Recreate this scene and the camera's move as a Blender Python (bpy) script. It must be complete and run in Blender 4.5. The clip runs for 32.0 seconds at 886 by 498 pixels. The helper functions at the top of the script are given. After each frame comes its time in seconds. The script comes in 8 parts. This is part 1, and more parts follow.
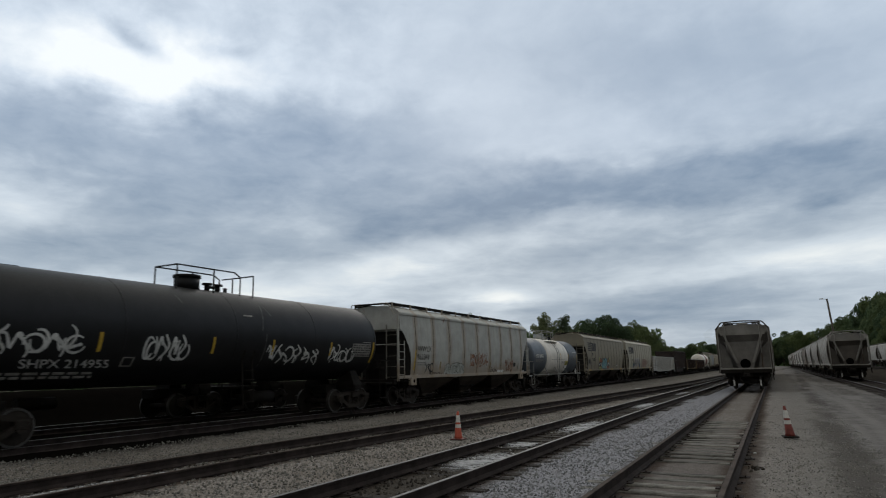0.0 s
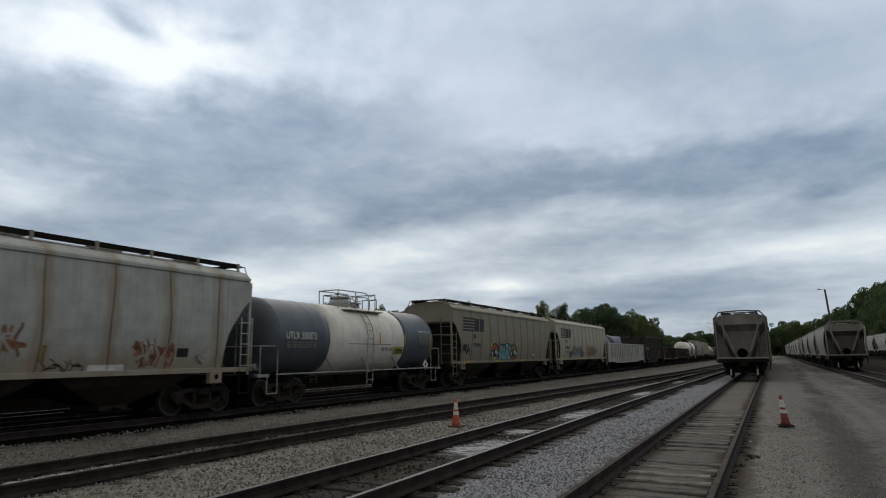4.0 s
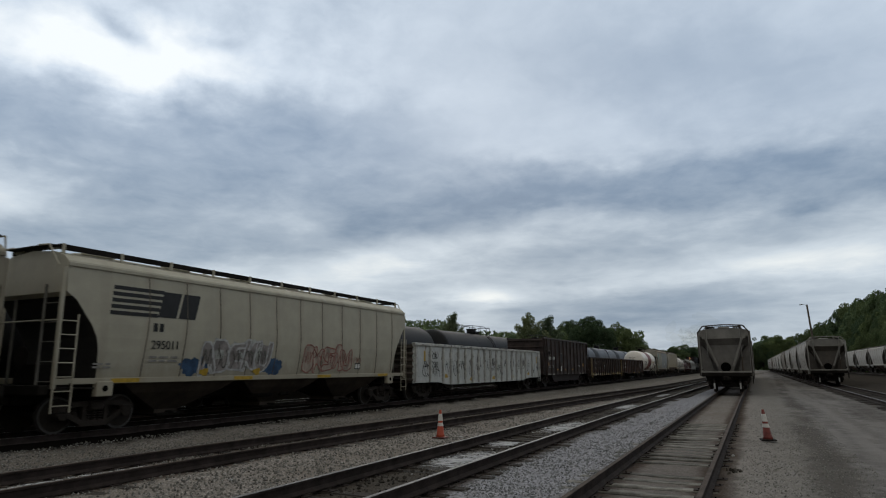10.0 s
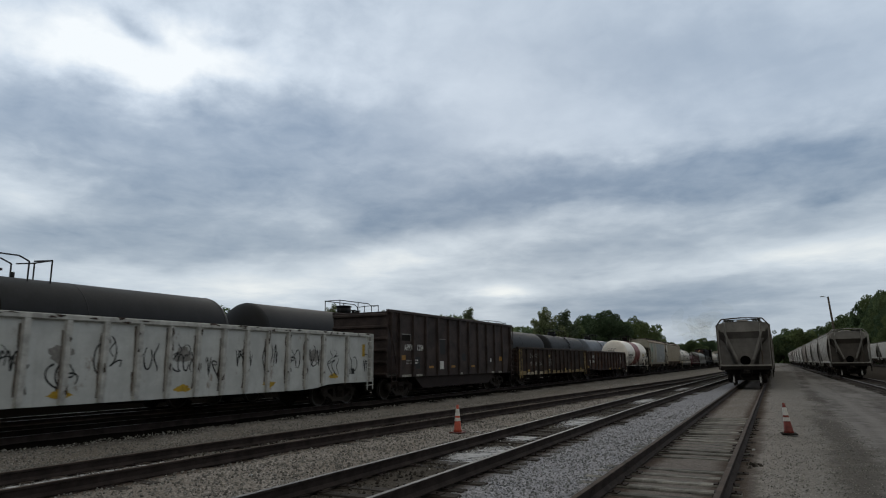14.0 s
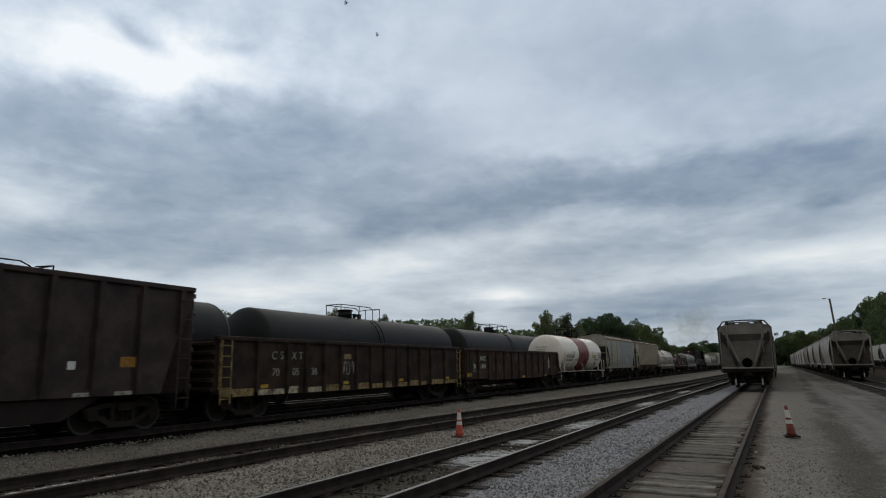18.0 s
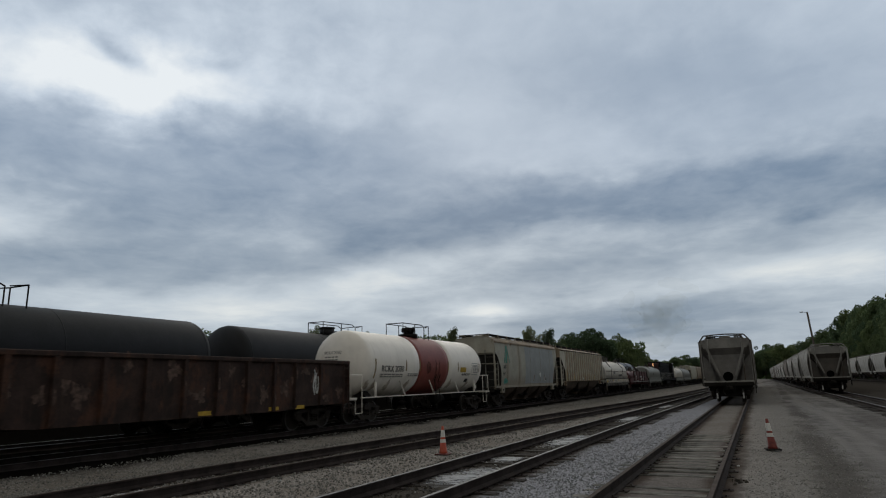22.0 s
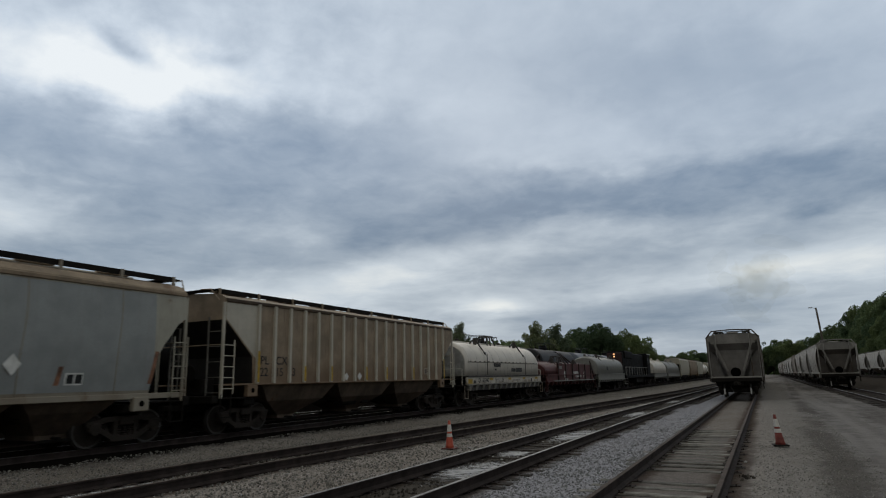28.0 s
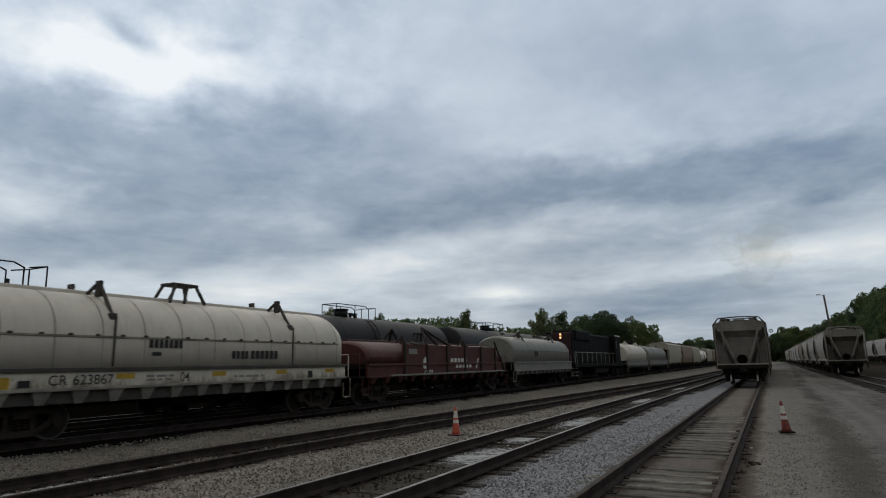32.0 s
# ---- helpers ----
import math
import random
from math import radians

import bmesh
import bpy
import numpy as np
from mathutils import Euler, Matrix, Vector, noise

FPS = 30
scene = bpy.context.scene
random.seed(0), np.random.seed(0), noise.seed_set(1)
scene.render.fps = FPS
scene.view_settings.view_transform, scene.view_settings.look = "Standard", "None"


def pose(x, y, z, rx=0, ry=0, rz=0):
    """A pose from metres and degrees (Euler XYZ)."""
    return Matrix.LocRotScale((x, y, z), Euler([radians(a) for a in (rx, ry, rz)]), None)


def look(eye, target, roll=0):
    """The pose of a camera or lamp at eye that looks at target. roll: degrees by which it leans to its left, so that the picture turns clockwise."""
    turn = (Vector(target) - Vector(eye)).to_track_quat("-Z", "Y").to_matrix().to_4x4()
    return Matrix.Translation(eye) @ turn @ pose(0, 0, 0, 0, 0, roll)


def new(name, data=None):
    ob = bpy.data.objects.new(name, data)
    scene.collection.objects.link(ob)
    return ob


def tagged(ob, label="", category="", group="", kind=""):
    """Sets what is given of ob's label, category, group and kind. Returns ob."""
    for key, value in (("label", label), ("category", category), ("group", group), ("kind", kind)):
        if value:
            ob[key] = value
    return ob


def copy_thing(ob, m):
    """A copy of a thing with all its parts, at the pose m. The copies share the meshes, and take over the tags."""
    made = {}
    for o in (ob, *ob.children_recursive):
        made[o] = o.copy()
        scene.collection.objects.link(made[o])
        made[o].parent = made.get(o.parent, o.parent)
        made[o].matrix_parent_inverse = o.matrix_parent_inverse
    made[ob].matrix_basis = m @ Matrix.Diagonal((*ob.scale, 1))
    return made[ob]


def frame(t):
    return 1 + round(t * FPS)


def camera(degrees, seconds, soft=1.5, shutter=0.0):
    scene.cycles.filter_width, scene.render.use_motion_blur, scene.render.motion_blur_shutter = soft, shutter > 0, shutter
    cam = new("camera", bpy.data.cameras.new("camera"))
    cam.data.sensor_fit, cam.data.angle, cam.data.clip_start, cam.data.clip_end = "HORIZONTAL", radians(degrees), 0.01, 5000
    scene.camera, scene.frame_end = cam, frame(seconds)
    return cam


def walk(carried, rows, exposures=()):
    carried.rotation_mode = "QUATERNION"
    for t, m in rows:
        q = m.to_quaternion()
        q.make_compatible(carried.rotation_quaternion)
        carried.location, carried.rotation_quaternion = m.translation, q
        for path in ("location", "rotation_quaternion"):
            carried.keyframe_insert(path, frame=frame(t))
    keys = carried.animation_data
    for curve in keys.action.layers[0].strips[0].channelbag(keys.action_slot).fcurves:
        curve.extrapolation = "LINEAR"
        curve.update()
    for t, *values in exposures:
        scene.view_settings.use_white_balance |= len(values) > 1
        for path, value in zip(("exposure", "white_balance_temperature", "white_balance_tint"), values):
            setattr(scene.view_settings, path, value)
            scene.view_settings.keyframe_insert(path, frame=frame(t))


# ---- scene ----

# ---- camera: hand-held beside the yard, turning a little on the spot ----
EYE = (1.506, 0.0, 1.572)
cam = camera(70.57, 32.0, 1.1, 0.3)
TURNS = [
    (0.0, 27.286, 10.949, -1.264), (0.5, 27.239, 10.791, -1.220), (1.0, 27.127, 10.560, -1.385), (1.5, 27.069, 10.361, -1.638), (2.0, 27.081, 10.258, -1.441),
    (2.5, 27.114, 10.197, -1.115), (3.0, 27.201, 10.067, -0.799), (3.5, 27.239, 9.921, -0.854), (5.5, 27.028, 9.746, -0.808), (6.0, 26.877, 9.797, -0.643),
    (6.5, 26.676, 9.870, -0.637), (7.0, 26.483, 9.996, -0.506), (7.5, 26.193, 10.231, -0.648), (8.0, 25.940, 10.412, -0.300), (8.5, 25.769, 10.544, -0.260),
    (9.0, 25.629, 10.711, -0.377), (9.5, 25.707, 10.808, -0.342), (10.0, 25.991, 10.787, -0.286), (10.5, 26.370, 10.759, -0.235), (11.0, 26.670, 10.681, -0.206),
    (11.5, 26.842, 10.680, -0.261), (12.0, 26.963, 10.590, -0.189), (12.5, 27.081, 10.510, -0.235), (13.0, 27.295, 10.440, -0.336), (13.5, 27.376, 10.361, -0.637),
    (14.0, 27.422, 10.376, -0.635), (14.5, 27.437, 10.460, -0.614), (16.5, 27.600, 10.841, -0.650), (17.0, 27.662, 10.878, -0.724), (17.5, 27.623, 10.810, -0.867),
    (18.0, 27.499, 10.702, -0.872), (18.5, 27.254, 10.674, -0.980), (19.0, 26.781, 10.827, -1.159), (19.5, 26.354, 11.260, -1.339), (20.0, 26.211, 11.614, -1.447),
    (20.5, 26.091, 11.927, -1.479), (21.0, 25.942, 12.060, -1.565), (21.5, 25.853, 12.133, -1.530), (22.0, 25.845, 12.167, -1.523), (22.5, 25.921, 12.144, -1.564),
    (23.0, 26.102, 12.057, -1.468), (23.5, 26.303, 11.911, -1.461), (24.0, 26.527, 11.941, -1.469), (24.5, 26.623, 12.054, -1.295), (25.0, 26.770, 12.004, -0.806),
    (25.5, 26.883, 11.835, -0.567), (27.5, 26.556, 11.626, -1.125), (28.0, 26.489, 11.711, -1.323), (28.5, 26.490, 11.774, -1.330), (29.0, 26.532, 11.717, -1.319),
    (29.5, 26.649, 11.559, -1.148), (30.0, 26.852, 11.183, -0.806), (30.5, 26.994, 10.913, -0.908), (31.0, 27.079, 10.638, -0.881), (31.5, 27.071, 10.542, -1.084),
    (32.0, 27.088, 10.560, -1.272),
]


def cam_pose(yaw, pitch, roll):
    return pose(*EYE, 0, 0, yaw) @ pose(0, 0, 0, 90 + pitch) @ pose(0, 0, 0, 0, 0, roll)


walk(cam, [(t, cam_pose(a, b, c)) for t, a, b, c in TURNS],
     exposures=[(0, 0.0), (13.0, -0.02), (14.5, -0.06), (18.0, -0.08), (20.0, -0.16), (22, -0.22), (25, -0.24), (28, -0.17), (32, -0.14)])

# ---- world: overcast evening sky ----
SUN_AZ, SUN_EL = -22.0, 24.0


class Nodes:
    """Short forms for building node trees."""

    def __init__(self, tree):
        self.t, self.n, self.l = tree, tree.nodes, tree.links

    def put(self, socket, value):
        if hasattr(value, "links"):
            self.l.new(value, socket)
        elif value is not None:
            socket.default_value = value

    def math(self, op, a, b=None, c=None, clamp=False):
        m = self.n.new("ShaderNodeMath")
        m.operation, m.use_clamp = op, clamp
        for s, v in zip(m.inputs, (a, b, c)):
            self.put(s, v)
        return m.outputs[0]

    def mix(self, f, a, b, blend="MIX"):
        m = self.n.new("ShaderNodeMix")
        m.data_type, m.blend_type = "RGBA", blend
        self.put(m.inputs[0], f)
        for s, v in ((m.inputs[6], a), (m.inputs[7], b)):
            self.put(s, (*v, 1) if isinstance(v, tuple) and len(v) == 3 else v)
        return m.outputs[2]

    def noise(self, vec, scale, detail=4, rough=0.55, distort=0.0, dim="3D"):
        m = self.n.new("ShaderNodeTexNoise")
        m.noise_dimensions = dim
        self.put(m.inputs["Vector"], vec)
        m.inputs["Scale"].default_value, m.inputs["Detail"].default_value = scale, detail
        m.inputs["Roughness"].default_value, m.inputs["Distortion"].default_value = rough, distort
        return m.outputs[0]

    def ramp(self, f, *stops):
        m = self.n.new("ShaderNodeValToRGB")
        e = m.color_ramp.elements
        while len(e) < len(stops):
            e.new(0.5)
        for el, (p, c) in zip(e, stops):
            el.position = p
            el.color = (c, c, c, 1) if isinstance(c, (int, float)) else (*c, 1)
        self.put(m.inputs[0], f)
        return m.outputs[0]

    def mapping(self, vec, scale=(1, 1, 1), loc=(0, 0, 0), rot=(0, 0, 0)):
        m = self.n.new("ShaderNodeMapping")
        self.put(m.inputs[0], vec)
        m.inputs[1].default_value, m.inputs[2].default_value, m.inputs[3].default_value = loc, rot, scale
        return m.outputs[0]

    def step(self, x, lo, hi):
        m = self.n.new("ShaderNodeMapRange")
        m.interpolation_type = "SMOOTHSTEP"
        self.put(m.inputs[0], x)
        m.inputs[1].default_value, m.inputs[2].default_value = lo, hi
        return m.outputs[0]


def make_world():
    w = bpy.data.worlds.new("overcast_sky")
    scene.world = w
    w.use_nodes = True
    k = Nodes(w.node_tree)
    k.n.clear()
    tc = k.n.new("ShaderNodeTexCoord").outputs["Generated"]
    sep = k.n.new("ShaderNodeSeparateXYZ")
    k.l.new(tc, sep.inputs[0])
    x, y, z = sep.outputs
    az = k.math("MULTIPLY", k.math("ARCTAN2", x, y), 57.2958)
    el = k.math("MULTIPLY", k.math("ARCSINE", z), 57.2958)
    # clouds are laid out by direction; the layer looks more drawn out towards the horizon
    com = k.n.new("ShaderNodeCombineXYZ")
    k.l.new(k.math("MULTIPLY", az, 0.06), com.inputs[0])
    k.l.new(k.math("MULTIPLY", k.math("LOGARITHM", k.math("MAXIMUM", k.math("ADD", el, 7.0), 1.0), 2.718), 2.6), com.inputs[1])
    plane = com.outputs[0]
    warp1 = k.math("SUBTRACT", k.noise(plane, 1.5, 5, 0.52), 0.5)
    warp2 = k.math("SUBTRACT", k.noise(k.mapping(plane, loc=(7, 3, 1)), 1.9, 6, 0.56), 0.5)
    lumps = k.math("SUBTRACT", k.noise(k.mapping(plane, (1.0, 1.15, 1.0), (1.7, 8.3, 0)), 2.1, 5, 0.55, 0.3), 0.5)
    fine = k.math("SUBTRACT", k.noise(k.mapping(plane, (0.9, 1.25, 1.0), (4.1, 1.2, 0)), 5.5, 5, 0.58, 0.4), 0.5)
    au = k.math("MULTIPLY_ADD", warp1, 13.0, az)
    eu = k.math("MULTIPLY_ADD", k.math("MULTIPLY", warp2, k.math("MULTIPLY_ADD", k.step(el, 4.0, 24.0), 0.75, 0.25)), 9.0, el)
    am = k.math("MULTIPLY_ADD", warp1, 6.0, az)
    em = k.math("MULTIPLY_ADD", k.math("ADD", warp2, k.math("MULTIPLY", fine, 0.5)), 1.3, el)
    base = k.ramp(k.math("DIVIDE", k.math("ADD", el, 2.0), 40.0), (0.0, 0.44), (0.16, 0.58), (0.24, 0.63), (0.38, 0.58), (0.52, 0.63), (0.66, 0.66), (0.85, 0.63))
    # the high cloud to the right is a smooth sheet
    calm = k.math("MULTIPLY", k.step(el, 17.0, 21.0), k.step(az, -42.0, -22.0))
    total = k.math("MULTIPLY_ADD", k.math("MULTIPLY", lumps, k.math("MULTIPLY_ADD", calm, -0.7, 1.0)), 0.46, base)
    total = k.math("MULTIPLY_ADD", k.math("MULTIPLY", fine, k.math("MULTIPLY_ADD", calm, -0.6, 1.0)), 0.24, total)
    for a0, e0, sa, se, tilt, amp in SKY_MASSES + SKY_WISPS:
        small = se < 1.5
        da, de = k.math("SUBTRACT", am if small else au, a0), k.math("SUBTRACT", em if small else eu, e0)
        c, s = math.cos(radians(tilt)), math.sin(radians(tilt))
        p = k.math("MULTIPLY", k.math("ADD", k.math("MULTIPLY", da, c), k.math("MULTIPLY", de, s)), 1 / sa)
        q = k.math("MULTIPLY", k.math("SUBTRACT", k.math("MULTIPLY", de, c), k.math("MULTIPLY", da, s)), 1 / se)
        r2 = k.math("ADD", k.math("MULTIPLY", p, p), k.math("MULTIPLY", q, q))
        if (a0, e0, sa, se, tilt, amp) in SKY_MASSES:
            r2 = k.math("MULTIPLY", r2, r2)
        total = k.math("ADD", total, k.math("MULTIPLY", k.math("EXPONENT", k.math("MULTIPLY", r2, -1.0)), amp))
    col = k.ramp(total, (0.0, (0.15, 0.215, 0.325)), (0.25, (0.222, 0.303, 0.42)), (0.5, (0.40, 0.482, 0.59)),
                 (0.75, (0.635, 0.72, 0.82)), (1.0, (0.90, 0.95, 0.985)))
    # the cloud is thicker and duller away from the evening sun
    turn = k.math("COSINE", k.math("MULTIPLY", k.math("SUBTRACT", az, SUN_AZ), 0.017453))
    col = k.mix(1.0, col, k.ramp(k.math("MULTIPLY_ADD", turn, 0.5, 0.5), (0.0, (0.72, 0.63, 0.53)), (0.75, (1.0, 1.0, 1.0))), "MULTIPLY")
    # warmer, thinner cloud overhead
    col = k.mix(1.0, col, k.ramp(k.step(el, 36.0, 60.0), (0.0, (1.0, 1.0, 1.0)), (1.0, (1.22, 1.08, 0.85))), "MULTIPLY")
    # paler, yellower air low down
    col = k.mix(1.0, col, k.ramp(k.step(el, 9.0, 22.0), (0.0, (0.99, 0.98, 0.945)), (1.0, (1.08, 1.08, 1.08))), "MULTIPLY")
    sky = k.n.new("ShaderNodeTexSky")
    sky.sky_type, sky.sun_disc = "NISHITA", False
    sky.sun_elevation, sky.sun_rotation = radians(SUN_EL), radians(SUN_AZ)
    bg1, bg2 = k.n.new("ShaderNodeBackground"), k.n.new("ShaderNodeBackground")
    k.put(bg1.inputs[0], col)
    bg1.inputs[1].default_value = 1.0
    k.put(bg2.inputs[0], sky.outputs[0])
    bg2.inputs[1].default_value = 0.05
    add = k.n.new("ShaderNodeMixShader")
    add.inputs[0].default_value = 0.04
    k.l.new(bg1.outputs[0], add.inputs[1])
    k.l.new(bg2.outputs[0], add.inputs[2])
    out = k.n.new("ShaderNodeOutputWorld")
    k.l.new(add.outputs[0], out.inputs[0])


# dark cloud masses with firm edges, then wisps and bright gaps: azimuth, elevation, width, height, tilt (degrees), strength
SKY_MASSES = [
    (-46.9, 18.6, 22.2, 6.0, 1, -0.25), (-1.1, 15.2, 24.3, 2.9, -3, -0.3), (-53.1, 10.4, 16.3, 2.1, 5, -0.17), (-8.7, 4.7, 10.7, 1.9, 1, -0.24),
]
SKY_WISPS = [
    (-29.3, 13.5, 12.7, 2.3, 6, -0.27), (-9.3, 10.1, 15.7, 1.4, 5, -0.16), (-54.4, 24.8, 12.5, 3.1, 3, 0.46), (-61.5, 13.9, 5.6, 2.4, 3, 0.26), (-40.2, 12.7, 5.6, 1.5, 3, 0.24), (-30.3, 9.9, 8.9, 1.4, 10, 0.26), (-21.5, 6.4, 3.2, 0.7, -1, 0.42), (-44.8, 6.7, 9.0, 1.4, 2, 0.3), (4.4, 8.2, 9.2, 1.3, 1, 0.24), (-54.6, 26.7, 2.5, 0.7, -24, -0.3), (-47.0, 27.3, 2.5, 0.6, 8, -0.22), (-2.6, 24.6, 16.7, 4.9, -10, -0.2),
]
make_world()
sun = new("sun", bpy.data.lights.new("sun", "SUN"))
sun.data.energy, sun.data.angle, sun.data.color = 0.5, radians(40), (1.0, 0.90, 0.76)
sun.matrix_world = look((0, 0, 50), (-50 * math.sin(radians(SUN_AZ)), -50 * math.cos(radians(SUN_AZ)), 50 - 50 * math.tan(radians(SUN_EL))))

# ---- materials ----


def material(name, base, rough=0.6, metal=0.0, vary=0.25, scale=1.5, streak=0.0, rust=0.0, dust=0.0, bump=0.15, bscale=60.0, tint=None,
             streak_col=(0.05, 0.04, 0.03), rust_col=(0.16, 0.06, 0.025), spec=0.35, rand=0.0, seam=None, low=None):
    """A weathered surface: broad and fine variation, runs of dirt, rust patches and road dust."""
    m = bpy.data.materials.new(name)
    m.use_nodes = True
    base = (base[0] * 1.0, base[1], base[2] * 0.98)
    k = Nodes(m.node_tree)
    b = k.n["Principled BSDF"]
    b.inputs["Specular IOR Level"].default_value = spec
    tc = k.n.new("ShaderNodeTexCoord").outputs["Object"]
    big = k.noise(tc, scale, 5, 0.6)
    small = k.noise(tc, scale * 14, 4, 0.65)
    dark = tuple(c * (1 - vary) for c in base)
    light = tuple(min(1, c * (1 + vary * 0.7)) for c in (tint or base))
    col = k.mix(k.step(big, 0.32, 0.68), dark, light)
    col = k.mix(k.math("MULTIPLY", k.step(small, 0.35, 0.75), 0.35), col, tuple(c * (1 - vary * 1.3) if vary < 0.7 else c * 0.2 for c in base))
    rgh = k.math("MULTIPLY_ADD", small, 0.25, rough - 0.12)
    if streak:
        runs = k.noise(k.mapping(tc, (1, 5.5, 0.28)), 1.7, 6, 0.7)
        col = k.mix(k.math("MULTIPLY", k.step(runs, 0.48, 0.78), streak), col, streak_col)
    if dust:
        sep = k.n.new("ShaderNodeSeparateXYZ")
        k.l.new(tc, sep.inputs[0])
        grime = k.math("MULTIPLY", k.noise(tc, 2.2, 5, 0.7), dust)
        col = k.mix(grime, col, (0.11, 0.095, 0.075))
    if rust:
        spots = k.noise(k.mapping(tc, (1, 1, 0.6), (3, 1, 7)), 1.1, 8, 0.72)
        col = k.mix(k.step(spots, 0.70 - 0.22 * rust, 0.78 - 0.16 * rust), col, k.mix(small, rust_col, tuple(c * 0.45 for c in rust_col)))
    if seam:
        # rusty halos that run down along the welded seams: period, strength, colour
        sep = k.n.new("ShaderNodeSeparateXYZ")
        k.l.new(tc, sep.inputs[0])
        y = k.math("MULTIPLY_ADD", sep.outputs[1], 1 / seam[0], 40.5 - seam[3] / seam[0])
        off = k.math("ABSOLUTE", k.math("SUBTRACT", k.math("FRACT", y), 0.5))
        wob = k.math("MULTIPLY", k.math("SUBTRACT", k.noise(k.mapping(tc, (1, 2.5, 0.5)), 2.0, 5, 0.7), 0.45), 0.34)
        halo = k.math("SUBTRACT", 1.0, k.step(k.math("SUBTRACT", off, wob), 0.0, 0.17))
        col = k.mix(k.math("MULTIPLY", halo, seam[1]), col, seam[2])
    if low:
        # splashed grime: height, depth, strength, colour
        sep = k.n.new("ShaderNodeSeparateXYZ")
        k.l.new(tc, sep.inputs[0])
        ragged = k.math("MULTIPLY_ADD", k.noise(k.mapping(tc, (1, 1.6, 0.5)), 1.6, 6, 0.7), 1.4, k.math("SUBTRACT", sep.outputs[2], 0.7))
        col = k.mix(k.math("MULTIPLY", k.math("SUBTRACT", 1.0, k.step(ragged, low[0], low[0] + low[1])), low[2]), col, low[3])
    if rand:
        info = k.n.new("ShaderNodeObjectInfo").outputs["Random"]
        col = k.mix(1.0, col, k.ramp(info, (0, 1 - rand), (1, 1 + rand * 0.4)), "MULTIPLY")
    k.put(b.inputs["Base Color"], col)
    k.put(b.inputs["Roughness"], rgh)
    b.inputs["Metallic"].default_value = metal
    if bump:
        bp = k.n.new("ShaderNodeBump")
        bp.inputs["Strength"].default_value, bp.inputs["Distance"].default_value = bump, 0.02
        k.put(bp.inputs["Height"], k.math("ADD", k.noise(tc, bscale, 3, 0.6), k.math("MULTIPLY", k.noise(tc, 3.0, 3), 1.2)))
        k.l.new(bp.outputs[0], b.inputs["Normal"])
    return m


def glow(name, col, power):
    m = bpy.data.materials.new(name)
    m.use_nodes = True
    b = m.node_tree.nodes["Principled BSDF"]
    b.inputs["Base Color"].default_value = (*col, 1)
    b.inputs["Emission Color"].default_value, b.inputs["Emission Strength"].default_value = (*col, 1), power
    return m


def smoke_material():
    """Thin brownish exhaust: each wisp takes a little of the light, more of the blue."""
    m = bpy.data.materials.new("thin_exhaust_smoke")
    m.use_nodes = True
    k = Nodes(m.node_tree)
    k.n.remove(k.n["Principled BSDF"])
    clear = k.n.new("ShaderNodeBsdfTransparent")
    clear.inputs[0].default_value = (0.971, 0.968, 0.959, 1)
    k.l.new(clear.outputs[0], k.n["Material Output"].inputs[0])
    return m


M = {}


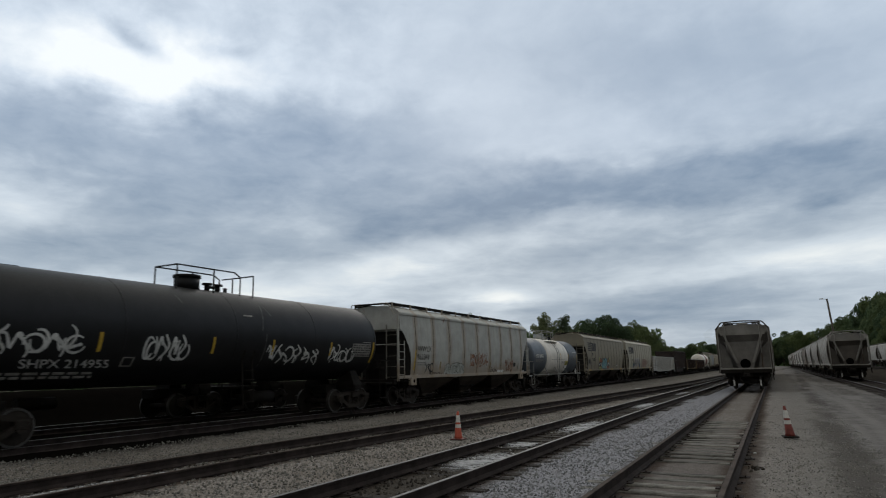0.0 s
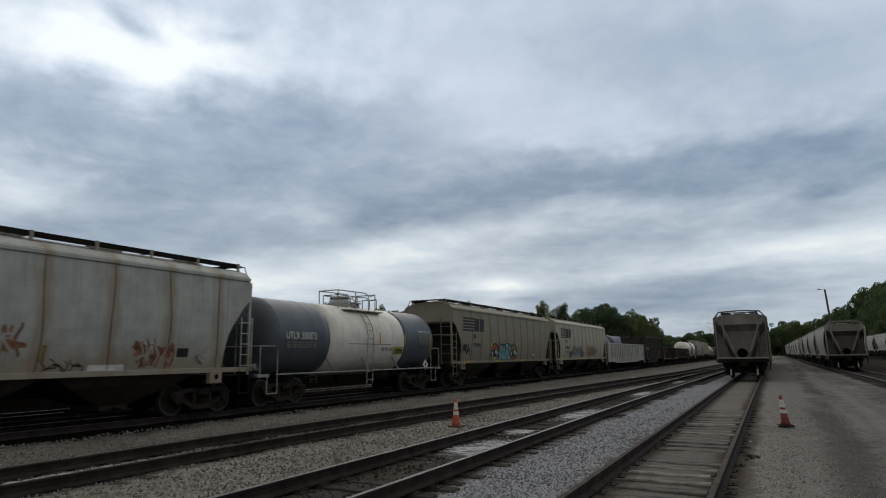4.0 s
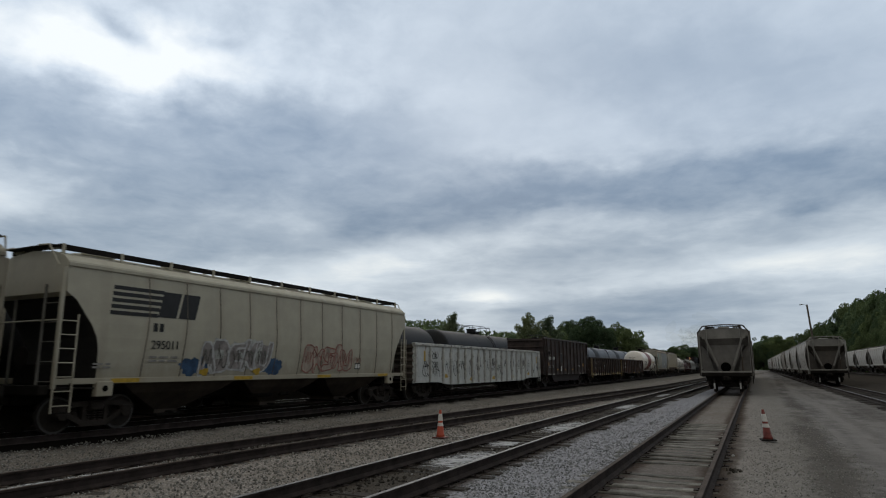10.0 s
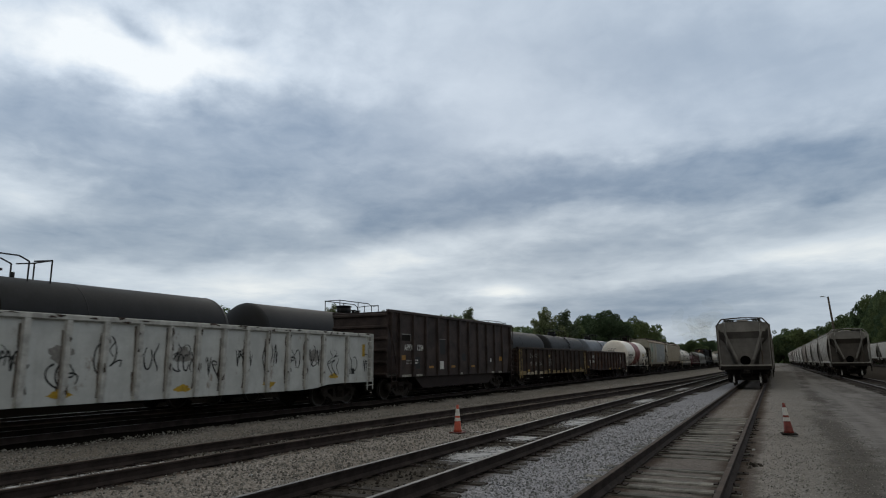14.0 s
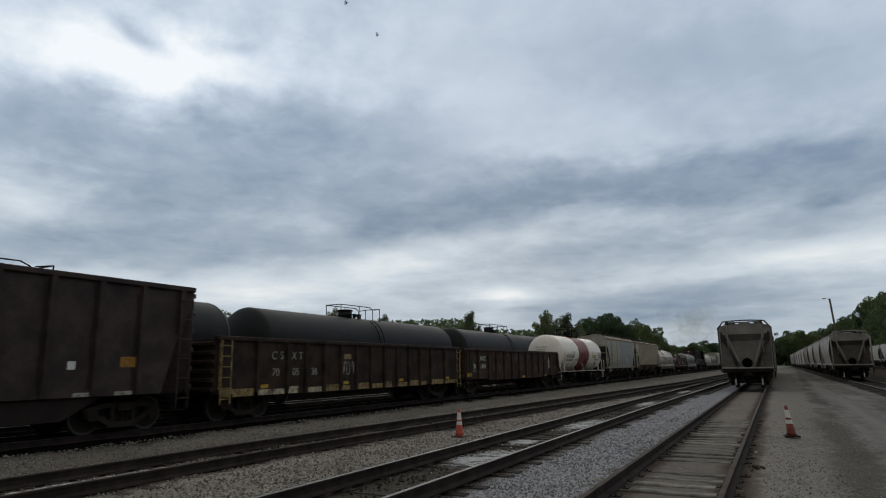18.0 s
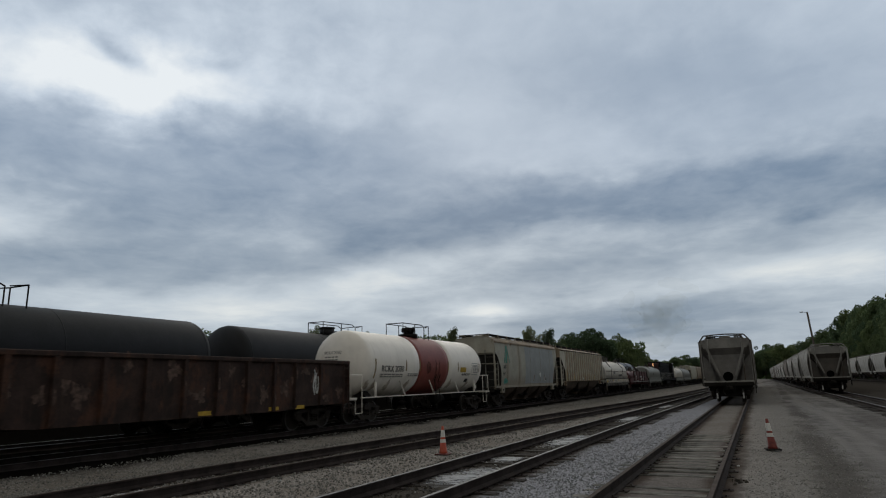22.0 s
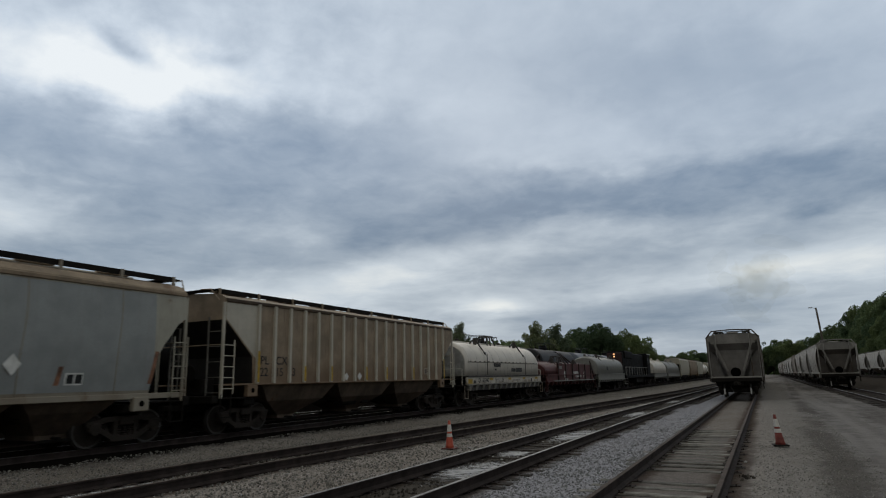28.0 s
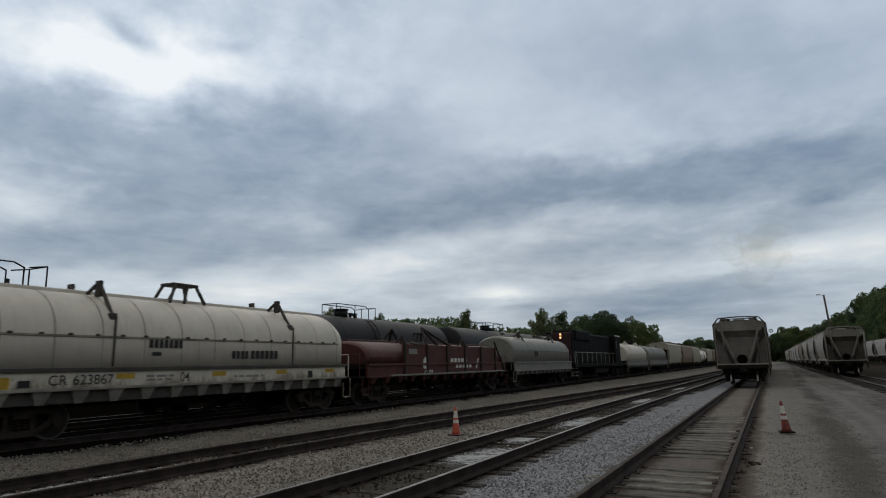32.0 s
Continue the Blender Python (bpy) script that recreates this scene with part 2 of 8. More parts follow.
def mats():
    M["black"] = material("black_tank_paint", (0.0088, 0.0092, 0.0108), 0.48, vary=0.3, streak=0.12, streak_col=(0.022, 0.021, 0.02), dust=0.03, bump=0.05, spec=0.2)
    M["black2"] = material("dull_black_tank_paint", (0.0085, 0.009, 0.011), 0.62, vary=0.25, streak=0.12, streak_col=(0.02, 0.02, 0.021), bump=0.04, spec=0.25)
    M["grey_old"] = material("weathered_light_grey_paint", (0.41, 0.415, 0.397), 0.6, vary=0.16, streak=0.5, streak_col=(0.22, 0.175, 0.125), rust=0.45, rust_col=(0.24, 0.13, 0.07), dust=0.15, bump=0.1, seam=(1.78, 0.62, (0.24, 0.175, 0.11), 0.04), low=(1.45, 0.7, 0.65, (0.25, 0.185, 0.125)))
    M["cream"] = material("dusty_cream_paint", (0.25, 0.225, 0.172), 0.6, vary=0.09, streak=0.22, streak_col=(0.22, 0.19, 0.14), dust=0.14, bump=0.08, seam=(1.335, 0.3, (0.15, 0.124, 0.088), -6.1), low=(1.4, 0.6, 0.45, (0.16, 0.13, 0.095)))
    M["cream2"] = material("cream_paint", (0.40, 0.375, 0.305), 0.6, vary=0.08, streak=0.16, streak_col=(0.28, 0.25, 0.19), dust=0.1, bump=0.08, seam=(1.335, 0.22, (0.22, 0.19, 0.14), -6.1), low=(1.35, 0.5, 0.4, (0.2, 0.17, 0.12)))
    M["white"] = material("white_tank_paint", (0.80, 0.75, 0.69), 0.4, vary=0.06, streak=0.22, streak_col=(0.34, 0.29, 0.22), dust=0.06, bump=0.05, low=(0.9, 0.8, 0.45, (0.30, 0.26, 0.21)))
    M["slate"] = material("blue_grey_tank_paint", (0.078, 0.092, 0.112), 0.45, vary=0.15, streak=0.15, streak_col=(0.14, 0.14, 0.14), bump=0.05)
    M["gonwhite"] = material("chalky_white_gondola_paint", (0.52, 0.535, 0.53), 0.6, vary=0.14, streak=0.24, streak_col=(0.18, 0.16, 0.14), rust=0.5, rust_col=(0.2, 0.11, 0.06), dust=0.1, bump=0.12)
    M["gondark"] = material("brown_black_gondola_paint", (0.043, 0.0295, 0.0265), 0.65, vary=0.5, streak=0.3, streak_col=(0.04, 0.028, 0.02), rust=0.3, rust_col=(0.06, 0.033, 0.02), spec=0.3, bump=0.15)
    M["gonrust"] = material("rust_brown_gondola_paint", (0.034, 0.0235, 0.0195), 0.78, vary=0.5, streak=0.5, streak_col=(0.07, 0.048, 0.034), rust=0.75, rust_col=(0.07, 0.036, 0.022), spec=0.2, bump=0.2)
    M["hopgrey"] = material("grey_green_hopper_paint", (0.36, 0.345, 0.29), 0.6, vary=0.12, streak=0.25, streak_col=(0.15, 0.13, 0.1), rust=0.5, rust_col=(0.22, 0.13, 0.07), dust=0.16, bump=0.1, seam=(2.46, 0.5, (0.18, 0.13, 0.085), 0.0), low=(1.5, 0.7, 0.5, (0.17, 0.13, 0.09)))
    M["tan"] = material("tan_hopper_paint", (0.285, 0.218, 0.15), 0.6, vary=0.25, streak=0.75, streak_col=(0.105, 0.07, 0.045), rust=0.3, rust_col=(0.2, 0.1, 0.05), dust=0.2, bump=0.1, low=(1.7, 0.9, 0.6, (0.13, 0.075, 0.04)))
    M["tanrib"] = material("pale_rib_paint", (0.46, 0.43, 0.365), 0.6, vary=0.12, streak=0.2, streak_col=(0.2, 0.15, 0.1), bump=0.1)
    M["coil"] = material("cream_hood_paint", (0.58, 0.54, 0.485), 0.5, vary=0.08, streak=0.2, streak_col=(0.25, 0.21, 0.15), dust=0.1, bump=0.06)
    M["redcar"] = material("maroon_car_paint", (0.07, 0.0135, 0.0135), 0.65, vary=0.3, streak=0.3, streak_col=(0.05, 0.03, 0.025), dust=0.12, bump=0.1)
    M["redband"] = material("brick_red_band_paint", (0.195, 0.047, 0.037), 0.5, vary=0.15, streak=0.25, streak_col=(0.07, 0.03, 0.025), bump=0.05)
    M["coilgrey"] = material("grey_hood_paint", (0.20, 0.20, 0.185), 0.55, vary=0.12, streak=0.25, dust=0.12, bump=0.08)
    M["parked"] = material("dusty_parked_hopper_paint", (0.25, 0.238, 0.22), 0.65, vary=0.22, streak=0.35, streak_col=(0.07, 0.06, 0.05), dust=0.3, rust=0.3, bump=0.1)
    M["parked2"] = material("pale_parked_hopper_paint", (0.35, 0.338, 0.315), 0.6, vary=0.15, streak=0.25, streak_col=(0.2, 0.17, 0.13), dust=0.2, bump=0.1)
    M["under"] = material("oily_underframe_steel", (0.013, 0.0115, 0.0105), 0.7, vary=0.4, dust=0.06, rust=0.2, rust_col=(0.03, 0.017, 0.011), bump=0.3, spec=0.05)
    M["truck"] = material("rusty_truck_casting", (0.027, 0.022, 0.019), 0.75, vary=0.4, rust=0.4, rust_col=(0.04, 0.023, 0.015), dust=0.06, bump=0.4, spec=0.1)
    M["gonpost"] = material("dirty_gondola_post_paint", (0.48, 0.48, 0.465), 0.6, vary=0.3, scale=4, streak=0.3, streak_col=(0.16, 0.13, 0.11), rust=0.3, rust_col=(0.15, 0.08, 0.045), dust=0.2, bump=0.12)
    M["rustrail"] = material("brown_rusted_rail", (0.064, 0.049, 0.042), 0.85, 0.0, spec=0.12, vary=0.35, scale=3, rust=0.5, rust_col=(0.088, 0.06, 0.05), bump=0.2)
    # darker copy of the parked paint, toned down for the shaded end sheets
    M["parkedend"] = material("shaded_dusty_sheet_paint", (0.15, 0.14, 0.13), 0.7, vary=0.25, streak=0.35, streak_col=(0.05, 0.042, 0.036), dust=0.25, bump=0.1)
    # near-black: the shade inside the open car ends is put into this paint
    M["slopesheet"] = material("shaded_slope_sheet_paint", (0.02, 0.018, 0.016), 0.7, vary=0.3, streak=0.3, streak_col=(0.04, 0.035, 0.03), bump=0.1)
    M["barsdirty"] = material("dirty_white_stencil", (0.30, 0.29, 0.26), 0.7, vary=0.5, scale=9, bump=0.0)
    M["patch"] = material("dirty_yellow_patch_paint", (0.27, 0.195, 0.085), 0.7, vary=0.6, scale=6, streak=0.6, rust=0.75, rust_col=(0.05, 0.03, 0.02), bump=0.0)
    M["patchpale"] = material("dirty_cream_patch_paint", (0.44, 0.38, 0.27), 0.7, vary=0.5, scale=6, streak=0.5, rust=0.6, rust_col=(0.05, 0.03, 0.02), bump=0.0)
    M["rim"] = material("worn_wheel_steel", (0.075, 0.07, 0.067), 0.5, 0.5, vary=0.3, bump=0.05)
    M["tread"] = material("bright_wheel_tread", (0.55, 0.54, 0.52), 0.5, 0.3, vary=0.2, bump=0.05)
    M["seam"] = material("grimy_side_seam", (0.12, 0.10, 0.078), 0.7, vary=0.3, streak=0.3, bump=0.05)
    M["parked3"] = material("brown_grey_parked_hopper_paint", (0.15, 0.125, 0.105), 0.65, vary=0.2, streak=0.3, streak_col=(0.07, 0.055, 0.045), dust=0.2, rust=0.3, bump=0.1)
    M["bluetank"] = material("blue_grey_siding_tank_paint", (0.085, 0.10, 0.125), 0.55, vary=0.15, streak=0.15, bump=0.04)
    M["bay"] = material("brown_hopper_bay_paint", (0.085, 0.063, 0.047), 0.75, vary=0.35, streak=0.4, streak_col=(0.03, 0.024, 0.018), rust=0.4, rust_col=(0.10, 0.055, 0.03), bump=0.1, spec=0.15)
    M["coilbase"] = material("grimy_cream_sill_paint", (0.58, 0.545, 0.48), 0.6, vary=0.12, streak=0.4, streak_col=(0.22, 0.17, 0.12), rust=0.4, rust_col=(0.2, 0.12, 0.07), dust=0.15, bump=0.08, low=(1.12, 0.35, 0.85, (0.15, 0.115, 0.085)))
    M["fleck"] = material("dark_rust_fleck", (0.045, 0.03, 0.022), 0.8, vary=0.5, scale=9, bump=0.0)
    M["whiteband"] = material("streaked_white_band_paint", (0.75, 0.71, 0.66), 0.5, vary=0.12, streak=0.55, streak_col=(0.33, 0.285, 0.235), dust=0.14, bump=0.05)
    M["railgrey"] = material("grey_painted_handrail", (0.30, 0.295, 0.28), 0.6, vary=0.2, bump=0.0)
    M["baydark"] = material("dark_brown_hopper_bay_paint", (0.05, 0.039, 0.031), 0.75, vary=0.35, streak=0.4, streak_col=(0.02, 0.016, 0.013), rust=0.3, rust_col=(0.07, 0.04, 0.025), bump=0.1, spec=0.15)
    M["rustroof"] = material("rusty_tan_roof_paint", (0.23, 0.175, 0.12), 0.7, vary=0.3, streak=0.4, streak_col=(0.12, 0.075, 0.045), rust=0.7, rust_col=(0.17, 0.09, 0.045), bump=0.1)
    M["spraypale"] = material("pale_grey_green_spray_paint", (0.36, 0.375, 0.35), 0.6, vary=0.25, scale=4, streak=0.4, bump=0.0)
    M["lug"] = material("dark_lifting_lug_steel", (0.055, 0.049, 0.045), 0.7, vary=0.3, rust=0.4, bump=0.1)
    M["hoodseam"] = material("stained_hood_seam", (0.22, 0.198, 0.17), 0.65, vary=0.4, bump=0.05)
    M["endpost"] = material("dirty_grey_end_post_paint", (0.16, 0.152, 0.135), 0.7, vary=0.4, streak=0.5, streak_col=(0.07, 0.055, 0.042), rust=0.4, bump=0.1)
    M["hoodend"] = material("sooty_grey_hood_end", (0.42, 0.43, 0.425), 0.6, vary=0.35, scale=1.6, streak=0.45, streak_col=(0.12, 0.105, 0.09), dust=0.2, bump=0.06, low=(1.72, 0.6, 0.6, (0.15, 0.13, 0.11)))
    M["sillgrime"] = material("grimy_grey_sill_bracket", (0.23, 0.218, 0.196), 0.75, vary=0.4, streak=0.5, streak_col=(0.06, 0.05, 0.042), rust=0.3, bump=0.1)
    M["repaint"] = material("blue_grey_repaint", (0.255, 0.27, 0.272), 0.6, vary=0.12, streak=0.25, streak_col=(0.18, 0.16, 0.13), bump=0.05)
    M["soot"] = material("dark_red_soot", (0.105, 0.03, 0.024), 0.7, vary=0.5, scale=5, bump=0.0)
    M["pit"] = material("black_pipe_mouth", (0.004, 0.004, 0.004), 0.9, vary=0.2, bump=0.0, spec=0.0)
    # darker still: the deep shade of the end recess is in the colour
    M["deepshade"] = material("shaded_grimy_sheet_paint", (0.075, 0.064, 0.055), 0.7, vary=0.25, streak=0.35, streak_col=(0.03, 0.026, 0.022), dust=0.15, bump=0.1)
    M["loco"] = material("black_locomotive_paint", (0.007, 0.007, 0.0075), 0.75, vary=0.25, dust=0.02, bump=0.05, spec=0.08)
    M["locored"] = material("red_hood_end_paint", (0.03, 0.008, 0.007), 0.5, vary=0.2, bump=0.05)
    M["bars"] = material("white_stencil_paint", (0.62, 0.62, 0.6), 0.6, vary=0.2, scale=6, bump=0.0)
    M["barsgrey"] = material("faded_stencil_paint", (0.22, 0.21, 0.2), 0.6, vary=0.3, scale=6, bump=0.0)
    M["ink"] = material("black_stencil_paint", (0.014, 0.014, 0.015), 0.6, vary=0.2, scale=6, bump=0.0)
    M["yellow"] = material("yellow_reflector_paint", (0.42, 0.27, 0.03), 0.5, vary=0.25, scale=8, bump=0.0)
    M["barspale"] = material("dusty_white_stencil", (0.42, 0.42, 0.42), 0.6, vary=0.3, scale=6, bump=0.0)
    M["fadedink"] = material("faded_black_stencil", (0.12, 0.115, 0.105), 0.7, vary=0.5, scale=7, bump=0.0)
    M["spraypink"] = material("faded_pink_grey_spray_paint", (0.25, 0.225, 0.22), 0.6, vary=0.4, scale=3, bump=0.0)
    M["smoke"] = smoke_material()
    M["spraywhite"] = material("white_spray_paint", (0.5, 0.5, 0.49), 0.6, vary=0.3, scale=5, bump=0.0)
    M["sprayblue"] = material("blue_spray_paint", (0.035, 0.075, 0.15), 0.6, vary=0.4, scale=4, bump=0.0)
    M["spraycyan"] = material("pale_blue_spray_paint", (0.16, 0.36, 0.42), 0.6, vary=0.4, scale=4, bump=0.0)
    M["sprayred"] = material("dull_red_spray_paint", (0.27, 0.115, 0.095), 0.6, vary=0.4, scale=4, bump=0.0)
    M["sprayorange"] = material("orange_spray_paint", (0.24, 0.11, 0.065), 0.6, vary=0.6, scale=4, streak=0.5, streak_col=(0.28, 0.24, 0.19), rust=0.7, rust_col=(0.28, 0.22, 0.16), bump=0.0)
    M["creamspray"] = material("pale_pink_spray_paint", (0.36, 0.30, 0.25), 0.6, vary=0.35, scale=3, bump=0.0)
    M["lidorange"] = material("bright_orange_spray_paint", (0.30, 0.085, 0.035), 0.6, vary=0.35, scale=4, bump=0.0)
    M["lidyellow"] = material("ochre_spray_paint", (0.28, 0.17, 0.06), 0.6, vary=0.35, scale=4, bump=0.0)
    M["stain"] = material("grimy_shade_brown", (0.12, 0.098, 0.082), 0.8, vary=0.5, scale=5, streak=0.4, bump=0.0)
    M["gonend"] = material("rusty_gondola_end_paint", (0.10, 0.082, 0.07), 0.7, vary=0.4, streak=0.4, rust=0.5, rust_col=(0.09, 0.05, 0.03), bump=0.12)
    M["gonred"] = material("red_brown_gondola_paint", (0.034, 0.0195, 0.0155), 0.75, vary=0.5, streak=0.5, streak_col=(0.078, 0.045, 0.03), rust=0.9, rust_col=(0.095, 0.042, 0.025), spec=0.25, bump=0.2)
    M["postdark"] = material("black_brown_post_paint", (0.022, 0.013, 0.012), 0.7, vary=0.3, bump=0.1)
    M["grimepale"] = material("thin_brown_grime", (0.46, 0.40, 0.33), 0.6, vary=0.3, scale=4, bump=0.0)
    M["scuff"] = material("grey_scuffed_paint", (0.045, 0.044, 0.045), 0.6, vary=0.6, scale=6, bump=0.0)
    M["labelyellow"] = material("faded_yellow_label", (0.42, 0.37, 0.09), 0.5, vary=0.3, scale=5, bump=0.0)
    M["amberpaint"] = material("dirty_amber_reflector", (0.30, 0.15, 0.025), 0.5, vary=0.35, scale=8, bump=0.0)
    M["shinyrail"] = material("polished_rail_head", (0.2, 0.195, 0.195), 0.4, 0.7, vary=0.3, scale=2, bump=0.03)
    M["limespray"] = material("lime_yellow_spray_paint", (0.36, 0.42, 0.14), 0.6, vary=0.35, scale=4, bump=0.0)
    M["spraygreen"] = material("green_spray_paint", (0.06, 0.25, 0.2), 0.6, vary=0.4, scale=4, bump=0.0)
    M["rail"] = material("rusty_rail_steel", (0.036, 0.028, 0.026), 0.85, 0.0, spec=0.1, vary=0.35, scale=3, rust=0.4, rust_col=(0.052, 0.034, 0.028), bump=0.2)
    M["railtop"] = material("worn_rail_head", (0.125, 0.122, 0.13), 0.55, 0.4, spec=0.25, vary=0.3, scale=2.5, rust=0.25, rust_col=(0.10, 0.07, 0.05), bump=0.06)
    M["tie"] = material("grey_weathered_tie_wood", (0.178, 0.17, 0.155), 0.85, vary=0.55, scale=3, streak=0.0, bump=0.6, bscale=25, rand=0.5, spec=0.1)
    M["tiedark"] = material("oil_stained_tie_wood", (0.04, 0.034, 0.03), 0.8, vary=0.4, scale=3, bump=0.5, bscale=25, rand=0.4, spec=0.1)
    M["cone"] = material("faded_orange_plastic", (0.42, 0.075, 0.04), 0.5, vary=0.2, scale=8, bump=0.05)
    M["conered"] = material("dirty_dark_red_plastic", (0.18, 0.036, 0.027), 0.55, vary=0.35, scale=8, bump=0.05)
    M["smear"] = material("chalky_pink_smear", (0.095, 0.058, 0.045), 0.8, vary=0.6, scale=7, rust=0.95, rust_col=(0.05, 0.028, 0.02), bump=0.0)
    M["collar"] = material("white_reflective_collar", (0.62, 0.6, 0.57), 0.4, vary=0.15, scale=8, bump=0.02)
    M["conebase"] = material("dirty_dark_cone_base", (0.10, 0.025, 0.02), 0.6, vary=0.4, scale=8, bump=0.1)
    M["stones"] = material("loose_ballast_stone", (0.24, 0.225, 0.20), 0.9, vary=0.4, scale=6, bump=0.2)
    M["lime"] = material("spilled_white_powder", (0.37, 0.37, 0.365), 0.9, vary=0.4, scale=7, bump=0.4, bscale=30, spec=0.1)
    M["pole"] = material("weathered_pole_wood", (0.09, 0.075, 0.06), 0.85, vary=0.3, scale=4, bump=0.4)
    M["galv"] = material("galvanised_steel", (0.4, 0.41, 0.41), 0.45, 0.7, vary=0.15, bump=0.05)
    M["bark"] = material("brown_bark", (0.06, 0.045, 0.035), 0.9, vary=0.4, scale=4, bump=0.5)
    M["lamplit"] = glow("headlight_glass", (1.0, 0.5, 0.22), 2.4)


mats()

# ---- geometry helpers ----


def part(name, bm, mat, parent, label="", smooth=False):
    """Links a bmesh as one mesh object under a thing or a part."""
    me = bpy.data.meshes.new(name)
    if smooth:
        for f in bm.faces:
            f.smooth = True
    bm.to_mesh(me)
    bm.free()
    return part_of(name, me, mat, parent, label)


def part_of(name, me, mat, parent, label="", m=None):
    if mat and not me.materials:
        me.materials.append(M[mat] if isinstance(mat, str) else mat)
    ob = new(name, me)
    if parent:
        ob.parent = parent
    if m is not None:
        ob.matrix_basis = m
    return tagged(ob, label)


def mesh(name, bm, smooth=False):
    me = bpy.data.meshes.new(name)
    if smooth:
        for f in bm.faces:
            f.smooth = True
    bm.to_mesh(me)
    bm.free()
    return me


def B():
    return bmesh.new()


def box(bm, x0, x1, y0, y1, z0, z1):
    v = [bm.verts.new((x, y, z)) for x in (x0, x1) for y in (y0, y1) for z in (z0, z1)]
    for f in ((0, 1, 3, 2), (4, 6, 7, 5), (0, 4, 5, 1), (2, 3, 7, 6), (0, 2, 6, 4), (1, 5, 7, 3)):
        bm.faces.new([v[i] for i in f])
    return bm


def bbox(bm, x0, x1, y0, y1, z0, z1, b=0.02):
    """A box with chamfered edges."""
    t = B()
    box(t, x0, x1, y0, y1, z0, z1)
    bmesh.ops.bevel(t, geom=t.edges[:], offset=b, segments=1, affect="EDGES")
    merge(bm, t)
    return bm


def merge(bm, t, m=None):
    idx = {}
    for v in t.verts:
        idx[v] = bm.verts.new(m @ v.co if m else v.co)
    for f in t.faces:
        nf = bm.faces.new([idx[v] for v in f.verts])
        nf.smooth = f.smooth
    t.free()


def cyl(bm, p0, p1, r, n=10, r1=None):
    p0, p1 = Vector(p0), Vector(p1)
    q = (p1 - p0).to_track_quat("Z", "Y").to_matrix()
    a = [[bm.verts.new(p + q @ Vector((rr * math.cos(2 * math.pi * i / n), rr * math.sin(2 * math.pi * i / n), 0))) for i in range(n)]
         for p, rr in ((p0, r), (p1, r if r1 is None else r1))]
    for i in range(n):
        j = (i + 1) % n
        f = bm.faces.new((a[0][i], a[0][j], a[1][j], a[1][i]))
        f.smooth = n > 7
    bm.faces.new(a[0][::-1])
    bm.faces.new(a[1])
    return bm


def pipe(bm, pts, r=0.02, n=6):
    for p, q in zip(pts, pts[1:]):
        cyl(bm, p, q, r, n)
    return bm


def loft(bm, rings, caps=True, closed=True):
    vs = [[bm.verts.new(p) for p in ring] for ring in rings]
    n = len(vs[0])
    for a, b in zip(vs, vs[1:]):
        for i in range(n if closed else n - 1):
            j = (i + 1) % n
            bm.faces.new((a[i], a[j], b[j], b[i]))
    if caps and closed:
        bm.faces.new(vs[0][::-1])
        bm.faces.new(vs[-1])
    return bm


def fix(bm):
    bmesh.ops.recalc_face_normals(bm, faces=bm.faces[:])
    return bm


def smooth01(t):
    t = max(0.0, min(1.0, t))
    return t * t * (3 - 2 * t)


def thing(name, label, category, group="", at=None):
    ob = tagged(new(name), label, category, group)
    if at is not None:
        ob.matrix_basis = at
    return ob


def text(parent, body, x, y, z, size, mat="bars", name="lettering", ry=0.0, mirror=False, shear=0.0, width=1.0, face="x"):
    """Stencilled characters on a side that faces +x (or an end that faces -y)."""
    cu = bpy.data.curves.new("t", "FONT")
    cu.body, cu.size, cu.extrude, cu.shear = body, size / 0.7, 0.002, shear
    cu.align_x = "LEFT"
    cu.offset = size * 0.008 if size > 0.2 else 0.0
    tmp = bpy.data.objects.new("t", cu)
    me = bpy.data.meshes.new_from_object(tmp)
    bpy.data.objects.remove(tmp)
    bpy.data.curves.remove(cu)
    if face == "x":
        rot = Matrix(((0, 0, 1, 0), (1, 0, 0, 0), (0, 1, 0, 0), (0, 0, 0, 1)))
    else:
        rot = Matrix(((1, 0, 0, 0), (0, 0, -1, 0), (0, 1, 0, 0), (0, 0, 0, 1)))
    me.transform(rot @ Matrix.Diagonal((width, 1, 1, 1)))
    if not me.polygons:
        return None
    return part_of(name, me, mat, parent, m=pose(x, y, z, 0, ry, 0))


def plate(bm, x, y0, y1, z0, z1, t=0.006):
    return box(bm, x - t, x + t, y0, y1, z0, z1)


def unread(parent, x, y, z, w, h, rows, rng, mat="barsgrey", ry=0.0, name="small_lettering"):
    """Lines of small writing too small to read, as bars."""
    bm = B()
    for r in range(rows):
        yy, top = 0.0, -r * h * 1.7
        while yy < w:
            ln = rng.uniform(0.12, 0.34)
            plate(bm, 0, yy, min(yy + ln, w), top - h, top, 0.003)
            yy += ln + 0.08
    return part_of(name, mesh(name, bm), mat, parent, m=pose(x, y, z, 0, ry, 0))


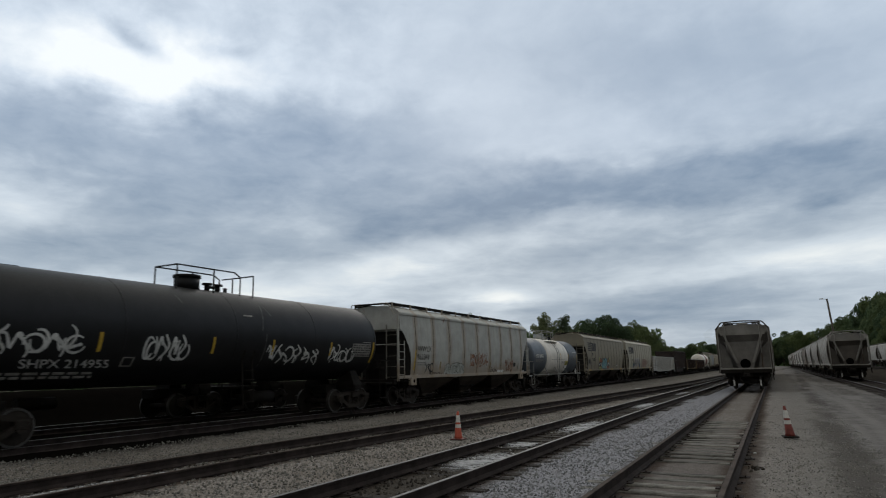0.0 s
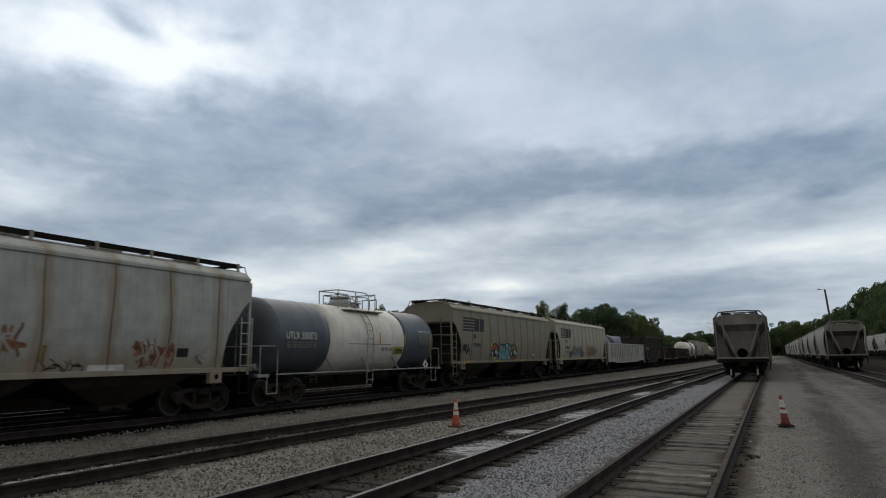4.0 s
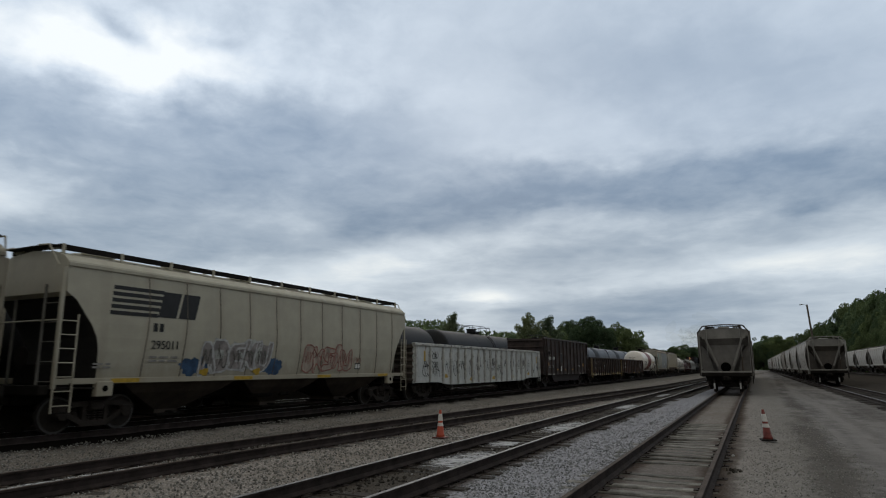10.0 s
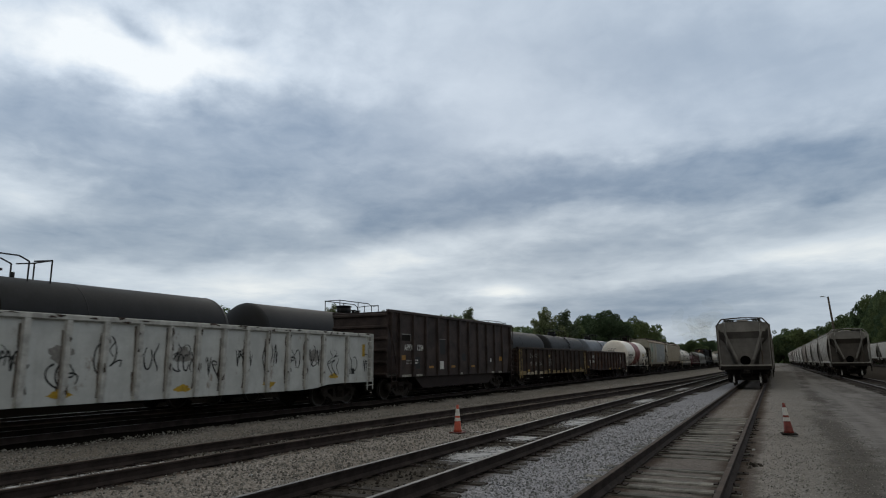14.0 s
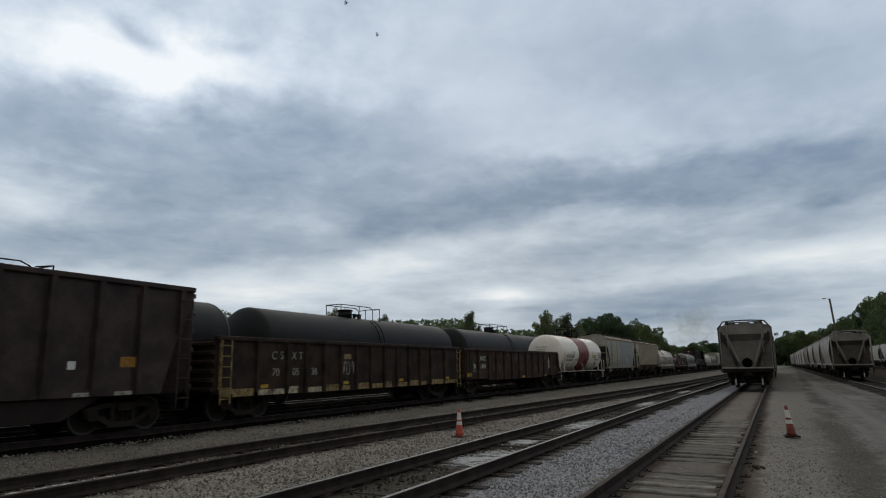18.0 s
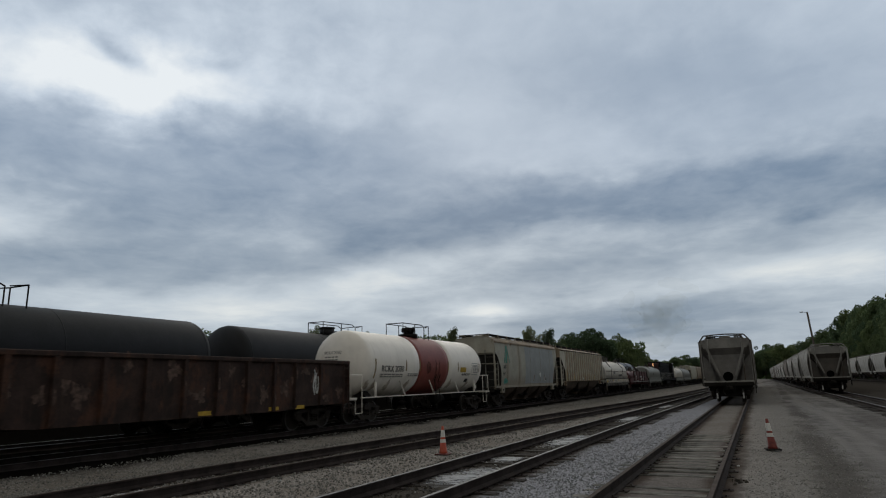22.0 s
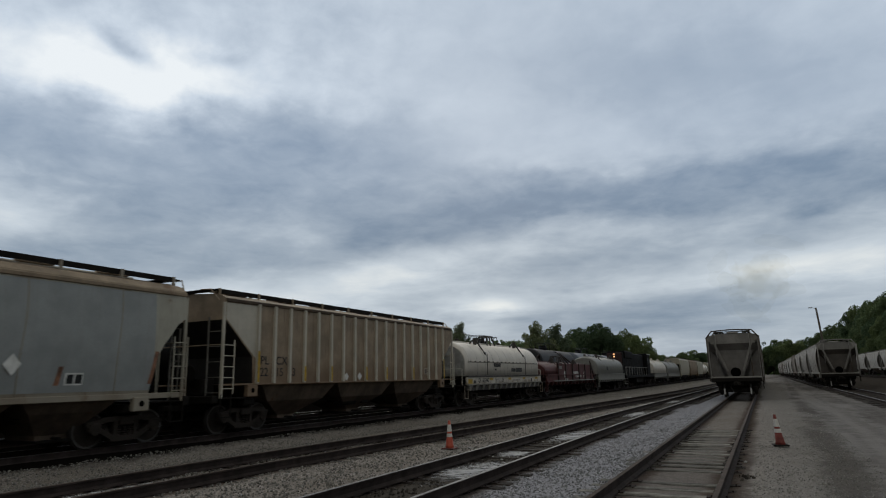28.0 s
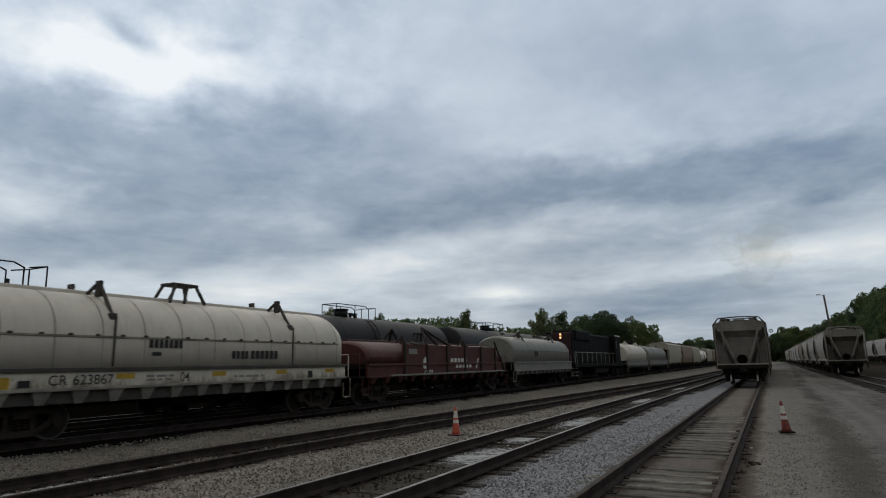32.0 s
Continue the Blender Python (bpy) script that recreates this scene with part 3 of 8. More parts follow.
def tag_strokes(rng, w, h, n):
    """Looping strokes of a sprayed tag, in (along, up) metres."""
    out = []
    for i in range(n):
        cx = w * (i + 0.5) / n
        kind = rng.randrange(4)
        ph, tw = rng.uniform(0, 6.28), rng.choice((-1, 1))
        pts = []
        for k in range(15):
            a = k / 14
            if kind == 0:
                pts.append((cx + 0.5 * w / n * math.cos(ph + tw * 5.2 * a), h * (0.5 + 0.42 * math.sin(ph + tw * 5.2 * a))))
            elif kind == 1:
                pts.append((cx + w / n * (0.9 * a - 0.45), h * (0.15 + 0.8 * abs(math.sin(ph + 4.2 * a)))))
            elif kind == 2:
                pts.append((cx + 0.25 * w / n * math.sin(7 * a + ph), h * (1.05 * a)))
            else:
                pts.append((cx + w / n * (0.6 * a - 0.3) + 0.12 * math.sin(9 * a), h * (0.9 - 0.8 * a + 0.25 * math.sin(6.5 * a + ph))))
        out.append(pts)
    return out


def graffiti(parent, surf, y, z, w, h, n, seed, mat="spraywhite", thick=0.035, name="graffiti"):
    """Sprayed strokes that follow the side surf(z) of a car."""
    rng = random.Random(seed)
    bm = B()
    for pts in tag_strokes(rng, w, h, n):
        prev = None
        for i, (a, b) in enumerate(pts):
            a2, b2 = pts[min(i + 1, len(pts) - 1)]
            a0, b0 = pts[max(i - 1, 0)]
            d = Vector((a2 - a0, b2 - b0))
            d = d.normalized() if d.length > 1e-6 else Vector((1, 0))
            th = thick * (0.7 + 0.6 * math.sin(3.1 * i / len(pts)))
            ring = [bm.verts.new((surf(z + b + s * d.x * th) + 0.007, y + a - s * d.y * th, z + b + s * d.x * th)) for s in (-1, 1)]
            if prev:
                bm.faces.new((prev[0], ring[0], ring[1], prev[1]))
            prev = ring
    return part(name, bm, mat, parent)


BLOCKS = (
    ((0, 0), (0.25, 1), (0.75, 1), (1, 0), (0.7, 0), (0.6, 0.3), (0.4, 0.3), (0.3, 0)),
    ((0, 0), (0, 1), (0.3, 1), (0.3, 0.62), (0.65, 1), (1, 1), (0.6, 0.52), (1, 0), (0.65, 0), (0.3, 0.4), (0.3, 0)),
    ((0, 0), (0, 1), (1, 1), (1, 0.72), (0.4, 0.7), (0.9, 0.6), (0.9, 0.4), (0.4, 0.3), (1, 0.28), (1, 0)),
    ((0, 0), (0.05, 0.3), (0.6, 0.3), (0, 0.5), (0, 1), (1, 1), (0.95, 0.72), (0.4, 0.7), (1, 0.5), (1, 0)),
    ((0, 0), (0, 1), (0.6, 1), (1, 0.75), (0.75, 0.5), (1, 0.25), (0.6, 0)),
    ((0, 0.2), (0, 1), (0.3, 1), (0.35, 0.3), (0.65, 0.3), (0.7, 1), (1, 1), (1, 0.2), (0.7, 0), (0.3, 0)),
)


def piece(parent, surf, y, z, w, h, shapes, seed, fill, line, thick):
    """A row of sprayed block forms, filled and outlined, that lean and overlap a little."""
    r = random.Random(seed)
    step = w / len(shapes)
    for i, kind in enumerate(shapes):
        lean, up, big = r.uniform(-0.12, 0.16), r.uniform(-0.06, 0.08) * h, r.uniform(0.92, 1.12)
        pts = [(y + step * (i + a * 1.22 - 0.1) + lean * b * h + r.uniform(-0.08, 0.08), z + up + b * h * big + r.uniform(-0.09, 0.09)) for a, b in BLOCKS[kind]]
        round_ = []
        for (a0, b0), (a1, b1) in zip(pts, pts[1:] + pts[:1]):
            round_ += [(a0 + (a1 - a0) * t, b0 + (b1 - b0) * t) for t in (0.16, 0.5, 0.84)]
        off = 0.014 + 0.003 * (i % 2)
        bm = B()
        bm.faces.new([bm.verts.new((surf(b) + off, a, b)) for a, b in round_])
        bmesh.ops.triangulate(bm, faces=bm.faces[:])
        form = part("graffiti", bm, fill, parent)
        bm = B()
        ring = []
        n = len(round_)
        for j, (a, b) in enumerate(round_):
            d = Vector((round_[(j + 1) % n][0] - round_[j - 1][0], round_[(j + 1) % n][1] - round_[j - 1][1])).normalized()
            th = thick * (0.75 + 0.5 * abs(math.sin(j * 1.3 + seed)))
            ring.append([bm.verts.new((surf(b + q * d.x * th) + off + 0.004, a - q * d.y * th, b + q * d.x * th)) for q in (-1, 1)])
        for p, q in zip(ring, ring[1:] + ring[:1]):
            bm.faces.new((p[0], q[0], q[1], p[1]))
        part("outline", bm, line, form)
        graffiti(form, lambda q: surf(q) + off, y + step * (i + 0.15), z + 0.15 * h, step * 0.7, h * 0.7, 2, seed * 9 + i, "fadedink" if line != "sprayred" else "sprayred", thick * 0.6, "inner_stroke")


def blob(parent, surf, y, z, w, h, seed, mat, name="graffiti", off=0.005, spiky=0.25):
    """A filled sprayed patch with an uneven edge."""
    rng = random.Random(seed)
    bm = B()
    n, rows = 28, 5
    ph = [rng.uniform(0, 6.28) for _ in range(4)]
    edge = [1 + spiky * (0.5 * math.sin(3 * a + ph[0]) + 0.35 * math.sin(7 * a + ph[1]) + 0.3 * math.sin(12 * a + ph[2])) for a in (2 * math.pi * i / n for i in range(n))]
    c = bm.verts.new((surf(z) + off, y, z))
    prev = None
    for r in range(1, rows + 1):
        ring = []
        for i in range(n):
            a = 2 * math.pi * i / n
            f = r / rows * edge[i]
            zz = z + 0.5 * h * f * math.sin(a)
            ring.append(bm.verts.new((surf(zz) + off, y + 0.5 * w * f * math.cos(a), zz)))
        for i in range(n):
            j = (i + 1) % n
            if prev:
                bm.faces.new((prev[i], ring[i], ring[j], prev[j]))
            else:
                bm.faces.new((c, ring[i], ring[j]))
        prev = ring
    return part(name, bm, mat, parent)

# ---- ground and tracks ----
TRACK_X = {"service": 0.0, "second": -3.72, "third": -8.55, "main": -15.18, "siding": -19.9, "east": 7.45, "bank": 20.0}
BANK_Z = 0.25


def bend(track, y):
    """How far a track leaves its straight line at y."""
    if track == "third":
        return 0.062 * max(0.0, y - 11.0) if y < 60 else 0.062 * 49 + 0.02 * (y - 60)
    if track == "second":
        return 0.0 if y < 24 else 0.016 * (y - 24)
    return 0.0


def ground_z(x, y):
    z = -0.225
    for xc, half, drop in ((-15.18, 1.9, 0.02), (-19.9, 1.9, 0.02)):
        z += 0.06 * smooth01(1.6 - abs(x - xc) / half)
    z += -0.12 * smooth01(1 - abs(x + 11.9) / 1.3)
    z += 0.05 * smooth01((x - 0.9) / 0.8) * smooth01((5.0 - x) / 2)
    # bank to the east that carries the upper track, then the wooded slope
    z += (BANK_Z + 0.02) * smooth01((x - 9.2) / 2.2)
    z += 30 * smooth01((x - 24 - 0.02 * y) / 70.0) * smooth01((y + 60) / 120)
    # low bank added behind the siding to close the bright gap under the train
    z += 1.3 * smooth01((-x - 22.6) / 2.0)
    z += 0.008 * smooth01((0.72 - abs(x)) / 0.06) + 0.03 * smooth01((abs(x) - 0.82) / 0.1) * smooth01((1.8 - abs(x)) / 0.3)
    # wooded rise to the west and the far hills
    z += 9 * smooth01((-x - 45) / 60.0) + 38 * smooth01((-x - 180) / 260.0)
    z += 8 * smooth01((y - 420) / 380.0) * smooth01(abs(x + 10) / 60)
    z += 8 * smooth01((y - 800) / 700.0)
    return z


def axis(near, step, far, grow):
    v, out, d = 0.0, [0.0], step
    while v < far:
        if v > near:
            d *= grow
        v += d
        out.append(v)
    return out


def make_ground():
    ys = [-v for v in axis(10, 1.5, 1500, 1.35)[:0:-1]] + axis(60, 0.5, 3500, 1.16)
    xs = [-v for v in axis(24, 0.25, 3000, 1.2)[:0:-1]] + axis(14, 0.25, 3000, 1.2)
    rng = random.Random(3)
    verts = []
    for y in ys:
        for x in xs:
            n = 0.035 * noise.noise((x * 0.9, y * 0.7, 0)) + 0.012 * noise.noise((x * 3, y * 3, 2)) if abs(x) < 30 and abs(y) < 80 else 0.0
            verts.append((x, y, ground_z(x, y) + n))
    nx = len(xs)
    faces = [(j * nx + i, j * nx + i + 1, (j + 1) * nx + i + 1, (j + 1) * nx + i) for j in range(len(ys) - 1) for i in range(nx - 1)]
    me = bpy.data.meshes.new("ground")
    me.from_pydata(verts, [], faces)
    me.polygons.foreach_set("use_smooth", [True] * len(faces))
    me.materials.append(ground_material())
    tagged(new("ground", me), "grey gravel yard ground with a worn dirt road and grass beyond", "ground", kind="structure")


def ground_material():
    m = bpy.data.materials.new("yard_ground")
    m.use_nodes = True
    k = Nodes(m.node_tree)
    b = k.n["Principled BSDF"]
    geo = k.n.new("ShaderNodeNewGeometry").outputs["Position"]
    sep = k.n.new("ShaderNodeSeparateXYZ")
    k.l.new(geo, sep.inputs[0])
    x, y, z = sep.outputs
    wob = k.math("MULTIPLY", k.math("SUBTRACT", k.noise(geo, 0.5, 5, 0.65), 0.5), 1.6)
    xw = k.math("ADD", x, wob)
    v = k.n.new("ShaderNodeTexVoronoi")
    k.put(v.inputs["Vector"], geo)
    v.inputs["Scale"].default_value = 27
    wn = k.n.new("ShaderNodeTexWhiteNoise")
    k.l.new(v.outputs["Color"], wn.inputs["Vector"])
    stone = k.ramp(wn.outputs[0], (0, (0.125, 0.115, 0.095)), (0.4, (0.18, 0.168, 0.14)), (0.8, (0.24, 0.224, 0.188)), (1, (0.33, 0.31, 0.27)))
    stone = k.mix(k.math("MULTIPLY", k.step(v.outputs["Distance"], 0.3, 0.85), 0.38), stone, (0.055, 0.05, 0.044))
    big = k.noise(geo, 0.35, 6, 0.65)
    mid = k.noise(geo, 2.6, 6, 0.7)
    brown = k.mix(k.math("MULTIPLY", k.step(big, 0.42, 0.62), 0.55), stone, (0.14, 0.125, 0.10))
    # fresh blue-grey stone between the two near tracks
    blue = k.ramp(wn.outputs[0], (0, (0.175, 0.18, 0.182)), (0.5, (0.225, 0.23, 0.232)), (1, (0.32, 0.325, 0.322)))
    blue = k.mix(k.math("MULTIPLY", k.step(v.outputs["Distance"], 0.3, 0.8), 0.27), blue, (0.08, 0.084, 0.088))
    mask = k.math("MULTIPLY", k.step(xw, -3.3, -2.7), k.math("SUBTRACT", 1.0, k.step(xw, -1.0, -0.4)))
    col = k.mix(k.math("MULTIPLY", mask, 0.9), brown, blue)
    # packed dirt road east of the service track
    dirt = k.mix(k.step(mid, 0.35, 0.7), (0.112, 0.106, 0.096), (0.222, 0.212, 0.194))
    dirt = k.mix(k.math("MULTIPLY", k.step(k.noise(k.mapping(geo, (1, 0.07, 1), (0, 0, 0), (0, 0, -0.12)), 0.8, 6, 0.65), 0.40, 0.62), 0.8), dirt, (0.235, 0.223, 0.20))
    road = k.math("MULTIPLY", k.step(xw, 2.0, 3.1), k.math("SUBTRACT", 1.0, k.step(xw, 8.6, 9.6)))
    col = k.mix(k.math("MULTIPLY", road, 0.85), col, dirt)
    shoulder = k.math("MULTIPLY", k.step(xw, 0.7, 1.0), k.math("SUBTRACT", 1.0, k.step(xw, 2.2, 3.0)))
    col = k.mix(k.math("MULTIPLY", shoulder, 0.55), col, k.mix(mid, (0.14, 0.132, 0.115), (0.30, 0.285, 0.25)))
    xr = k.math("ADD", x, k.math("MULTIPLY", k.math("SUBTRACT", k.noise(k.mapping(geo, (0.2, 0.12, 1)), 1.0, 3, 0.5), 0.5), 0.9))
    ruts = None
    for x0, half, lean, amp in ((2.25, 0.34, 0.02, 0.62), (5.2, 0.6, 0.0, 0.4), (3.9, 0.2, 0.012, 0.25), (1.0, 0.16, 0.0, 0.5)):
        off = k.math("ABSOLUTE", k.math("SUBTRACT", k.math("SUBTRACT", xr, x0), k.math("MULTIPLY", y, lean)))
        band = k.math("MULTIPLY", k.math("SUBTRACT", 1.0, k.step(k.math("MULTIPLY_ADD", k.math("SUBTRACT", mid, 0.5), 0.8, off), half * 0.4, half * 1.5)), amp)
        band = k.math("MULTIPLY", band, k.step(k.noise(k.mapping(geo, (0.6, 0.25, 1), (x0, 0, 0)), 0.9, 4, 0.6), 0.36, 0.58))
        ruts = band if ruts is None else k.math("MAXIMUM", ruts, band)
    col = k.mix(ruts, col, (0.068, 0.061, 0.052))
    between = k.math("SUBTRACT", 1.0, k.step(k.math("ABSOLUTE", x), 0.62, 0.78))
    between = k.math("MULTIPLY", between, k.math("SUBTRACT", 0.75, k.math("MULTIPLY", k.step(y, 19.0, 24.0), 0.5)))
    col = k.mix(between, col, k.mix(mid, (0.07, 0.064, 0.056), (0.165, 0.152, 0.134)))
    # oily black strip under the running line, shade below the cars painted into it
    rusty = None
    for xr in (-8.55 - 0.76, -8.55 + 0.76, -3.72 - 0.76, -3.72 + 0.76, -0.7535, 0.7535):
        off = k.math("SUBTRACT", x, xr)
        if xr < -5:
            off = k.math("SUBTRACT", off, k.math("MULTIPLY", k.math("MAXIMUM", k.math("SUBTRACT", y, 11.0), 0.0), 0.062))
        near = k.math("SUBTRACT", 1.0, k.step(k.math("ABSOLUTE", k.math("MULTIPLY_ADD", k.math("SUBTRACT", mid, 0.5), 0.5, off)), 0.10, 0.42))
        rusty = near if rusty is None else k.math("MAXIMUM", rusty, near)
    col = k.mix(k.math("MULTIPLY", rusty, 0.8), col, (0.05, 0.037, 0.028))
    # tone by place: west gravel lifted near, lowered far off and past x = -10
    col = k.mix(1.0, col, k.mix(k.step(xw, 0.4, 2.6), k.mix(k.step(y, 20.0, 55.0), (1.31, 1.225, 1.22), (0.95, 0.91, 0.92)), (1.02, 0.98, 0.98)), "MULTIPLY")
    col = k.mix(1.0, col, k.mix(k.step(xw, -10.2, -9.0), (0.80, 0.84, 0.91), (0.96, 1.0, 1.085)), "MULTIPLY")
    bed = k.math("SUBTRACT", 1.0, k.step(k.math("ABSOLUTE", k.math("ADD", x, 3.72)), 0.78, 1.0))
    col = k.mix(k.math("MULTIPLY", bed, 0.8), col, k.mix(mid, (0.02, 0.018, 0.016), (0.06, 0.053, 0.045)))
    # near-black out to the back bank: oil, with the shade under the train added
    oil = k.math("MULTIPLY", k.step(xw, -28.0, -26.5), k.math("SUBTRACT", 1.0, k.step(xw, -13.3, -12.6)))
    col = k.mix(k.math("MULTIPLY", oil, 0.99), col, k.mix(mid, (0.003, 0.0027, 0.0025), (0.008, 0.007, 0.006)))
    oil2 = k.math("MULTIPLY", k.step(xw, 5.6, 7.0), k.math("SUBTRACT", 1.0, k.step(xw, 22.5, 23.5)))
    col = k.mix(k.math("MULTIPLY", oil2, 0.85), col, (0.035, 0.03, 0.026))
    # grass and brush outside the yard
    grass = k.mix(k.noise(geo, 0.8, 6, 0.7), (0.014, 0.024, 0.01), (0.035, 0.055, 0.02))
    wild = k.math("MAXIMUM", k.step(xw, 22.5, 24.5), k.math("SUBTRACT", 1.0, k.step(xw, -29.0, -26.5)))
    wild = k.math("MAXIMUM", wild, k.step(y, 380.0, 430.0))
    col = k.mix(wild, col, grass)
    k.put(b.inputs["Base Color"], col)
    b.inputs["Roughness"].default_value = 0.92
    b.inputs["Specular IOR Level"].default_value = 0.0
    bp = k.n.new("ShaderNodeBump")
    bp.inputs["Strength"].default_value, bp.inputs["Distance"].default_value = 0.8, 0.03
    k.put(bp.inputs["Height"], k.math("SUBTRACT", k.math("MULTIPLY", mid, 0.6), v.outputs["Distance"]))
    k.l.new(bp.outputs[0], b.inputs["Normal"])
    return m


RAIL_PROFILE = [(-0.07, -0.185), (0.07, -0.185), (0.07, -0.17), (0.012, -0.13), (0.012, -0.045), (0.036, -0.035), (0.036, -0.004),
                (-0.036, -0.004), (-0.036, -0.035), (-0.012, -0.045), (-0.012, -0.13), (-0.07, -0.17)]


def make_track(key, y0, y1, z=0.0, tie="tie", tie_to=60.0, step=0.53, rng=None, label="", head="railtop", skip=(0, 0), rise=0.0, east_end=1.3):
    track = thing("railway_track", label or "rusty railway track with wooden ties set in ballast", "track", "yard tracks")
    tagged(track, kind="structure")
    xc = TRACK_X[key]
    ys = [y0 + i * 4.0 for i in range(int((y1 - y0) / 4) + 2)]
    for s in (-0.7535, 0.7535):
        bm = B()
        loft(bm, [[(xc + bend(key, y) + s + a, y, z + b) for a, b in RAIL_PROFILE] for y in ys])
        rail = part("rail", fix(bm), "rail", track)
        bm = B()
        loft(bm, [[(xc + bend(key, y) + s + a, y, z + b) for a, b in ((-0.034, -0.004), (0.034, -0.004), (0.028, 0.0), (-0.028, 0.0))] for y in ys])
        part("rail_head", fix(bm), head, rail, "worn steel running surface")
    bm = B()
    bbox(bm, -1.3, east_end, -0.115, 0.115, -0.18, 0, 0.018)
    tie_mesh = mesh("tie", bm)
    plate_bm = B()
    for s in (-0.7535, 0.7535):
        box(plate_bm, s - 0.17, s + 0.17, -0.09, 0.09, 0.0, 0.014)
        for a in (-0.1, 0.1):
            box(plate_bm, s + a - 0.012, s + a + 0.012, -0.05, -0.02, 0.01, 0.035)
    plate_mesh = mesh("tie_plate", plate_bm)
    plate_mesh.materials.append(M["rail"])
    y = max(y0, -4.0)
    while y < min(tie_to, y1):
        if skip[0] < y < skip[1]:
            y += step
            continue
        t = part_of("tie", tie_mesh, tie, track, m=pose(xc + bend(key, y) + rng.uniform(-0.07, 0.07), y, z - 0.196 + rise + rng.uniform(-0.02, 0.004) - (0.05 if rise > 0 and y > 22 else 0.0), rng.uniform(-0.6, 0.6), rng.uniform(-0.3, 0.3), rng.uniform(-1.5, 1.5)))
        if y < 24:
            part_of("tie_plate", plate_mesh, None, t)
        y += step + rng.uniform(-0.05, 0.05)
    if tie_to < y1:
        bm = B()
        while y < min(y1, 150):
            box(bm, xc + bend(key, y) - 1.3, xc + bend(key, y) + 1.3, y - 0.115, y + 0.115, z - 0.3, z - 0.19)
            y += step
        part("tie_row", bm, tie, track)
    return track


make_ground()
rng = random.Random(11)
make_track("service", -6, 260, 0.0, "tie", 62, rng=rng, label="rusty siding track with grey weathered ties sunk in gravel", head="rustrail", skip=(11.5, 12.9), rise=0.004, east_end=0.93)
make_track("second", -6, 300, 0.0, "tiedark", 40, rng=rng, rise=-0.009, east_end=1.16, label="rusty track with oil-stained ties and spilled white powder")
make_track("third", -6, 330, -0.02, "tiedark", 36, rng=rng, label="rusty little-used track sunk in brown ballast", head="rustrail")
make_track("main", -30, 520, 0.0, "under", 40, rng=rng, label="running line on dark ballast, blackened by oil and painted shade", head="shinyrail")
make_track("siding", -30, 400, 0.0, "under", 30, rng=rng, label="siding track behind the running line", head="shinyrail")
make_track("east", 14, 300, 0.0, "tiedark", 66, rng=rng, label="track under the parked hopper row")
make_track("bank", 70, 300, BANK_Z + 0.2, "tiedark", 70, rng=rng, label="upper track on the dark bank")

# ---- rolling stock: y runs along the car, +x is the side towards the yard, z is up from the rail ----
R_WHEEL = 0.4572
SHARED = {}


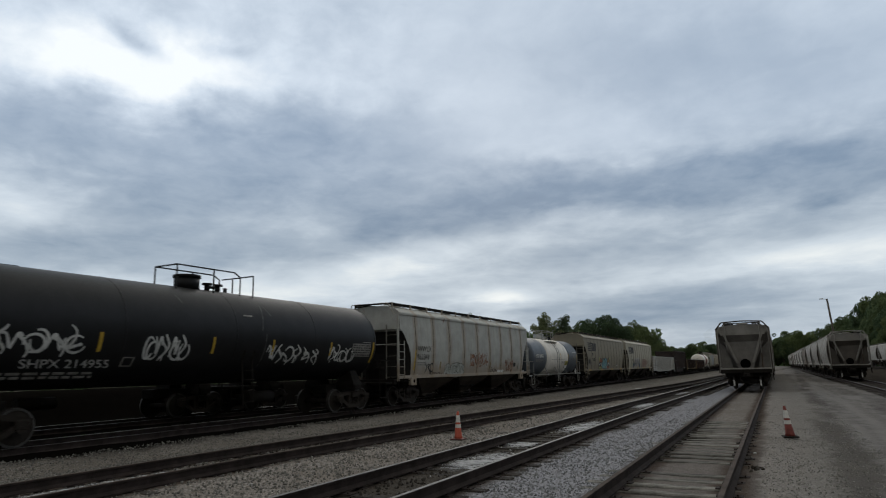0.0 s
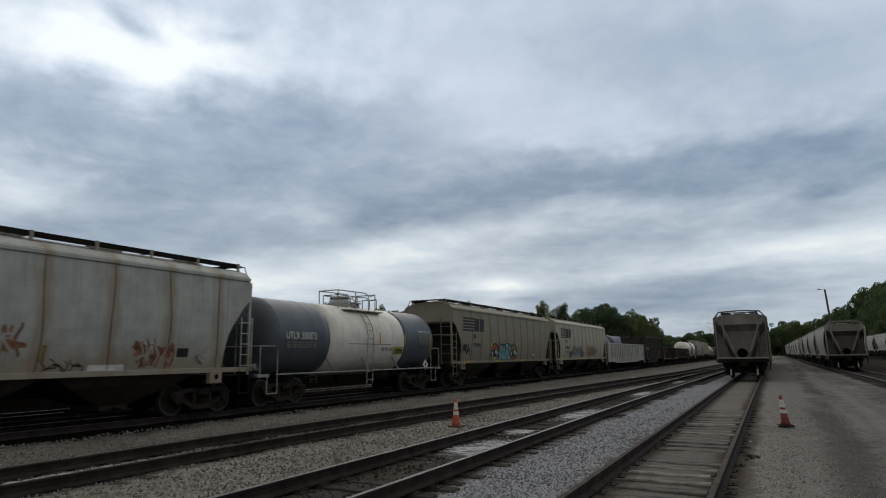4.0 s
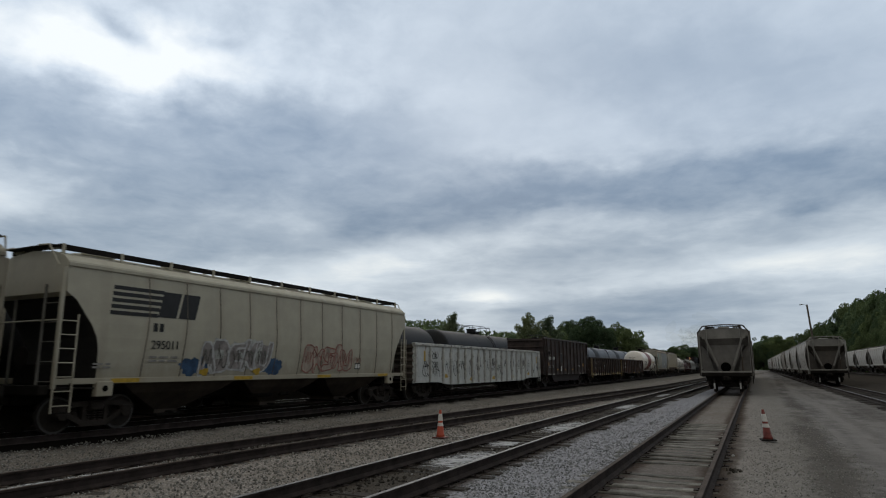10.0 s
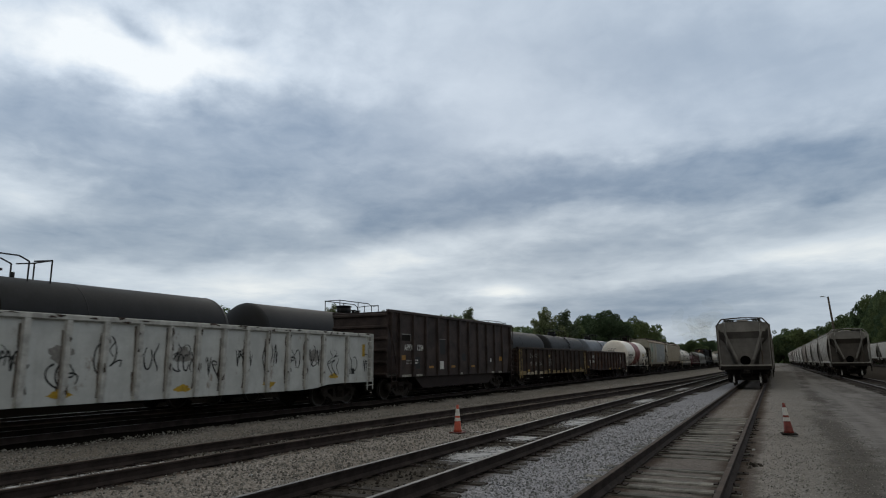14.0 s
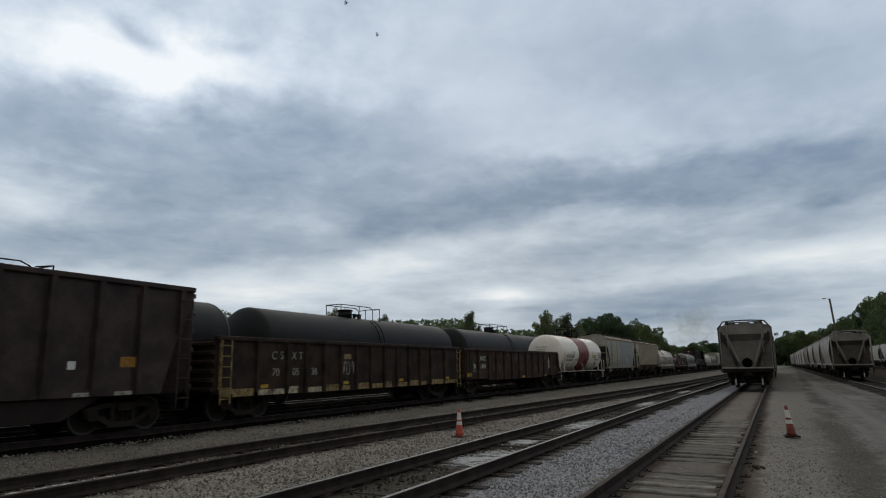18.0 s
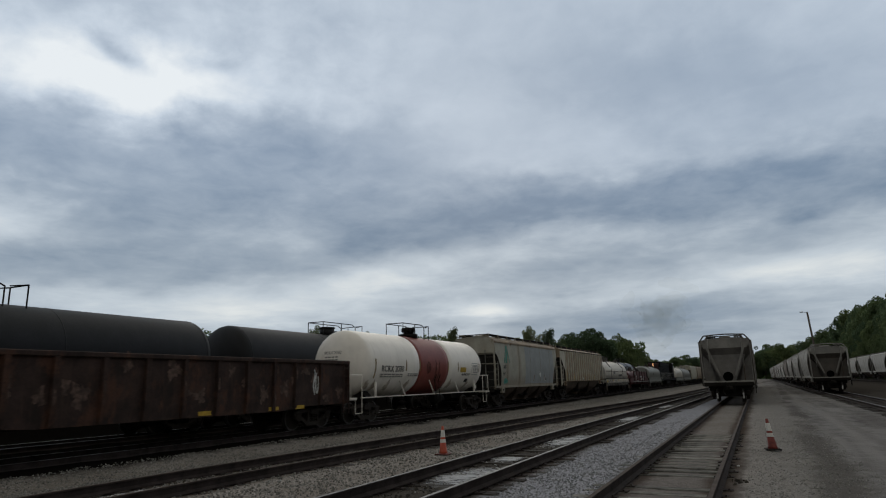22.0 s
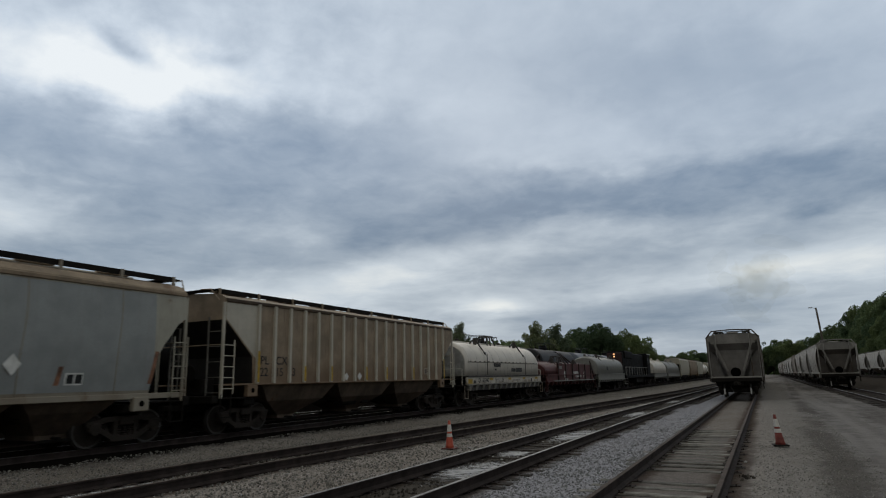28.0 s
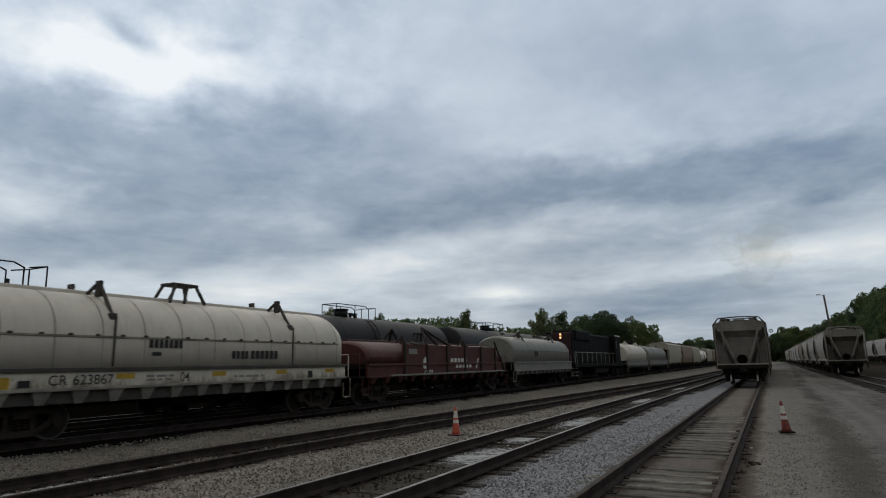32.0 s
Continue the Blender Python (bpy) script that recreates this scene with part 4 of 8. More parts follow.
def truck_meshes():
    bm = B()
    for s in (-1, 1):
        x = s * 0.7535
        rings = []
        for a, r in ((-0.045, 0.20), (-0.045, 0.40), (-0.075, 0.405), (-0.075, R_WHEEL + 0.028), (-0.045, R_WHEEL + 0.026), (-0.04, R_WHEEL + 0.003), (0.06, R_WHEEL), (0.06, 0.40), (0.035, 0.39), (0.05, 0.18)):
            rings.append([(x + s * a, r * math.cos(2 * math.pi * i / 28), r * math.sin(2 * math.pi * i / 28)) for i in range(28)])
        loft(bm, rings)
    cyl(bm, (-1.02, 0, 0), (1.02, 0, 0), 0.085, 10)
    for s in (-1, 1):
        cyl(bm, (s * 0.98, 0, 0), (s * 1.12, 0, 0), 0.125, 10)
        for i in range(3):
            a = i * 2.094
            cyl(bm, (s * 1.12, 0.06 * math.cos(a), 0.06 * math.sin(a)), (s * 1.14, 0.06 * math.cos(a), 0.06 * math.sin(a)), 0.018, 6)
    me = SHARED["wheelset"] = mesh("wheelset", fix(bm))
    me.materials.append(M["truck"])
    me.materials.append(M["rim"])
    for p in me.polygons:
        q = math.hypot(p.center.y, p.center.z)
        if (abs(p.center.x) > 0.805 and 0.405 < q < 0.47) or (0.70 < abs(p.center.x) < 0.83 and 0.45 < q < 0.465):
            p.material_index = 1
    # side frame casting with two window openings
    bm = B()
    x0, x1 = 0.93, 1.09
    top = [(-1.12, 0.60), (-0.86, 0.66), (-0.52, 0.72), (0.52, 0.72), (0.86, 0.66), (1.12, 0.60)]

    def bar(a, b, w):
        d = Vector((b[0] - a[0], b[1] - a[1])).normalized() * w
        n = Vector((-d.y, d.x))
        pts = [(a[0] + n.x, a[1] + n.y), (b[0] + n.x, b[1] + n.y), (b[0] - n.x, b[1] - n.y), (a[0] - n.x, a[1] - n.y)]
        loft(bm, [[(x, p, q) for p, q in pts] for x in (x0, x1)])

    for a, b in zip(top, top[1:]):
        bar(a, b, 0.065)
    bar((-0.95, 0.58), (-0.36, 0.24), 0.065)
    bar((0.95, 0.58), (0.36, 0.24), 0.065)
    bar((-0.42, 0.22), (0.42, 0.22), 0.07)
    bar((-0.30, 0.24), (-0.30, 0.70), 0.05)
    bar((0.30, 0.24), (0.30, 0.70), 0.05)
    for s in (-1, 1):
        bbox(bm, 0.90, 1.13, s * 0.889 - 0.17, s * 0.889 + 0.17, 0.40, 0.66, 0.04)
    for i in (-0.17, 0.0, 0.17):
        for kk in range(5):
            cyl(bm, (1.0, i, 0.29 + 0.06 * kk), (1.0, i, 0.325 + 0.06 * kk), 0.075, 8)
    SHARED["side_frame"] = mesh("side_frame", fix(bm))
    bm = B()
    bbox(bm, -1.16, 1.16, -0.2, 0.2, 0.55, 0.78, 0.03)
    cyl(bm, (0, 0, 0.76), (0, 0, 0.86), 0.2, 14)
    for s in (-1, 1):
        bbox(bm, -0.95, 0.95, s * 0.44 - 0.06, s * 0.44 + 0.06, 0.36, 0.5, 0.02)
        for a in (-0.75, 0.75):
            bbox(bm, a - 0.1, a + 0.1, s * 0.44 - 0.09, s * 0.44 + 0.09, 0.33, 0.6, 0.02)
    SHARED["bolster"] = mesh("truck", fix(bm))
    bm = B()
    bbox(bm, -0.11, 0.11, 0, 0.62, 0.74, 0.98, 0.03)
    bbox(bm, -0.16, 0.16, 0.5, 0.86, 0.72, 1.0, 0.06)
    bbox(bm, -0.24, -0.06, 0.75, 1.0, 0.75, 0.97, 0.05)
    pipe(bm, [(0.3, 0.05, 0.95), (0.36, 0.35, 0.62), (0.22, 0.72, 0.45)], 0.03, 6)
    SHARED["coupler"] = mesh("coupler", fix(bm))


truck_meshes()
WHEELSETS = []


def trucks(car, length, inset=1.75, moving=True, mat="truck"):
    for s in (-1, 1):
        yc = s * (length / 2 - inset)
        tr = part_of("truck", SHARED["bolster"], mat, car, m=pose(0, yc, 0))
        part_of("side_frame", SHARED["side_frame"], mat, tr)
        part_of("side_frame", SHARED["side_frame"], mat, tr, m=pose(0, 0, 0, 0, 0, 180))
        for a in (-0.889, 0.889):
            w = part_of("wheelset", SHARED["wheelset"], mat, tr, "worn steel wheels on an axle", m=pose(0, a, R_WHEEL))
            if moving:
                WHEELSETS.append((w, a))
        c = part_of("coupler", SHARED["coupler"], "under", car, m=pose(0, s * (length / 2 - 0.35), 0, 0, 0, 0 if s > 0 else 180))


def ladder(bm, x, y0, y1, z0, z1, n, r=0.018, axis="y"):
    """Stiles and rungs; axis y: lies along the side, x: across an end at y = x."""
    def P(a, z):
        return (x, a, z) if axis == "y" else (a, x, z)
    for a in (y0, y1):
        cyl(bm, P(a, z0), P(a, z1), r * 1.4, 6)
    for i in range(n):
        z = z0 + (z1 - z0) * (i + 0.5) / n
        cyl(bm, P(y0, z), P(y1, z), r, 6)


def under(car, length, x=0.35, z0=0.72, z1=1.1):
    bm = B()
    bbox(bm, -x, x, -length / 2 + 0.1, length / 2 - 0.1, z0, z1, 0.03)
    for s in (-1, 1):
        bbox(bm, -1.3, 1.3, s * (length / 2 - 1.75) - 0.25, s * (length / 2 - 1.75) + 0.25, 0.86, 1.08, 0.03)
    part("centre_sill", bm, "under", car)
    bm = B()
    cyl(bm, (0.75, -1.2, 0.78), (0.75, -0.1, 0.78), 0.2, 12)
    pipe(bm, [(0.6, -length / 2 + 1, 0.88), (0.6, -1.2, 0.8)], 0.02)
    pipe(bm, [(0.6, 0, 0.8), (0.6, length / 2 - 1, 0.9)], 0.02)
    bbox(bm, 0.55, 0.95, 0.3, 0.8, 0.62, 0.95, 0.03)
    part("air_brake_gear", bm, "under", car)


def hopper_surf(kind):
    if kind == "ribbed":
        return lambda z: 1.48

    def side(z):
        # bulges most above the middle and tucks in towards the sill
        if z < 2.75:
            return 1.575 - 0.145 * (1 - math.sin(math.pi / 2 * max(0.0, (z - 1.3) / 1.45)))
        return 1.575 - 0.075 * (1 - math.cos(math.pi / 2 * min(1.0, (z - 2.75) / 1.4)))
    return side


def hopper(name, label, at, length, mat, kind="curved", bays=3, eave=4.22, crown=4.62, end_mat=None, cut=1.55, inner="slopesheet", seams=9, yellow=True, post=None, moving=True, group="freight train cars", board=True, brake=True, seam_mat=None, sill=1.32, bay_mat=None, ribs=None, cutk=1.0, lad_low=1.25, roof_mat=None):
    car = thing(name, label, "hopper car", group, at)
    surf, h = hopper_surf(kind), length / 2
    end_y = h - 0.35

    def low(y):
        a = max(0.0, end_y - abs(y)) / cutk
        if kind == "ribbed":
            return float(np.interp(a, (0, 1.25, 1.3), (3.6, 2.45, sill)))
        return float(np.interp(a, (0, 0.28, 0.5, 0.72, 0.9, 0.98, 1.03, 1.06), (3.5, 3.3, 3.0, 2.72, 2.4, 2.1, 1.7, sill)))

    def ring(y, zb, ex=0.0):
        pts = []
        zs = [zb + (eave - zb) * i / 8 for i in range(9)]
        right = [(surf(z), z) for z in zs]
        roof = [(surf(eave) * 0.99 * math.cos(a), eave + 0.02 + (crown - eave) * math.sin(a)) for a in (0.12, 0.5, 0.95, 1.57)]
        half = [(0.45, zb)] + right + roof
        return [(x, y, z) for x, z in half] + [(-x, y, z) for x, z in half[-2::-1]]

    marks = (0, 1.25, 1.3) if kind == "ribbed" else (0, 0.14, 0.28, 0.5, 0.72, 0.9, 0.98, 1.03, 1.06)
    ys = sorted({round(s * (end_y - a * cutk), 4) for s in (-1, 1) for a in marks} | {round((-1 + 2 * i / 10) * (end_y - 1.6), 4) for i in range(11)})
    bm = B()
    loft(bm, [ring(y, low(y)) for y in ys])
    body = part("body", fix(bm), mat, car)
    # slope sheets and undersides take a darker paint that carries their shade
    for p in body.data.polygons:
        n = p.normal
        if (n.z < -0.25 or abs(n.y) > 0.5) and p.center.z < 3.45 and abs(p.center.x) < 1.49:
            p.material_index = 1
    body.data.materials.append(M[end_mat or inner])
    if roof_mat:
        body.data.materials.append(M[roof_mat])
        for p in body.data.polygons:
            if p.center.z > eave:
                p.material_index = 2
    # eave rail
    for s in (-1, 1):
        bm = B()
        bbox(bm, s * surf(eave) - 0.05, s * surf(eave) + 0.045, -end_y, end_y, eave - 0.08, eave + 0.03, 0.015)
        part("roof_rail", bm, "bay" if kind == "ribbed" else roof_mat or mat, car)
        bm = B()
        bbox(bm, s * 1.42, s * (surf(sill) + 0.03), -h + 0.3, h - 0.3, sill - (0.05 if kind == "ribbed" else 0.10), sill + (0.01 if kind == "ribbed" else 0.05), 0.012)
        part("side_sill", bm, mat, car)
        if yellow and s > 0:
            for i in range(4):
                y = -h + cut + 0.3 + i * (length - 2 * cut - 1.4) / 3
                bm = B()
                plate(bm, surf(sill) + 0.03, y, y + 0.85, sill - 0.08, sill + 0.03)
                part("yellow_stripe", bm, "yellow", car, "faded yellow reflector strip")
    # side seams or posts
    n = seams
    for s in (-1, 1):
        for y in ribs or [(-1 + 2 * (i + 0.5) / n) * (end_y - 0.9) for i in range(n)]:
            zb = max(low(y), sill)
            bm = B()
            if kind == "ribbed":
                loft(bm, [[(s * 1.48, y - 0.07, z), (s * 1.56, y - 0.05, z), (s * 1.56, y + 0.05, z), (s * 1.48, y + 0.07, z)] for z in (zb, eave - 0.05)])
                part("side_post", fix(bm), post or mat, car)
            else:
                rows = [(z, y + 0.03 * math.sin(2.3 * z + 5 * y)) for z in [zb + (eave - 0.1 - zb) * k / 12 for k in range(13)]]
                loft(bm, [[(s * surf(z) - s * 0.01, q - 0.02, z), (s * (surf(z) + 0.01), q - 0.011, z), (s * (surf(z) + 0.01), q + 0.011, z), (s * surf(z) - s * 0.01, q + 0.02, z)] for z, q in rows])
                part("side_seam", fix(bm), seam_mat or mat, car)
    # discharge bays
    span = length - 2 * cut - 1.2
    for i in range(bays):
        y = -span / 2 + span * (i + 0.5) / bays
        w = span / bays / 2
        bm = B()
        loft(bm, [[(-a, y - b, z), (a, y - b, z), (a, y + b, z), (-a, y + b, z)] for a, b, z in ((1.40, w * 0.98, sill - 0.02), (1.15, w * 0.72, 0.95), (0.62, 0.42, 0.42), (0.62, 0.42, 0.30))])
        bay = part("discharge_bay", fix(bm), bay_mat or inner, car)
        bm = B()
        bbox(bm, -0.8, 0.8, y - 0.48, y + 0.48, 0.24, 0.31, 0.015)
        cyl(bm, (-0.95, y, 0.34), (0.95, y, 0.34), 0.035, 8)
        part("outlet_gate", bm, "under", bay)
    # roof hatches and running boards
    bm = B()
    bbox(bm, -0.3, 0.3, -end_y + 0.9, end_y - 0.9, crown - 0.02, crown + 0.1, 0.03)
    part("hatch_trough", bm, mat, car)
    bm = B()
    bbox(bm, -0.34, 0.34, -0.5, 0.5, crown + 0.08, crown + (0.27 if kind == "ribbed" else 0.14), 0.03)
    me = mesh("hatch_cover", bm)
    for i in range(6):
        part_of("hatch_cover", me, "bay" if kind == "ribbed" else roof_mat or mat, car, m=pose(0, -end_y + 1.6 + i * (2 * end_y - 3.2) / 5, 0))
    if board:
        for s in (-1, 1):
            bm = B()
            for a in (0.62, 0.78, 0.94):
                box(bm, s * a - 0.055, s * a + 0.055, -end_y + 0.05, end_y - 0.05, crown + 0.10, crown + 0.135)
            box(bm, s * 1.01 - 0.015, s * 1.01 + 0.015, -end_y + 0.05, end_y - 0.05, crown - 0.01, crown + 0.14)
            part("running_board", bm, "under", car, "dark grated roof walkway")
            nb = int(length / 1.75)
            bm = B()
            box(bm, s * 1.02, s * 1.07, -0.04, 0.04, crown - 0.20, crown + 0.15)
            box(bm, s * 0.6, s * 1.06, -0.03, 0.03, crown + 0.03, crown + 0.075)
            me = mesh("board_bracket", bm)
            for i in range(nb + 1):
                part_of("board_bracket", me, mat, car, m=pose(0, -end_y + 0.12 + i * (2 * end_y - 0.24) / nb, 0))
        for e in (-1, 1):
            bm = B()
            box(bm, -0.95, 0.95, e * (end_y - 0.05) - 0.22, e * (end_y - 0.05) + 0.22, crown + 0.08, crown + 0.11)
            part("cross_walk", bm, "under", car)
            for s in (-1, 1):
                bm = B()
                pipe(bm, [(s * 0.55, e * end_y, crown + 0.1), (s * 0.55, e * (end_y + 0.22), crown + 0.1), (s * 1.0, e * (end_y + 0.22), crown + 0.08), (s * 1.3, e * (end_y + 0.12), eave - 0.05)], 0.022)
                part("grab_iron", bm, mat, car)
    # end platforms, posts and ladders
    for e in (-1, 1):
        bm = B()
        bbox(bm, -1.45, 1.45, e * (h - 0.1) - 0.12, e * (h - 0.1) + 0.12, 0.98, 1.22, 0.02)
        box(bm, -1.45, 1.45, min(e * (h - cut), e * h), max(e * (h - cut), e * h), 1.10, 1.14)
        part("end_platform", bm, "under", car)
        for s in (-1, 1):
            bm = B()
            bbox(bm, s * 1.46 - 0.035, s * 1.46 + 0.045, e * (h - 0.30) - 0.05, e * (h - 0.30) + 0.05, 1.12, eave - 0.1, 0.012)
            part("corner_post", bm, post or mat, car)
            if brake and (s < 0 or not moving):
                bm = B()
                bbox(bm, s * 0.62 - 0.026, s * 0.62 + 0.026, e * (h - 0.42) - 0.03, e * (h - 0.42) + 0.03, 1.1, 3.4, 0.008)
                part("end_post", bm, "endpost" if moving else "bay", car)
            bm = B()
            bbox(bm, s * 1.34, s * 1.52, e * (h - cut - 0.1) - 0.24, e * (h - cut - 0.1) + 0.24, sill - 0.42, sill - 0.04, 0.02)
            pad = part("jacking_pad", bm, mat, car)
            # a black disc paints the dark inside the pad's hole
            bm = B()
            cyl(bm, (s * 1.52, e * (h - cut - 0.1), sill - 0.22), (s * 1.528, e * (h - cut - 0.1), sill - 0.22), 0.08, 12)
            part("pad_hole", bm, "pit", pad)
        bm = B()
        ladder(bm, 1.55, e * (h - 0.25), e * (h - 0.72), lad_low, 2.95, 5 if lad_low > 1 else 7, 0.016)
        part("side_ladder", bm, post or mat, car)
        bm = B()
        pipe(bm, [(1.5, e * (h - 0.27), 1.25), (1.5, e * (h - 0.27), 0.55), (1.5, e * (h - 0.7), 0.55), (1.5, e * (h - 0.7), 1.25)], 0.022)
        part("stirrup_step", bm, "under", car)
        bm = B()
        stile = 0.86 if moving else 0.98
        for i in range(5 if brake else 0):
            cyl(bm, (stile, e * (h - 0.26), 1.3 + 0.48 * i), (1.42, e * (h - 0.26), 1.3 + 0.48 * i), 0.014, 6)
        cyl(bm, (stile, e * (h - 0.26), 1.1), (stile, e * (h - 0.26), 3.7), 0.032, 6)
        part("end_ladder", bm, "endpost" if moving else "bay", car)
        if brake:
            bm = B()
            rail_z = 2.8 if moving else 2.15
            cyl(bm, (-1.4, e * (h - 0.3), rail_z), (1.4, e * (h - 0.3), rail_z), 0.022, 6)
            part("end_handrail", bm, mat, car)
    if brake:
        bm = B()
        bbox(bm, -0.45, 0.45, -h + 0.45, -h + 1.0, 1.2, 1.75, 0.04)
        cyl(bm, (0.0, -h + 0.32, 1.9), (0.0, -h + 0.36, 1.9), 0.28, 16)
        part("hand_brake", bm, "under", car)
    under(car, length)
    trucks(car, length, moving=moving)
    return car, surf, h


def tank(name, label, at, length, tank_len, rad, zc, bands, frame_mat="under", side_rails=False, dome="black", moving=True, group="freight train cars", category="tank car", rail_mat=None, platform=1.6, rings=0, dome_y=0.0, lad_y=0.0, inset=1.75, full_ladder=True, man=-0.45, manway=True, lad_mat=None, top_mat=None, stays=True, deck=False):
    """bands: (from, to, material) along the tank, in metres from its middle."""
    car = thing(name, label, category, group, at)
    h, hl = length / 2, tank_len / 2
    hd = 0.62
    n = 40

    def rr(y):
        d = abs(y) - (hl - hd)
        return rad if d <= 0 else rad * math.sqrt(max(0.0, 1 - (d / hd) ** 2.2))

    for a, b, mt in bands:
        ys = [a]
        for i in range(1, 10):
            t = a + (b - a) * i / 10
            ys.append(t)
        ys.append(b)
        if a <= -hl + 0.01:
            ys += [-hl + hd * (1 - math.cos(math.pi / 2 * i / 9)) for i in range(10)]
        if b >= hl - 0.01:
            ys += [hl - hd * (1 - math.cos(math.pi / 2 * i / 9)) for i in range(10)]
        ys = sorted({round(y, 4) for y in ys if a - 1e-6 <= y <= b + 1e-6})
        bm = B()
        loft(bm, [[(max(rr(y), 0.02) * math.cos(2 * math.pi * i / n), y, zc + max(rr(y), 0.02) * math.sin(2 * math.pi * i / n)) for i in range(n)] for y in ys], caps=True)
        part("tank_section" if len(bands) > 1 else "tank", fix(bm), mt, car, smooth=True)
    for i in range(rings):
        y = -hl + hd + (2 * hl - 2 * hd) * i / (rings - 1)
        bm = B()
        loft(bm, [[((rad + o) * math.cos(2 * math.pi * k / n), y + d, zc + (rad + o) * math.sin(2 * math.pi * k / n)) for k in range(n)] for d, o in ((-0.03, -0.01), (-0.012, 0.008), (0.012, 0.008), (0.03, -0.01))], caps=False)
        mt = next((m2 for a, b, m2 in bands if a <= y <= b), bands[0][2])
        part("weld_seam", fix(bm), mt, car, smooth=True)
    # stub sills, platforms, cradle
    for e in (-1, 1):
        bm = B()
        bbox(bm, -0.35, 0.35, min(e * (h - 0.2), e * (h - 3.4)), max(e * (h - 0.2), e * (h - 3.4)), 0.74, 1.08, 0.03)
        part("stub_sill", bm, "under", car)
        bm = B()
        yb = e * (h - inset)
        bbox(bm, -1.3, 1.3, yb - 0.25, yb + 0.25, 0.86, 1.08, 0.03)
        for s in (-1, 1):
            loft(bm, [[(s * 0.4, yb - 0.3, 1.05), (s * 1.3, yb - 0.3, 1.05), (s * 1.3, yb + 0.3, 1.05), (s * 0.4, yb + 0.3, 1.05)],
                      [(s * 0.5, yb - 0.2, zc - rad * 0.9), (s * rad * 0.66, yb - 0.2, zc - rad * 0.78), (s * rad * 0.66, yb + 0.2, zc - rad * 0.78), (s * 0.5, yb + 0.2, zc - rad * 0.9)]])
        part("bolster_cradle", fix(bm), "under", car)
    for e in (-1, 1):
        bm = B()
        bbox(bm, -1.42, 1.42, e * (h - 0.3) - 0.28, e * (h - 0.3) + 0.28, 1.0, 1.1, 0.015)
        part("end_platform", bm, frame_mat, car)
        bm = B()
        rm = rail_mat or frame_mat
        pipe(bm, [(-1.38, e * (h - 0.15), 1.1), (-1.38, e * (h - 0.15), 2.05), (1.38, e * (h - 0.15), 2.05), (1.38, e * (h - 0.15), 1.1)], 0.022)
        for s in (-1, 1):
            pipe(bm, [(s * 1.38, e * (h - 0.15), 2.05), (s * 1.38, e * (h - 1.0), 2.05), (s * 1.38, e * (h - 1.0), 0.45), (s * 1.38, e * (h - 0.5), 0.45), (s * 1.38, e * (h - 0.5), 1.0)], 0.022)
        part("end_handrail", bm, rm, car)
        if side_rails:
            bm = B()
            bbox(bm, -0.5, 0.1, e * (h - 0.9) - 0.25, e * (h - 0.9) + 0.25, 1.1, 1.6, 0.03)
            cyl(bm, (0.35, e * (h - 0.7), 1.35), (0.75, e * (h - 0.7), 1.35), 0.14, 10)
            part("brake_cylinder", bm, frame_mat, car)
    if side_rails:
        for s in (-1, 1):
            bm = B()
            bbox(bm, s * 1.42 - 0.04, s * 1.42 + 0.04, -h + 0.9, h - 0.9, 1.06, 1.11, 0.01)
            for i in range(7):
                y = (-1 + 2 * (i + 0.5) / 7) * (h - 2.4)
                if i % 2:
                    pipe(bm, [(s * 1.42, y, 1.1), (s * rad * 0.86, y - 0.35, zc - rad * 0.5)], 0.03)
            for e in (-1, 1) if stays else ():
                bbox(bm, s * 1.3 - 0.05, s * 1.3 + 0.05, e * (h - 2.2) - 0.05, e * (h - 2.2) + 0.05, 1.1, 1.75, 0.012)
            part("side_walkway", bm, rm, car)
    # top fittings
    top = zc + rad
    bm = B()
    my = dome_y + man
    if manway:
        cyl(bm, (0, my, top - 0.06), (0, my, top + 0.36), 0.40, 18)
        cyl(bm, (0, my, top + 0.34), (0, my, top + 0.42), 0.44, 18)
    else:
        cyl(bm, (0.1, my + 0.9, top - 0.06), (0.1, my + 0.9, top + 0.14), 0.5, 18)
        for a in (0.7, 1.1):
            cyl(bm, (0.1, my + a, top + 0.1), (0.1, my + a, top + 0.5), 0.12, 10)
            cyl(bm, (-0.15, my + a, top + 0.36), (0.35, my + a, top + 0.36), 0.13, 10)
    part("manway" if manway else "valve_housing", bm, dome, car, smooth=False)
    bm = B()
    for y in (dome_y + man + 0.75, dome_y + man + 1.2):
        cyl(bm, (0.1, y, top - 0.05), (0.1, y, top + 0.2), 0.09, 10)
        cyl(bm, (0.1, y, top + 0.18), (0.1, y, top + 0.24), 0.17, 10)
    cyl(bm, (0.1, dome_y + man + 0.75, top + 0.12), (0.1, dome_y + man + 1.2, top + 0.12), 0.05, 8)
    part("valve", bm, dome, car)
    bm = B()
    cyl(bm, (-0.3, dome_y + 1.2, top - 0.1), (-0.3, dome_y + 1.2, top + 0.22), 0.07, 8)
    part("valve", bm, dome, car)
    bm = B()
    p, x, z0, z1, c = platform, 0.85, top - 0.3, top + 0.62, dome_y
    rail_m = top_mat or rail_mat or dome
    for x in (-0.38, 0.62):
        for y in (-p, -p * 0.1, p):
            bm = B()
            cyl(bm, (x, c + y, z0), (x, c + y, z1), 0.025, 6)
            part("rail_post", bm, rail_m, car)
        bm = B()
